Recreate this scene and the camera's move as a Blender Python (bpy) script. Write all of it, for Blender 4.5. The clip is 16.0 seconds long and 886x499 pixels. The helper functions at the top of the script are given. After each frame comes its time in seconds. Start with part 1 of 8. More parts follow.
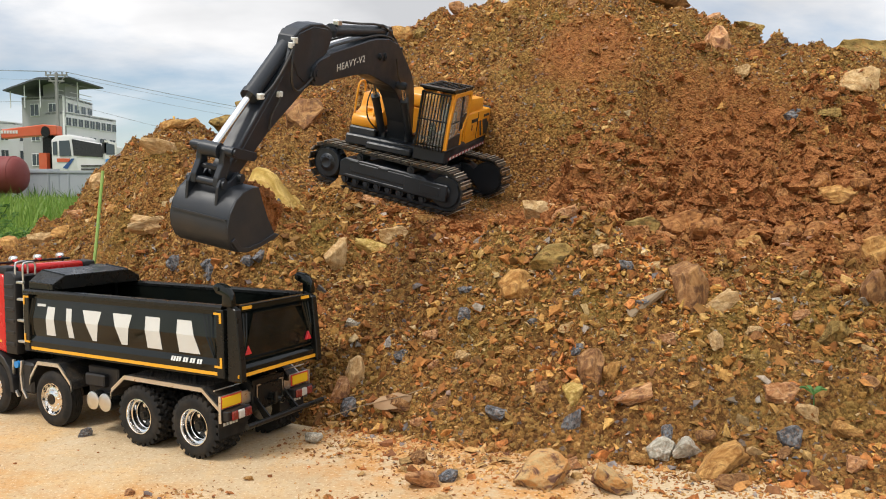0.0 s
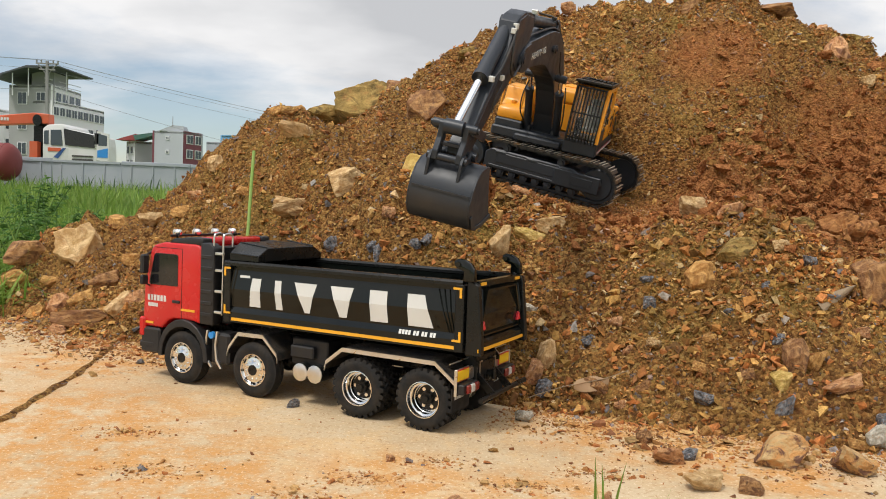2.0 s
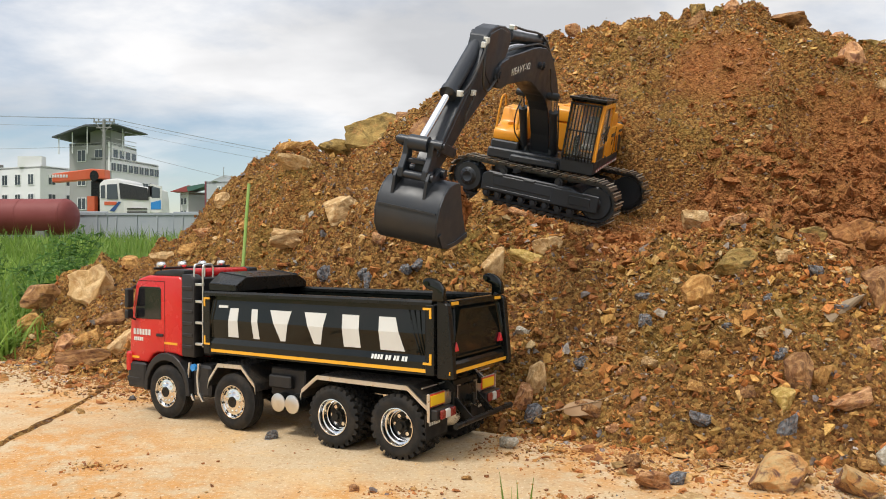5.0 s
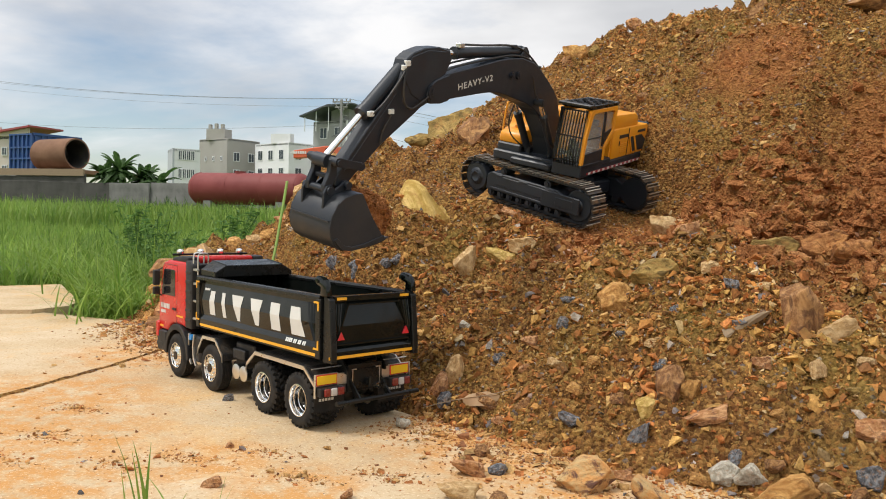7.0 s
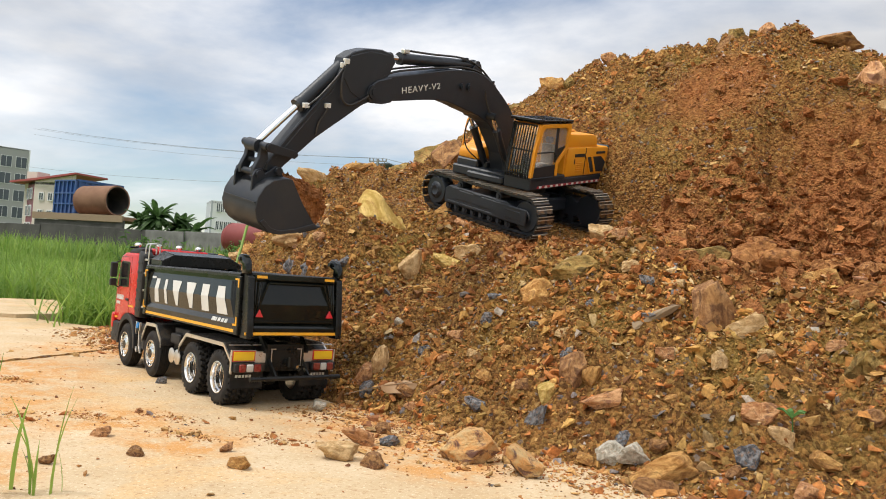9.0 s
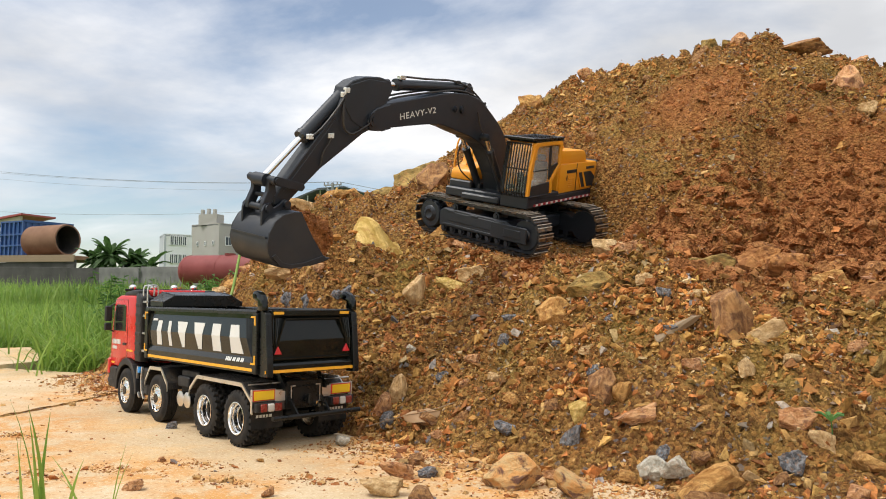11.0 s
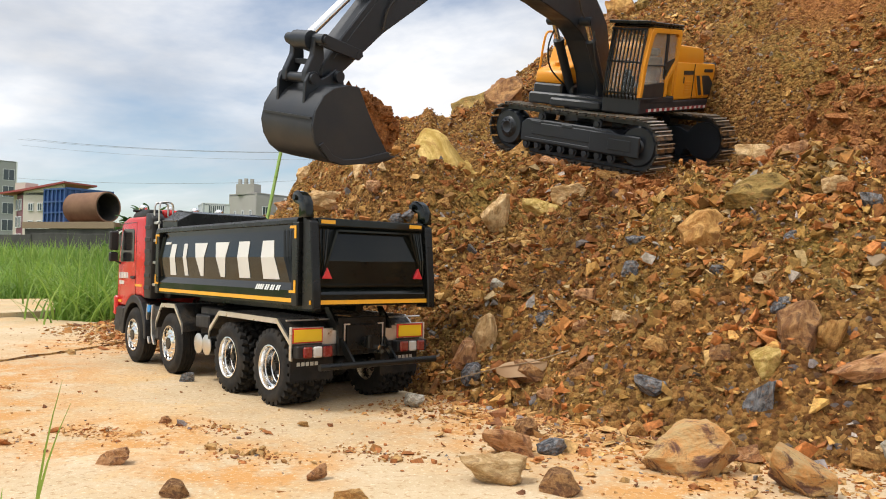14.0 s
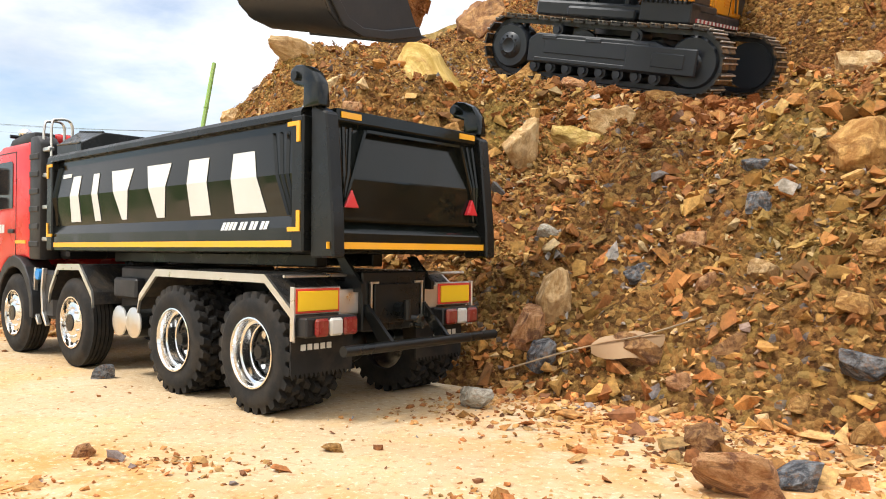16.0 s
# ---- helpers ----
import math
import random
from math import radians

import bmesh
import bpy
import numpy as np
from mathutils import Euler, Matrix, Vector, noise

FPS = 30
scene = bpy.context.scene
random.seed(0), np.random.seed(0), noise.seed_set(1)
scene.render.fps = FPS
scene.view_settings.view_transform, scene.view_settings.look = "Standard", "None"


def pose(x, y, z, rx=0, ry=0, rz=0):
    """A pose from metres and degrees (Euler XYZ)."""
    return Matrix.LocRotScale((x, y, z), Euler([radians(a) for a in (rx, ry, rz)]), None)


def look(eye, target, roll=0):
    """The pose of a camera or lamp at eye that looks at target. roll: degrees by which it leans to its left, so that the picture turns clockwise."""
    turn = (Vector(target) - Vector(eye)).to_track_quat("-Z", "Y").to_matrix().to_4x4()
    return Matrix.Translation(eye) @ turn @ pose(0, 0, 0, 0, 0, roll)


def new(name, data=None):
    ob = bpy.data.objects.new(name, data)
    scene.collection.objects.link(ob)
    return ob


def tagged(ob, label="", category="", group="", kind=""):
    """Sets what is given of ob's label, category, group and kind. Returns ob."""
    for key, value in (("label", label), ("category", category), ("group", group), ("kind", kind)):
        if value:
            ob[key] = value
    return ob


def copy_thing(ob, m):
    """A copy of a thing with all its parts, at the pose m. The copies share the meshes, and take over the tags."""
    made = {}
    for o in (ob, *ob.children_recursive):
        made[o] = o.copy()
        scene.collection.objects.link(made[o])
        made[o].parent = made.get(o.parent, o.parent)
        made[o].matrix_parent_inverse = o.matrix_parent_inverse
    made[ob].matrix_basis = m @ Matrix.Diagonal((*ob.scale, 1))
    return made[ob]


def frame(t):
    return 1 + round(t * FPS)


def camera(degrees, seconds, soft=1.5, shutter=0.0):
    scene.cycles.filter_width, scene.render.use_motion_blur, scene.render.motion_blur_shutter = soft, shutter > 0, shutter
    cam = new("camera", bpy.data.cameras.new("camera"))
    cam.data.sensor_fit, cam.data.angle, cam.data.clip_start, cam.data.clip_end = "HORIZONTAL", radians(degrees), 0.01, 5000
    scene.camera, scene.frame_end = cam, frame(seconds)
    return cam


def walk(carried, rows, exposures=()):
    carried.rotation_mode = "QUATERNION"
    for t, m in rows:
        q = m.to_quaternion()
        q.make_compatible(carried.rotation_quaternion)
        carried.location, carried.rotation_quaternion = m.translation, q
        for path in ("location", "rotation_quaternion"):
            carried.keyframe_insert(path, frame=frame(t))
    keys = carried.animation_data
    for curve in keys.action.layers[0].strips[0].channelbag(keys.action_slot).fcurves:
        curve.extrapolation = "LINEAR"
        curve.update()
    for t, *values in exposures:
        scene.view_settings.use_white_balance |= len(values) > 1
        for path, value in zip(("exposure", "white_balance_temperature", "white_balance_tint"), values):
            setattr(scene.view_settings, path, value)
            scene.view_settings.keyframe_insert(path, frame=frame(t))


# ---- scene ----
cam = camera(60.1, 16.0, 1.0)
METRES, EYE, TILT, LEAN, TURN = 2.1, 0.343, -4.0, 0.0, 0.0
ROWS = [
    (0.0, 0.0, 0.0, 0.0, 0.0, 0.0, 0.0),
    (0.5, -0.0702, -0.0043, -0.0026, -1.26, 0.55, -0.31),
    (1.0, -0.1107, -0.0095, -0.0036, -2.24, 0.73, -1.05),
    (1.5, -0.1385, -0.0107, -0.0129, -0.18, -0.03, -0.9),
    (2.0, -0.1562, -0.0088, -0.019, -1.27, 0.48, -2.26),
    (2.5, -0.1664, -0.0062, -0.0184, -1.47, 2.04, -1.9),
    (3.0, -0.1642, -0.0058, -0.0215, -1.4, 2.48, -1.49),
    (3.5, -0.1576, -0.0001, -0.032, -0.82, 4.02, -1.35),
    (4.0, -0.1517, 0.0069, -0.0323, -0.61, 4.67, -1.35),
    (4.5, -0.1391, 0.0112, -0.0322, -0.09, 4.04, -0.52),
    (7.0, 0.1165, -0.0132, -0.0076, 18.82, 1.06, -2.87),
    (7.5, 0.1635, -0.0084, -0.0107, 18.89, 2.23, -2.21),
    (8.0, 0.2012, 0.0072, -0.0221, 20.8, 4.64, -4.74),
    (8.5, 0.2141, 0.0116, -0.0464, 21.93, 4.84, -5.62),
    (9.0, 0.1987, 0.005, -0.0564, 21.04, 5.56, -5.47),
    (11.5, 0.158, -0.0067, -0.0538, 18.51, 7.3, -1.22),
    (12.0, 0.1687, -0.0033, -0.0557, 20.15, 7.37, -0.34),
    (12.5, 0.1686, 0.0071, -0.0538, 18.17, 6.25, 0.05),
    (13.0, 0.1422, 0.0485, -0.0617, 15.59, 5.49, -0.17),
    (13.5, 0.1062, 0.0948, -0.0756, 17.1, 5.36, -1.7),
    (14.0, 0.0721, 0.131, -0.0797, 20.86, 4.93, -2.56),
    (14.5, 0.048, 0.1662, -0.0859, 22.62, 2.68, -1.9),
    (15.0, 0.0186, 0.2034, -0.0859, 22.2, 1.4, -2.68),
    (15.5, -0.0119, 0.2295, -0.0874, 18.22, 2.93, -2.26),
    (16.0, -0.0369, 0.2453, -0.0922, 13.19, 3.92, -1.58),
]
walk(cam, [(t, pose(0, 0, EYE, TILT, LEAN, TURN) @ pose(METRES * x, METRES * y, METRES * z, 90 + pitch, roll, yaw)) for t, x, y, z, yaw, pitch, roll in ROWS],
     exposures=[(0.0, -0.05), (1.0, -0.32), (1.5, -0.33), (2.0, -0.2), (3.0, -0.13), (4.0, -0.17), (4.5, -0.08), (7.0, -0.1), (8.0, -0.16), (8.5, 0.0), (12.5, 0.08), (13.0, 0.2), (13.5, 0.14), (14.0, 0.04), (15.0, 0.08), (15.5, 0.30), (16.0, 0.48)])

# ---- light: a bright day under broken cloud ----
SUN_AZ, SUN_EL = radians(226), radians(60)
world = bpy.data.worlds.new("sky")
scene.world = world
world.use_nodes = True
wn, wl = world.node_tree.nodes, world.node_tree.links
wn.clear()
w_out, w_bg = wn.new("ShaderNodeOutputWorld"), wn.new("ShaderNodeBackground")
w_sky = wn.new("ShaderNodeTexSky")
w_sky.sky_type, w_sky.sun_disc = "NISHITA", False
w_sky.sun_elevation, w_sky.sun_rotation = SUN_EL, SUN_AZ
w_sky.air_density, w_sky.dust_density = 1.0, 0.5
w_scale = wn.new("ShaderNodeVectorMath")
w_scale.operation = "SCALE"
w_scale.inputs["Scale"].default_value = 0.125
wl.new(w_sky.outputs[0], w_scale.inputs[0])
# clouds on a flat layer overhead: direction divided by its height
w_tc, w_sep = wn.new("ShaderNodeTexCoord"), wn.new("ShaderNodeSeparateXYZ")
wl.new(w_tc.outputs["Generated"], w_sep.inputs[0])
w_h = wn.new("ShaderNodeMath")
w_h.operation = "MAXIMUM"
w_h.inputs[1].default_value = 0.0
wl.new(w_sep.outputs[2], w_h.inputs[0])
w_h2 = wn.new("ShaderNodeMath")
w_h2.operation = "ADD"
w_h2.inputs[1].default_value = 0.24
wl.new(w_h.outputs[0], w_h2.inputs[0])
w_div = wn.new("ShaderNodeVectorMath")
w_div.operation = "DIVIDE"
w_comb = wn.new("ShaderNodeCombineXYZ")
for i in range(3):
    wl.new(w_h2.outputs[0], w_comb.inputs[i])
wl.new(w_tc.outputs["Generated"], w_div.inputs[0])
wl.new(w_comb.outputs[0], w_div.inputs[1])
w_map = wn.new("ShaderNodeMapping")
w_map.inputs["Location"].default_value = (1.35, 0.55, 0.0)
w_map.inputs["Scale"].default_value = (0.6, 0.75, 0.0)
wl.new(w_div.outputs[0], w_map.inputs[0])
w_noise = wn.new("ShaderNodeTexNoise")
w_noise.inputs["Scale"].default_value, w_noise.inputs["Detail"].default_value = 1.05, 10.0
w_noise.inputs["Roughness"].default_value, w_noise.inputs["Distortion"].default_value = 0.56, 0.25
wl.new(w_map.outputs[0], w_noise.inputs["Vector"])
w_ramp = wn.new("ShaderNodeValToRGB")
w_ramp.color_ramp.elements[0].position, w_ramp.color_ramp.elements[0].color = 0.41, (0.12, 0.12, 0.12, 1)
w_ramp.color_ramp.elements[1].position, w_ramp.color_ramp.elements[1].color = 0.58, (1, 1, 1, 1)
w_low = wn.new("ShaderNodeMapRange")
w_low.inputs["From Min"].default_value, w_low.inputs["From Max"].default_value = 0.02, 0.20
w_low.inputs["To Min"].default_value, w_low.inputs["To Max"].default_value = -0.10, 0.06
wl.new(w_h.outputs[0], w_low.inputs["Value"])
w_cover = wn.new("ShaderNodeMath")
w_cover.operation = "ADD"
wl.new(w_noise.outputs[0], w_cover.inputs[0])
wl.new(w_low.outputs[0], w_cover.inputs[1])
wl.new(w_cover.outputs[0], w_ramp.inputs[0])
w_noise2 = wn.new("ShaderNodeTexNoise")
w_noise2.inputs["Scale"].default_value, w_noise2.inputs["Detail"].default_value = 1.7, 5.0
wl.new(w_map.outputs[0], w_noise2.inputs["Vector"])
w_cloud = wn.new("ShaderNodeValToRGB")
w_cloud.color_ramp.elements[0].position, w_cloud.color_ramp.elements[0].color = 0.36, (0.67, 0.68, 0.705, 1)
w_cloud.color_ramp.elements[1].position, w_cloud.color_ramp.elements[1].color = 0.60, (1.06, 1.055, 1.06, 1)
wl.new(w_noise2.outputs[0], w_cloud.inputs[0])
w_mix = wn.new("ShaderNodeMix")
w_mix.data_type = "RGBA"
wl.new(w_ramp.outputs[0], w_mix.inputs["Factor"])
wl.new(w_scale.outputs[0], w_mix.inputs["A"])
w_zen = wn.new("ShaderNodeMapRange")
w_zen.inputs["From Min"].default_value, w_zen.inputs["From Max"].default_value = 0.30, 0.95
w_zen.inputs["To Min"].default_value, w_zen.inputs["To Max"].default_value = 1.0, 1.9
wl.new(w_h.outputs[0], w_zen.inputs["Value"])
w_bright = wn.new("ShaderNodeVectorMath")
w_bright.operation = "SCALE"
wl.new(w_cloud.outputs[0], w_bright.inputs[0])
wl.new(w_zen.outputs[0], w_bright.inputs["Scale"])
wl.new(w_bright.outputs[0], w_mix.inputs["B"])
wl.new(w_mix.outputs["Result"], w_bg.inputs["Color"])
w_bg.inputs["Strength"].default_value = 1.0
wl.new(w_bg.outputs[0], w_out.inputs[0])

sun = new("sun", bpy.data.lights.new("sun", "SUN"))
sun.data.energy, sun.data.angle, sun.data.color = 2.6, radians(11), (1.0, 0.95, 0.87)
sun.matrix_world = look((4 * math.sin(SUN_AZ) * math.cos(SUN_EL), 4 * math.cos(SUN_AZ) * math.cos(SUN_EL), 4 * math.sin(SUN_EL)), (0, 0, 0))

# ---- materials ----


def rgb(c):
    return (c[0], c[1], c[2], 1.0)


class Mat:
    """A node material under construction."""

    def __init__(self, name, rough=0.6, metal=0.0, spec=0.5):
        self.m = bpy.data.materials.new(name)
        self.m.use_nodes = True
        self.n, self.l = self.m.node_tree.nodes, self.m.node_tree.links
        self.b = self.n["Principled BSDF"]
        self.b.inputs["Roughness"].default_value, self.b.inputs["Metallic"].default_value = rough, metal
        self.b.inputs["Specular IOR Level"].default_value = spec
        self.coord = self.n.new("ShaderNodeTexCoord").outputs["Object"]

    def noise(self, scale, detail=4.0, rough=0.55, dist=0.0, vector=None):
        t = self.n.new("ShaderNodeTexNoise")
        t.inputs["Scale"].default_value, t.inputs["Detail"].default_value = scale, detail
        t.inputs["Roughness"].default_value, t.inputs["Distortion"].default_value = rough, dist
        self.l.new(vector or self.coord, t.inputs["Vector"])
        return t.outputs[0]

    def voronoi(self, scale, feature="F1", vector=None):
        t = self.n.new("ShaderNodeTexVoronoi")
        t.feature = feature
        t.inputs["Scale"].default_value = scale
        self.l.new(vector or self.coord, t.inputs["Vector"])
        return t

    def ramp(self, fac, stops, mode="LINEAR"):
        r = self.n.new("ShaderNodeValToRGB")
        r.color_ramp.interpolation = mode
        e = r.color_ramp.elements
        while len(e) < len(stops):
            e.new(0.5)
        for el, (p, c) in zip(e, stops):
            el.position, el.color = p, rgb(c if hasattr(c, "__len__") else (c, c, c))
        self.l.new(fac, r.inputs[0])
        return r.outputs[0]

    def mix(self, fac, a, b, kind="MIX"):
        x = self.n.new("ShaderNodeMix")
        x.data_type, x.blend_type = "RGBA", kind
        for sock, v in (("Factor", fac), ("A", a), ("B", b)):
            if hasattr(v, "is_linked"):
                self.l.new(v, x.inputs[sock])
            else:
                x.inputs[sock].default_value = v if sock == "Factor" else rgb(v)
        return x.outputs["Result"]

    def math(self, op, a, b=0.0):
        x = self.n.new("ShaderNodeMath")
        x.operation = op
        for i, v in enumerate((a, b)):
            if hasattr(v, "is_linked"):
                self.l.new(v, x.inputs[i])
            else:
                x.inputs[i].default_value = v
        return x.outputs[0]

    def near(self, place, radius):
        """1 at a place in object space, 0 beyond the radius."""
        d = self.n.new("ShaderNodeVectorMath")
        d.operation = "DISTANCE"
        self.l.new(self.coord, d.inputs[0])
        d.inputs[1].default_value = place
        r = self.n.new("ShaderNodeMapRange")
        r.interpolation_type = "SMOOTHSTEP"
        r.inputs["From Min"].default_value, r.inputs["From Max"].default_value = radius, radius * 0.35
        self.l.new(d.outputs["Value"], r.inputs["Value"])
        return r.outputs[0]

    def island(self):
        return self.n.new("ShaderNodeNewGeometry").outputs["Random Per Island"]

    def each(self):
        return self.n.new("ShaderNodeObjectInfo").outputs["Random"]

    def color(self, c):
        if hasattr(c, "is_linked"):
            self.l.new(c, self.b.inputs["Base Color"])
        else:
            self.b.inputs["Base Color"].default_value = rgb(c)

    def rough(self, v):
        self.l.new(v, self.b.inputs["Roughness"])

    def bump(self, height, distance, strength=1.0):
        b = self.n.new("ShaderNodeBump")
        b.inputs["Distance"].default_value, b.inputs["Strength"].default_value = distance, strength
        self.l.new(height, b.inputs["Height"])
        self.l.new(b.outputs[0], self.b.inputs["Normal"])


def paint(name, c, rough=0.35, metal=0.0, dust=0.12, scale=60.0, dust_color=(0.42, 0.30, 0.17), spec=0.5, bump=0.0003):
    """Paint or plastic with light dust and uneven gloss."""
    m = Mat(name, rough, metal, spec)
    d = m.ramp(m.noise(scale * 0.5, 6, 0.65), [(0.42, 0.0), (0.78, dust * 2.2)])
    base = m.mix(m.noise(scale * 0.2, 3), [v * 0.86 for v in c], [min(1, v * 1.1) for v in c])
    m.color(m.mix(d, base, dust_color))
    m.rough(m.ramp(m.noise(scale * 0.8, 4), [(0.3, max(0.03, rough - 0.08)), (0.75, min(1, rough + 0.16))]))
    if bump:
        m.bump(m.noise(scale * 8, 3), bump, 0.25)
    return m.m


def masonry(name, c, c2, scale, rough=0.85, bump=0.004):
    m = Mat(name, rough, 0, 0.3)
    a = m.mix(m.ramp(m.noise(scale, 6, 0.6), [(0.3, 0.0), (0.7, 1.0)]), c, c2)
    st = m.ramp(m.noise(scale * 0.25, 8, 0.7), [(0.45, 1.0), (0.75, 0.72)])
    m.color(m.mix(1.0, a, st, "MULTIPLY"))
    m.bump(m.noise(scale * 8, 4), bump, 0.5)
    return m.m


def earth_colors(m, fresh_only=False):
    """Orange and ochre earth in patches, with redder fresh earth where it was dug."""
    fine = m.noise(85.0, 6, 0.72)
    fresh = m.mix(m.ramp(fine, [(0.3, 0.0), (0.7, 1.0)]), (0.15, 0.048, 0.016), (0.60, 0.255, 0.088))
    fresh = m.mix(m.ramp(m.noise(30.0, 4, 0.6), [(0.5, 0.0), (0.62, 0.5)]), fresh, (0.34, 0.115, 0.038))
    if fresh_only:
        return fresh, fine
    lump = m.noise(6.0, 6, 0.62)
    base = m.ramp(lump, [(0.30, (0.13, 0.05, 0.016)), (0.40, (0.23, 0.098, 0.028)), (0.50, (0.32, 0.15, 0.042)), (0.59, (0.29, 0.165, 0.042)), (0.70, (0.18, 0.125, 0.033))])
    base = m.mix(m.ramp(fine, [(0.38, 0.0), (0.66, 0.7)]), base, (0.52, 0.30, 0.095))
    # dark speckle stands in for the shaded gaps between grains
    base = m.mix(m.ramp(m.noise(120.0, 4, 0.7), [(0.45, 0.0), (0.58, 0.9)]), base, (0.09, 0.036, 0.012))
    chip = m.voronoi(190)
    tone = m.n.new("ShaderNodeSeparateColor")
    m.l.new(chip.outputs["Color"], tone.inputs[0])
    chips = m.ramp(tone.outputs[0], [(0.0, (0.10, 0.045, 0.016)), (0.22, (0.38, 0.17, 0.048)), (0.40, (0.24, 0.125, 0.036)), (0.56, (0.50, 0.27, 0.085)), (0.70, (0.17, 0.07, 0.024)), (0.84, (0.42, 0.27, 0.09)), (0.95, (0.16, 0.16, 0.17))], "CONSTANT")
    base = m.mix(m.ramp(tone.outputs[1], [(0.3, 0.0), (0.45, 0.6)]), base, chips)
    wob = red_zone(m)
    base = m.mix(moss_zone(m), base, m.mix(m.ramp(fine, [(0.35, 0.0), (0.65, 1.0)]), (0.10, 0.07, 0.015), (0.42, 0.31, 0.075)))
    return m.mix(m.math("MULTIPLY", wob, 0.9), base, fresh), fine


def union(m, places):
    out = None
    for place, r in places:
        k = m.near(place, r)
        out = k if out is None else m.math("MAXIMUM", out, k)
    return out


def red_zone(m):
    """Where earth was dug or trampled lately: the hollow, the bench and the tracks' path."""
    red = union(m, (((0.60, 1.58, 0.40), 0.27), ((0.62, 1.66, 0.52), 0.20), ((0.34, 1.80, 0.70), 0.17), ((0.46, 1.42, 0.29), 0.20), ((0.64, 1.40, 0.28), 0.22), ((0.90, 1.46, 0.32), 0.30), ((0.24, 1.53, 0.34), 0.22), ((0.06, 1.46, 0.31), 0.16)))
    return m.math("MULTIPLY", red, m.ramp(m.noise(16.0, 5, 0.6), [(0.3, 0.45), (0.55, 1.0)]))


def moss_zone(m):
    """Olive, weathered patches."""
    moss = union(m, (((0.14, 1.20, 0.22), 0.26), ((0.52, 1.12, 0.17), 0.28), ((0.24, 1.77, 0.60), 0.18), ((0.64, 1.88, 0.76), 0.24), ((-0.75, 1.75, 0.35), 0.30), ((-0.26, 1.45, 0.25), 0.18), ((0.20, 1.98, 0.78), 0.22), ((0.85, 1.2, 0.22), 0.3)))
    return m.math("MULTIPLY", moss, m.ramp(m.noise(11.0, 5, 0.65, 0.3), [(0.46, 0.0), (0.64, 0.5)]))


def make_earth(name="earth", fresh_only=False):
    m = Mat(name, 0.95, 0, 0.15)
    c, fine = earth_colors(m, fresh_only)
    m.color(c)
    grit = m.math("SUBTRACT", m.math("MULTIPLY", m.noise(150, 7, 0.75), 0.8), m.math("MULTIPLY", m.voronoi(190).outputs["Distance"], 0.6))
    m.bump(grit, 0.010, 1.0)
    return m.m


def make_gravel(name="gravel", each=False, tones=None):
    """Broken stone: each piece in its own tone, dusted with the earth's."""
    m = Mat(name, 0.82, 0, 0.3)
    k = m.each() if each else m.island()
    tones = tones or [(0.0, (0.52, 0.235, 0.06)), (0.11, (0.60, 0.36, 0.11)), (0.20, (0.26, 0.10, 0.03)), (0.31, (0.46, 0.27, 0.075)), (0.39, (0.64, 0.42, 0.16)), (0.47, (0.32, 0.195, 0.052)), (0.54, (0.56, 0.22, 0.065)),
                      (0.685, (0.66, 0.51, 0.28)), (0.73, (0.21, 0.10, 0.038)), (0.79, (0.64, 0.42, 0.13)), (0.86, (0.44, 0.18, 0.055)), (0.95, (0.18, 0.185, 0.20)), (0.975, (0.46, 0.46, 0.45))]
    base = m.ramp(k, tones, "CONSTANT")
    earth, _ = earth_colors(m)
    dust = m.ramp(m.noise(60, 6, 0.7), [(0.5, 0.0), (0.78, 0.35)])
    v = m.ramp(m.noise(190, 5, 0.7), [(0.3, 0.42), (0.68, 1.5)])
    c = m.mix(1.0, base, v, "MULTIPLY")
    c = m.mix(m.ramp(m.noise(4.5, 5, 0.6, vector=None), [(0.47, 0.0), (0.65, 0.35)]), c, (0.34, 0.14, 0.045))
    c = m.mix(m.ramp(m.noise(5.5, 5, 0.62, 0.4), [(0.54, 0.0), (0.66, 0.35)]), c, (0.27, 0.175, 0.045))
    # broad darker patches imitate the shading of clumps and hollows
    c = m.mix(1.0, c, m.ramp(m.noise(9, 5, 0.65), [(0.36, 0.45), (0.6, 1.0)]), "MULTIPLY")
    c = m.mix(dust, c, earth)
    c = m.mix(m.math("MULTIPLY", moss_zone(m), 0.55), c, (0.33, 0.24, 0.055))
    c = m.mix(m.math("MULTIPLY", red_zone(m), 0.62), c, m.mix(k, (0.18, 0.062, 0.020), (0.55, 0.245, 0.085)))
    m.color(m.mix(1.0, c, (1.02, 0.94, 0.86), "MULTIPLY"))
    m.bump(m.noise(240, 5, 0.65), 0.0012, 0.8)
    return m.m


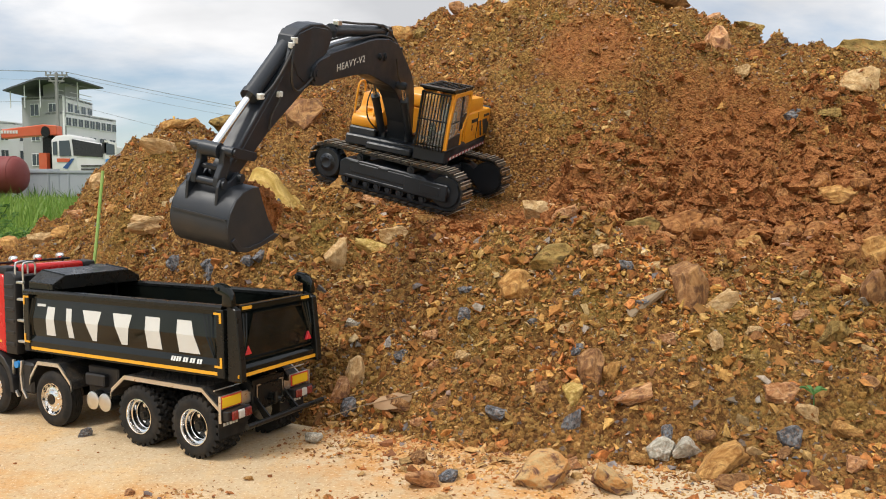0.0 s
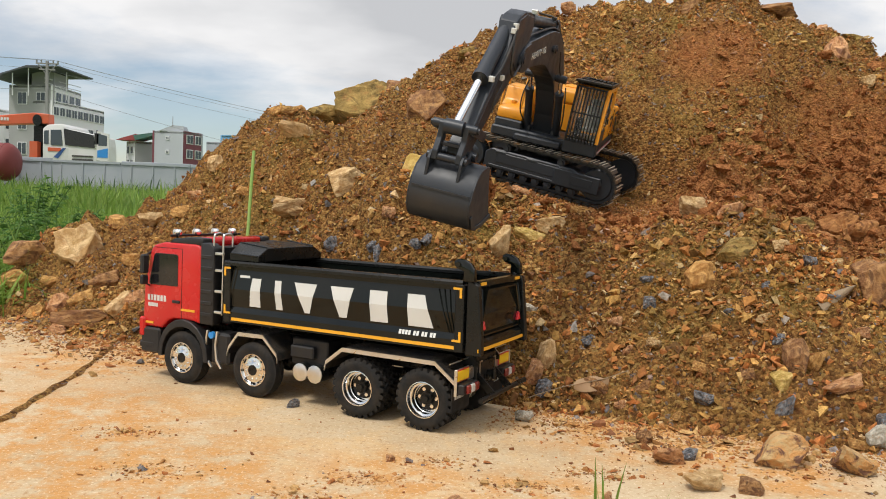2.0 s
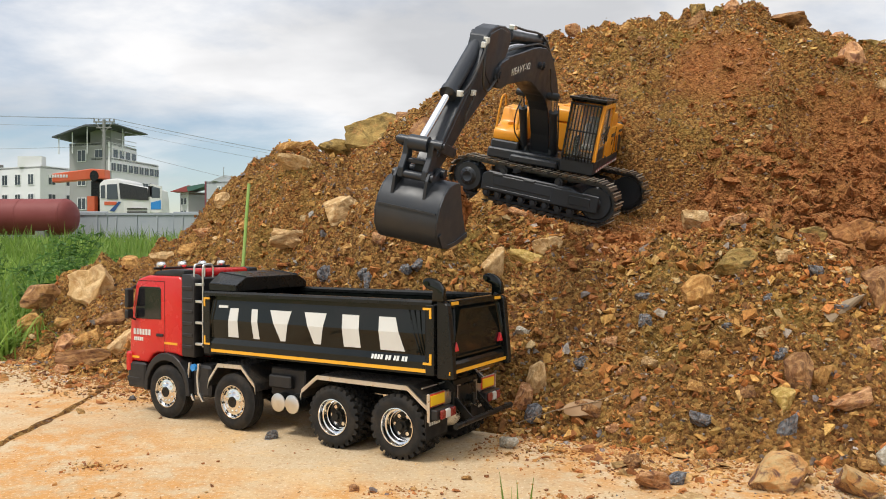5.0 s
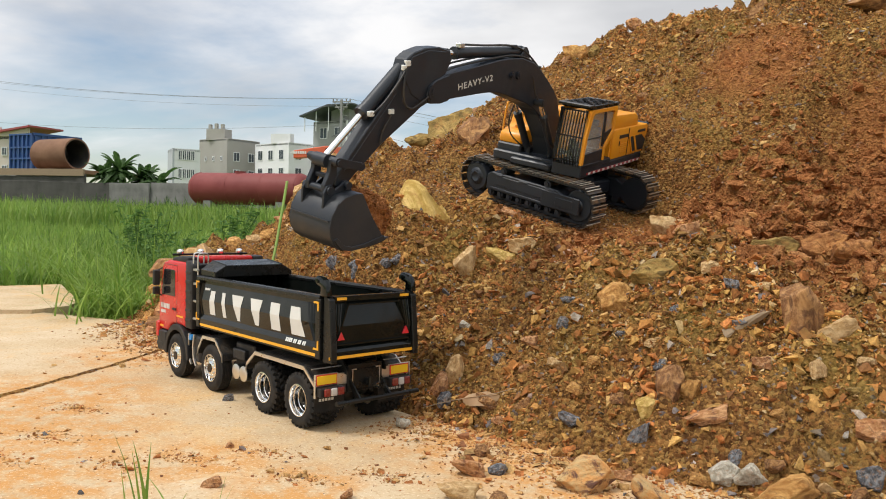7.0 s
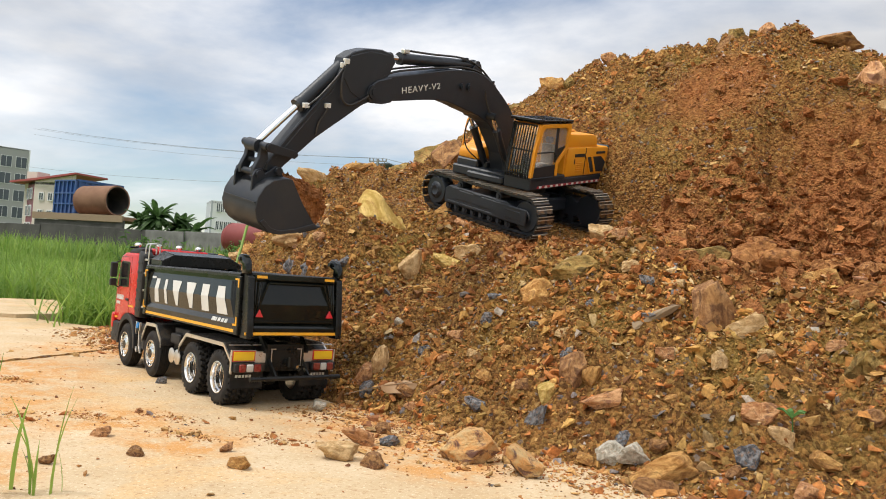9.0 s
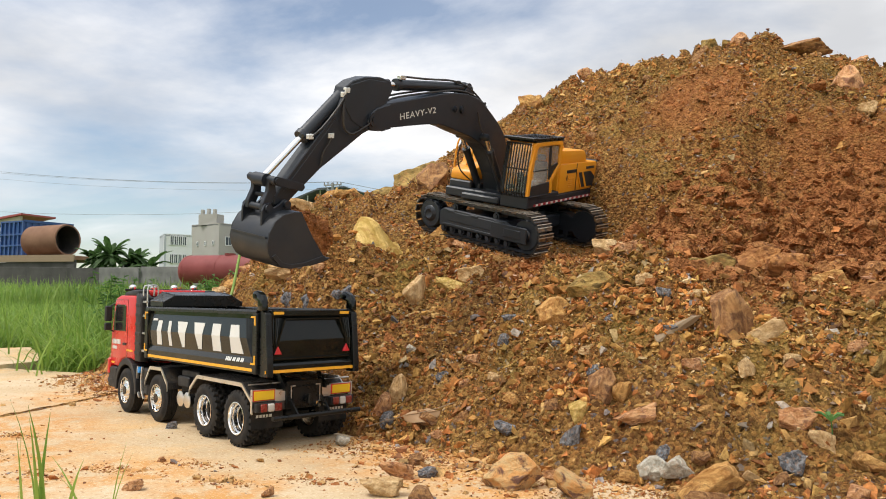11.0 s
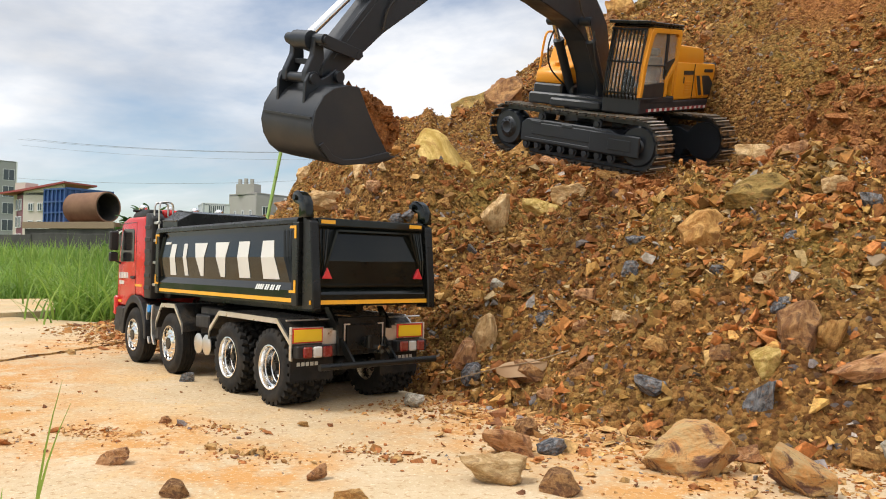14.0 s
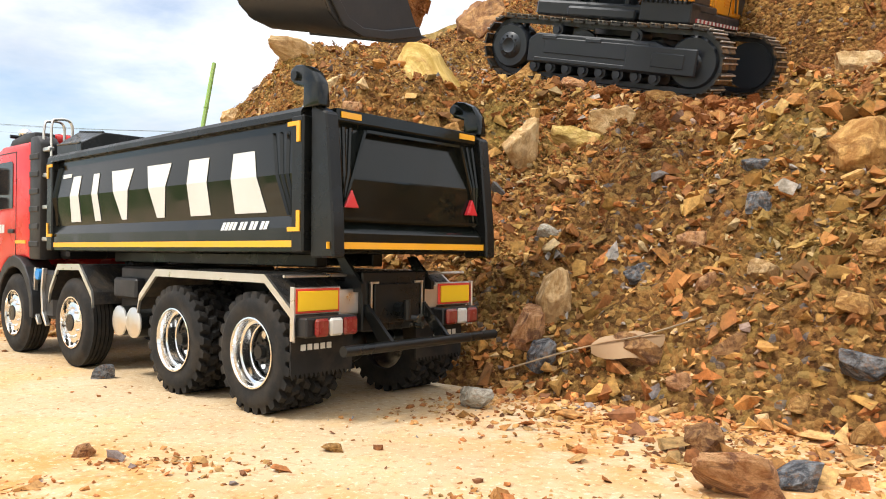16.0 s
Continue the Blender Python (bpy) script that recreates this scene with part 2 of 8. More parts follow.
def make_rock(name, a, b, dark=(0.10, 0.05, 0.03), stain=0.4):
    """Broken rock; the noise runs over a piece about 1 across before it is scaled."""
    m = Mat(name, 0.78, 0, 0.3)
    a, b = [v * 0.92 for v in a], [v * 0.92 for v in b]
    c = m.mix(m.ramp(m.noise(2.2, 8, 0.72, 0.8), [(0.42, 0.0), (0.58, 1.0)]), [v * 0.85 for v in a], [min(0.9, v * 1.12) for v in b])
    c = m.mix(m.ramp(m.noise(1.5, 7, 0.7, 1.2), [(0.50, 0.0), (0.58, min(0.9, stain * 1.5))]), c, dark)
    c = m.mix(m.ramp(m.noise(6, 7, 0.75), [(0.52, 0.0), (0.66, 0.6)]), c, (0.46, 0.22, 0.07))
    c = m.mix(m.ramp(m.noise(20, 5, 0.75), [(0.58, 0.0), (0.72, 0.5)]), c, (0.2, 0.09, 0.035))
    m.color(c)
    m.bump(m.math("ADD", m.noise(5, 9, 0.75), m.math("MULTIPLY", m.noise(24, 5, 0.7), 0.45)), 0.0050, 1.0)
    return m.m


def make_slab():
    """Pale concrete under a film of sandy dust, with earth trodden in."""
    m = Mat("dusty_concrete", 0.92, 0, 0.2)
    c = m.ramp(m.noise(5, 8, 0.65), [(0.3, (0.455, 0.32, 0.18)), (0.5, (0.535, 0.405, 0.25)), (0.7, (0.615, 0.495, 0.34))])
    sp = m.ramp(m.noise(3.0, 10, 0.78, 0.4), [(0.50, 0.0), (0.66, 0.85)])
    c = m.mix(sp, c, (0.64, 0.39, 0.16))
    earth = m.math("MAXIMUM", m.near((-0.62, 0.78, 0), 0.26), m.near((-0.9, 1.35, 0), 0.25))
    earth = m.math("MAXIMUM", earth, m.near((-0.02, 1.02, 0), 0.24))
    for place, r in (((-0.36, 0.80, 0), 0.14), ((-0.2, 0.76, 0), 0.12), ((-0.8, 0.95, 0), 0.3), ((-0.5, 0.66, 0), 0.2), ((0.1, 0.86, 0), 0.12), ((-0.3, 0.5, 0), 0.15)):
        earth = m.math("MAXIMUM", earth, m.near(place, r))
    er = m.math("MULTIPLY", earth, m.ramp(m.noise(24, 7, 0.7), [(0.40, 0.0), (0.56, 0.95)]))
    c = m.mix(er, c, (0.54, 0.27, 0.085))
    c = m.mix(m.ramp(m.noise(150, 4, 0.7), [(0.54, 0.0), (0.66, 0.7)]), c, (0.36, 0.20, 0.085))
    c = m.mix(m.ramp(m.noise(230, 3, 0.7), [(0.56, 0.0), (0.68, 0.6)]), c, (0.80, 0.68, 0.48))
    c = m.mix(m.ramp(m.voronoi(75).outputs["Distance"], [(0.06, 0.5), (0.12, 0.0)]), c, (0.25, 0.16, 0.09))
    m.color(c)
    m.bump(m.math("ADD", m.noise(60, 8, 0.7), m.math("MULTIPLY", m.noise(420, 3), 0.3)), 0.0025, 0.6)
    return m.m


def make_green(name, a, b, scale=3.0, rough=0.6):
    m = Mat(name, rough, 0, 0.3)
    c = m.mix(m.island(), a, b)
    c = m.mix(m.ramp(m.noise(scale, 4), [(0.4, 0.0), (0.62, 0.75)]), c, [v * 0.42 for v in a])
    m.color(c)
    thin = m.n.new("ShaderNodeBsdfTranslucent")
    m.l.new(c, thin.inputs["Color"])
    both = m.n.new("ShaderNodeMixShader")
    both.inputs[0].default_value = 0.42
    m.l.new(m.b.outputs[0], both.inputs[1])
    m.l.new(thin.outputs[0], both.inputs[2])
    m.l.new(both.outputs[0], m.n["Material Output"].inputs["Surface"])
    return m.m


def make_glass(name, tint=(0.75, 0.8, 0.8), rough=0.03):
    m = Mat(name, rough, 0, 0.5)
    m.color(tint)
    m.b.inputs["Transmission Weight"].default_value = 0.92
    return m.m


EARTH, GRAVEL, SLAB = make_earth(), make_gravel(), make_slab()
FRESH = make_earth("fresh_earth", True)
PEBBLE = make_gravel("pebble", tones=[(0.0, (0.52, 0.27, 0.09)), (0.3, (0.45, 0.18, 0.06)), (0.55, (0.60, 0.39, 0.16)), (0.86, (0.22, 0.10, 0.05)), (0.95, (0.25, 0.26, 0.28))])
ROCK_OCHRE = make_rock("ochre_rock", (0.56, 0.26, 0.07), (0.74, 0.44, 0.15), (0.22, 0.09, 0.03))
ROCK_TAN = make_rock("tan_rock", (0.70, 0.42, 0.17), (0.80, 0.58, 0.31), (0.36, 0.19, 0.08), 0.35)
ROCK_BROWN = make_rock("brown_rock", (0.30, 0.135, 0.055), (0.52, 0.29, 0.12), (0.11, 0.05, 0.03), 0.5)
ROCK_PINK = make_rock("rust_rock", (0.60, 0.26, 0.10), (0.76, 0.44, 0.22), (0.18, 0.075, 0.05), 0.5)
ROCK_GREY = make_rock("blue_grey_rock", (0.10, 0.105, 0.118), (0.34, 0.35, 0.365), (0.05, 0.05, 0.055), 0.5)
ROCK_YELLOW = make_rock("yellow_rock", (0.62, 0.40, 0.09), (0.78, 0.57, 0.21), (0.40, 0.25, 0.06), 0.3)
ROCK_OLIVE = make_rock("olive_rock", (0.32, 0.21, 0.06), (0.48, 0.32, 0.10), (0.12, 0.08, 0.025), 0.6)
ROCK_MIXED = make_rock("banded_rock", (0.80, 0.55, 0.26), (0.66, 0.33, 0.11), (0.13, 0.06, 0.055), 0.75)
CLOD = make_rock("earth_clod", (0.40, 0.16, 0.05), (0.60, 0.29, 0.10), (0.15, 0.055, 0.02), 0.6)
ROCK_PALE = make_rock("pale_rock", (0.56, 0.51, 0.40), (0.74, 0.70, 0.60), (0.30, 0.25, 0.17), 0.4)
GRASS = make_green("grass_blade", (0.15, 0.29, 0.04), (0.36, 0.48, 0.10), 1.6)
GRASS_FAR = make_green("far_grass", (0.17, 0.31, 0.05), (0.35, 0.46, 0.105), 0.6)
LEAF = make_green("leaf", (0.05, 0.11, 0.03), (0.11, 0.20, 0.05), 6.0)
SPROUT = make_green("sprout_leaf", (0.09, 0.22, 0.06), (0.14, 0.30, 0.09), 30.0)
BAMBOO = paint("bamboo", (0.22, 0.36, 0.07), 0.5, scale=40)
MEADOW = masonry("meadow_soil", (0.07, 0.13, 0.025), (0.17, 0.23, 0.05), 0.9, 0.95, 0.02)

# ---- mesh helpers ----


def mesh_from(name, verts, faces, material, smooth=False):
    me = bpy.data.meshes.new(name)
    me.from_pydata(verts, [], faces)
    me.materials.append(material)
    if smooth:
        me.polygons.foreach_set("use_smooth", [True] * len(me.polygons))
    me.update()
    return me


def part(name, bm, material, parent=None, label="", smooth=False, m=None):
    """Links a bmesh as one mesh object under a thing or under a part."""
    me = bpy.data.meshes.new(name)
    bmesh.ops.recalc_face_normals(bm, faces=bm.faces[:])
    bm.to_mesh(me)
    bm.free()
    me.materials.append(material)
    if smooth:
        me.shade_smooth()
        me.set_sharp_from_angle(angle=radians(38))
    ob = new(name, me)
    if parent is not None:
        ob.parent = parent
    if m is not None:
        ob.matrix_basis = m
    if label:
        ob["label"] = label
    return ob


def again(name, ob, parent, m):
    """One more object on the same mesh."""
    o = new(name, ob.data)
    o.parent = parent
    o.matrix_basis = m
    if "label" in ob:
        o["label"] = ob["label"]
    return o


def thing(name, m, label, category, group="", kind=""):
    ob = new(name)
    ob.matrix_basis = m
    ob.empty_display_size = 0.05
    return tagged(ob, label, category, group, kind)


def add_box(bm, lo, hi, bevel=0.0, m=None, seg=1):
    c = [(lo[i] + hi[i]) / 2 for i in range(3)]
    sz = [max(1e-5, hi[i] - lo[i]) for i in range(3)]
    g = bmesh.ops.create_cube(bm, size=1, matrix=Matrix.Translation(c) @ Matrix.Diagonal((*sz, 1)))
    vs = g["verts"]
    if bevel:
        es = list({e for v in vs for e in v.link_edges})
        r = bmesh.ops.bevel(bm, geom=es, offset=min(bevel, min(sz) * 0.45), segments=seg, affect="EDGES", profile=0.5)
        vs = list({v for f in r["faces"] for v in f.verts} | {v for v in vs if v.is_valid})
    if m is not None:
        bmesh.ops.transform(bm, matrix=m, verts=vs)
    return vs


def boxes(*specs, bevel=0.0):
    bm = bmesh.new()
    for lo, hi in specs:
        add_box(bm, lo, hi, bevel)
    return bm


def add_rod(bm, p, q, r, r2=None, seg=12, caps=True):
    p, q = Vector(p), Vector(q)
    d = q - p
    m = Matrix.Translation((p + q) / 2) @ d.to_track_quat("Z", "Y").to_matrix().to_4x4()
    return bmesh.ops.create_cone(bm, cap_ends=caps, segments=seg, radius1=r, radius2=r if r2 is None else r2, depth=d.length, matrix=m)["verts"]


def rods(*specs, seg=12):
    bm = bmesh.new()
    for p, q, r in specs:
        add_rod(bm, p, q, r, seg=seg)
    return bm


def add_plate(bm, poly, lo, hi, axis="y", bevel=0.0, seg=1):
    """A polygon in the plane across the axis, made solid from lo to hi along it."""
    def place(a, b, k):
        return (a, k, b) if axis == "y" else ((k, a, b) if axis == "x" else (a, b, k))
    va = [bm.verts.new(place(a, b, lo)) for a, b in poly]
    vb = [bm.verts.new(place(a, b, hi)) for a, b in poly]
    fs = [bm.faces.new(va), bm.faces.new(vb[::-1])]
    n = len(poly)
    for i in range(n):
        fs.append(bm.faces.new((va[i], vb[i], vb[(i + 1) % n], va[(i + 1) % n])))
    bmesh.ops.recalc_face_normals(bm, faces=fs)
    if bevel:
        es = list({e for f in fs for e in f.edges})
        bmesh.ops.bevel(bm, geom=es, offset=bevel, segments=seg, affect="EDGES", profile=0.5)
    return va + vb


def plate(poly, lo, hi, axis="y", bevel=0.0, seg=1):
    bm = bmesh.new()
    add_plate(bm, poly, lo, hi, axis, bevel, seg)
    return bm


def add_tube(bm, pts, r, seg=8, closed_ends=True):
    """A round tube through points."""
    pts = [Vector(p) for p in pts]
    rings = []
    for i, p in enumerate(pts):
        d = (pts[min(i + 1, len(pts) - 1)] - pts[max(i - 1, 0)]).normalized()
        a = d.orthogonal().normalized() if i == 0 else (rings_a - d * rings_a.dot(d)).normalized()
        rings_a = a
        b = d.cross(a)
        rings.append([bm.verts.new(p + r * (math.cos(t) * a + math.sin(t) * b)) for t in [2 * math.pi * k / seg for k in range(seg)]])
    for ra, rb in zip(rings, rings[1:]):
        for k in range(seg):
            bm.faces.new((ra[k], ra[(k + 1) % seg], rb[(k + 1) % seg], rb[k]))
    if closed_ends:
        bm.faces.new(rings[0][::-1])
        bm.faces.new(rings[-1])


def curve_pts(pts, n=6):
    """A smooth line through points (Catmull-Rom)."""
    ps = [Vector(p) for p in pts]
    ps = [2 * ps[0] - ps[1]] + ps + [2 * ps[-1] - ps[-2]]
    out = []
    for i in range(1, len(ps) - 2):
        for k in range(n):
            t = k / n
            a, b, c, d = ps[i - 1:i + 3]
            out.append(0.5 * (2 * b + (c - a) * t + (2 * a - 5 * b + 4 * c - d) * t * t + (3 * b - a - 3 * c + d) * t ** 3))
    return out + [ps[-2]]


def tube(pts, r, seg=8, smooth_n=6):
    bm = bmesh.new()
    add_tube(bm, curve_pts(pts, smooth_n) if smooth_n else pts, r, seg)
    return bm


def lathe(profile, seg=32, axis="y", closed=False):
    """A profile of (along the axis, radius) turned round the axis."""
    bm = bmesh.new()
    rings = []
    for a, r in profile:
        ring = []
        for k in range(seg):
            t = 2 * math.pi * k / seg
            ring.append(bm.verts.new((r * math.cos(t), a, r * math.sin(t)) if axis == "y" else (r * math.cos(t), r * math.sin(t), a) if axis == "z" else (a, r * math.cos(t), r * math.sin(t))))
        rings.append(ring)
    pairs = list(zip(rings, rings[1:])) + ([(rings[-1], rings[0])] if closed else [])
    for ra, rb in pairs:
        for k in range(seg):
            bm.faces.new((ra[k], ra[(k + 1) % seg], rb[(k + 1) % seg], rb[k]))
    if not closed:
        bm.faces.new(rings[0])
        bm.faces.new(rings[-1][::-1])
    return bm


# lattice noise for the ground forms
_rng = np.random.default_rng(7)
_table = _rng.random((256, 256))


def lattice(x, y):
    ix, iy = np.floor(x).astype(int), np.floor(y).astype(int)
    fx, fy = x - ix, y - iy
    fx, fy = fx * fx * (3 - 2 * fx), fy * fy * (3 - 2 * fy)
    g = lambda a, b: _table[a % 256, b % 256]
    return (g(ix, iy) * (1 - fx) + g(ix + 1, iy) * fx) * (1 - fy) + (g(ix, iy + 1) * (1 - fx) + g(ix + 1, iy + 1) * fx) * fy


def rough(x, y, scale, octaves=4, gain=0.5):
    out, amp, k = 0, 1.0, scale
    for i in range(octaves):
        out = out + amp * (lattice(x * k + 17.3 * i, y * k + 9.1 * i) - 0.5)
        amp, k = amp * gain, k * 2.03
    return out

# ---- the machines' places ----
TRUCK_AT = Matrix(((-0.879, -0.477, 0, -0.2808), (0.477, -0.879, 0, 1.0621), (0, 0, 1, 0), (0, 0, 0, 1))) @ Matrix.Translation((0, 0.006, 0)) @ Matrix.Diagonal((1, 0.945, 1, 1))
DIGGER_AT = Matrix(((-0.3505, 0.9272, 0.1323, -0.064), (-0.9162, -0.3101, -0.2538, 1.65), (-0.1943, -0.2102, 0.9582, 0.40), (0, 0, 0, 1))) @ Matrix.Rotation(radians(1.3), 4, "Z")

# ---- ground ----
ground_mesh = mesh_from("ground", [(-900, -900, -0.035), (900, -900, -0.035), (900, 900, -0.035), (-900, 900, -0.035)], [(0, 1, 2, 3)], MEADOW)
tagged(new("ground", ground_mesh), "flat green meadow ground reaching to the horizon", "ground", kind="structure")

# ---- the heap of earth: foot, lower lip, bench and ridge along x ----
XS = [-1.5, -1.2, -1.0, -0.8, -0.6, -0.4, -0.2, 0.0, 0.2, 0.4, 0.6, 0.8, 1.1, 1.5, 2.3]
FOOT_Y = [1.840, 1.671, 1.513, 1.437, 1.382, 1.288, 1.138, 1.016, 0.968, 0.892, 0.867, 0.762, 0.635, 0.551, 0.545]
LIP_Y = [1.955, 1.871, 1.746, 1.704, 1.611, 1.394, 1.408, 1.363, 1.253, 1.252, 1.188, 1.163, 1.197, 1.298, 1.400]
LIP_Z = [0.009, 0.104, 0.167, 0.246, 0.253, 0.376, 0.271, 0.275, 0.298, 0.225, 0.201, 0.199, 0.200, 0.180, 0.020]
BENCH_Y = [1.988, 1.935, 1.910, 1.865, 1.692, 1.633, 1.647, 1.627, 1.572, 1.567, 1.470, 1.468, 1.489, 1.499, 1.602]
BENCH_Z = [0.045, 0.190, 0.226, 0.375, 0.491, 0.384, 0.321, 0.340, 0.367, 0.337, 0.338, 0.345, 0.316, 0.223, 0.028]
FACE = [0.033, 0.057, 0.014, 0.046, 0.000, -0.009, 0.020, 0.023, 0.061, 0.132, 0.089, 0.119, 0.097, 0.052, 0.018]
RIDGE_Y = [2.064, 2.085, 2.143, 2.112, 2.138, 2.233, 2.213, 2.135, 2.124, 2.099, 2.115, 2.114, 2.101, 2.198, 2.297]
RIDGE_Z = [0.049, 0.182, 0.314, 0.521, 0.481, 0.660, 0.792, 0.854, 0.874, 0.914, 0.853, 0.781, 0.720, 0.590, 0.050]


def profile(x, y):
    """Foot, lip, bench, face and ridge, joined by straight slopes."""
    f = lambda vals: np.interp(x, XS, vals)
    fy, ly, lz, by, bz, ry, rz = f(FOOT_Y) + 0.05 * rough(x + 3, y * 0 + 5, 7, 3), f(LIP_Y), f(LIP_Z), f(BENCH_Y), f(BENCH_Z), f(RIDGE_Y), f(RIDGE_Z)
    ly = np.maximum(ly, fy + 0.08)
    by = np.maximum(by, ly + 0.03)
    my, mz = (by + ry) / 2, (bz + rz) / 2 + f(FACE)
    low = lz * (y - fy) / (ly - fy)
    mid = lz + (bz - lz) * (y - ly) / (by - ly)
    face = bz + (mz - bz) * (y - by) / (my - by)
    top = mz + (rz - mz) * (y - my) / (ry - my)
    t4 = (y - ry) / 1.1
    back = rz * (1 - 0.25 * np.clip(t4, 0, 1) - 0.9 * np.clip(t4, 0, 2) ** 2)
    return np.where(y < ly, low, np.where(y < by, mid, np.where(y < my, face, np.where(y < ry, top, back))))


def heap(x, y, fine=True):
    """Height of the heap over the slab."""
    x, y = np.asarray(x, float), np.asarray(y, float)
    h = 0.4 * profile(x, y) + 0.15 * (profile(x + 0.05, y) + profile(x - 0.05, y) + profile(x, y + 0.025) + profile(x, y - 0.025))
    h = np.minimum(h, 1.2)
    # the heap runs out into the meadow at its sides and back
    out = np.clip((x - 1.65 + 0.12 * rough(x, y, 3, 2)) / 0.6, 0, 1) ** 2 + np.clip((-1.3 - x + 0.1 * rough(x, y, 4, 2)) / 0.4, 0, 1) ** 2 + np.clip((y - 2.75 + 0.12 * rough(x, y, 3, 2)) / 0.5, 0, 1) ** 2
    h = h - 0.55 * out
    # hollow dug into the face under a crumbling edge
    rim = np.hypot((x - 0.60) / 0.15, (y - 1.635) / 0.085) + 0.55 * rough(x + 2, y, 11, 3)
    h = h - 0.085 * np.clip((1.12 - rim) / 0.38, 0, 1)
    # trough behind the lip, at the face's foot
    h = h - 0.030 * np.clip((x - 0.22) / 0.12, 0, 1) * np.exp(-((y - 1.43) / 0.05) ** 2) + 0.012 * np.clip((x - 0.2) / 0.12, 0, 1) * np.exp(-((y - 1.30) / 0.04) ** 2)
    cover = np.clip((h + 0.02) / 0.08, 0, 1)
    h = h + cover * (0.06 * rough(x, y, 4.5, 3) + 0.045 * rough(x + 9, y, 13, 3))
    dx, dy = x + 0.064, y - 1.65
    a, b = dx * 0.8776 - dy * 0.4194, -dx * 0.4608 - dy * 0.8716
    pad = np.clip(1.45 - np.maximum(np.abs(a) / 0.225, np.abs(b) / 0.145), 0, 0.4) / 0.4
    pad = pad * pad * (3 - 2 * pad)
    shelf = 0.40 - (0.1323 * dx - 0.2538 * dy) / 0.9582 - 0.0495
    h = h * (1 - pad) + shelf * pad
    if fine:
        lumps = 0.16 - np.abs(rough(x + 11, y + 5, 12, 3))
        h = h + cover * (1 - pad) * np.clip((y - 1.45) / 0.12, 0, 1) * 0.075 * lumps
        clod = 0.75 + 0.2 * (y < 1.6) + 0.9 * np.exp(-((x - 0.55) / 0.4) ** 2 - ((y - 1.42) / 0.12) ** 2)
        ridged = np.abs(rough(x + 4, y + 2, 42, 2)) - 0.12
        h = h + cover * (1 - 0.75 * pad) * clod * (0.028 * rough(x + 1, y + 7, 36, 4, 0.6) - 0.018 * ridged)
    return h


step = 0.0085
gx, gy = np.arange(-1.75, 2.3, step), np.arange(0.42, 3.3, step)
GX, GY = np.meshgrid(gx, gy, indexing="ij")
GZ = heap(GX, GY)
verts = np.stack([GX, GY, GZ], -1).reshape(-1, 3)
nx, ny = GX.shape
idx = np.arange(nx * ny).reshape(nx, ny)
quads = np.stack([idx[:-1, :-1], idx[1:, :-1], idx[1:, 1:], idx[:-1, 1:]], -1).reshape(-1, 4)
quads = quads[(verts[quads][:, :, 2].max(1) > -0.06)]
used, inv = np.unique(quads, return_inverse=True)
pile_mesh = mesh_from("earth_pile", verts[used].tolist(), inv.reshape(-1, 4).tolist(), EARTH, True)
tagged(new("earth_pile", pile_mesh), "tall heap of ochre earth and broken stone with a dug hollow", "earth pile", kind="structure")

# ---- the concrete slab and its neighbour, with an open joint between ----


def slab(name, poly, z, label, lift=0.0):
    bm = plate(poly, z - 0.12, z, "z")
    return tagged(part(name, bm, SLAB), label, "concrete slab", kind="structure")


joint = []
jr = random.Random(12)
for (x0, y0), (x1, y1) in zip([(-0.662, -2.5), (-0.777, -0.3), (-0.888, 1.22), (-0.978, 1.75)], [(-0.777, -0.3), (-0.888, 1.22), (-0.978, 1.75)]):
    n = max(4, int((y1 - y0) / 0.022))
    joint += [(x0 + (x1 - x0) * k / n + jr.uniform(-0.0016, 0.0016), y0 + (y1 - y0) * k / n) for k in range(n)]
joint.append((-0.978, 1.75))
slab("pavement", [(x + 0.0026 + jr.random() ** 3 * 0.004, y) for x, y in joint] + [(-0.7, 2.2), (3.0, 2.2), (3.0, -2.5)], 0.0, "pale dusty concrete slab strewn with sand and small stones")
slab("pavement", [(x - 0.0026 - jr.random() ** 3 * 0.004, y) for x, y in joint] + [(-1.35, 1.72), (-1.85, 1.75), (-2.6, 1.1), (-3.4, -2.5)], 0.0, "pale dusty concrete slab with grass along its edge")
bm = bmesh.new()
rows = []
for x, y in joint[100:]:
    w = 0.0045 + 0.0065 * jr.random()
    rows.append([bm.verts.new((x - w, y, 0.0003)), bm.verts.new((x + jr.uniform(-0.002, 0.002), y, 0.0018 + 0.0022 * jr.random())), bm.verts.new((x + w * jr.uniform(0.6, 1.2), y, 0.0003))])
for ra, rb in zip(rows, rows[1:]):
    for k in range(2):
        bm.faces.new((ra[k], ra[k + 1], rb[k + 1], rb[k]))
tagged(part("joint_dirt", bm, make_earth("joint_earth")), "dark earth and grit lying along the slab joint", "dirt", kind="stuff")
slab("pavement", [(-1.62, 1.70), (-1.60, 1.82), (-1.67, 1.93), (-2.12, 2.30), (-2.23, 2.14), (-2.6, 1.95), (-3.0, 1.6), (-2.4, 1.25)], 0.012, "whitish concrete slab at the edge of the meadow")

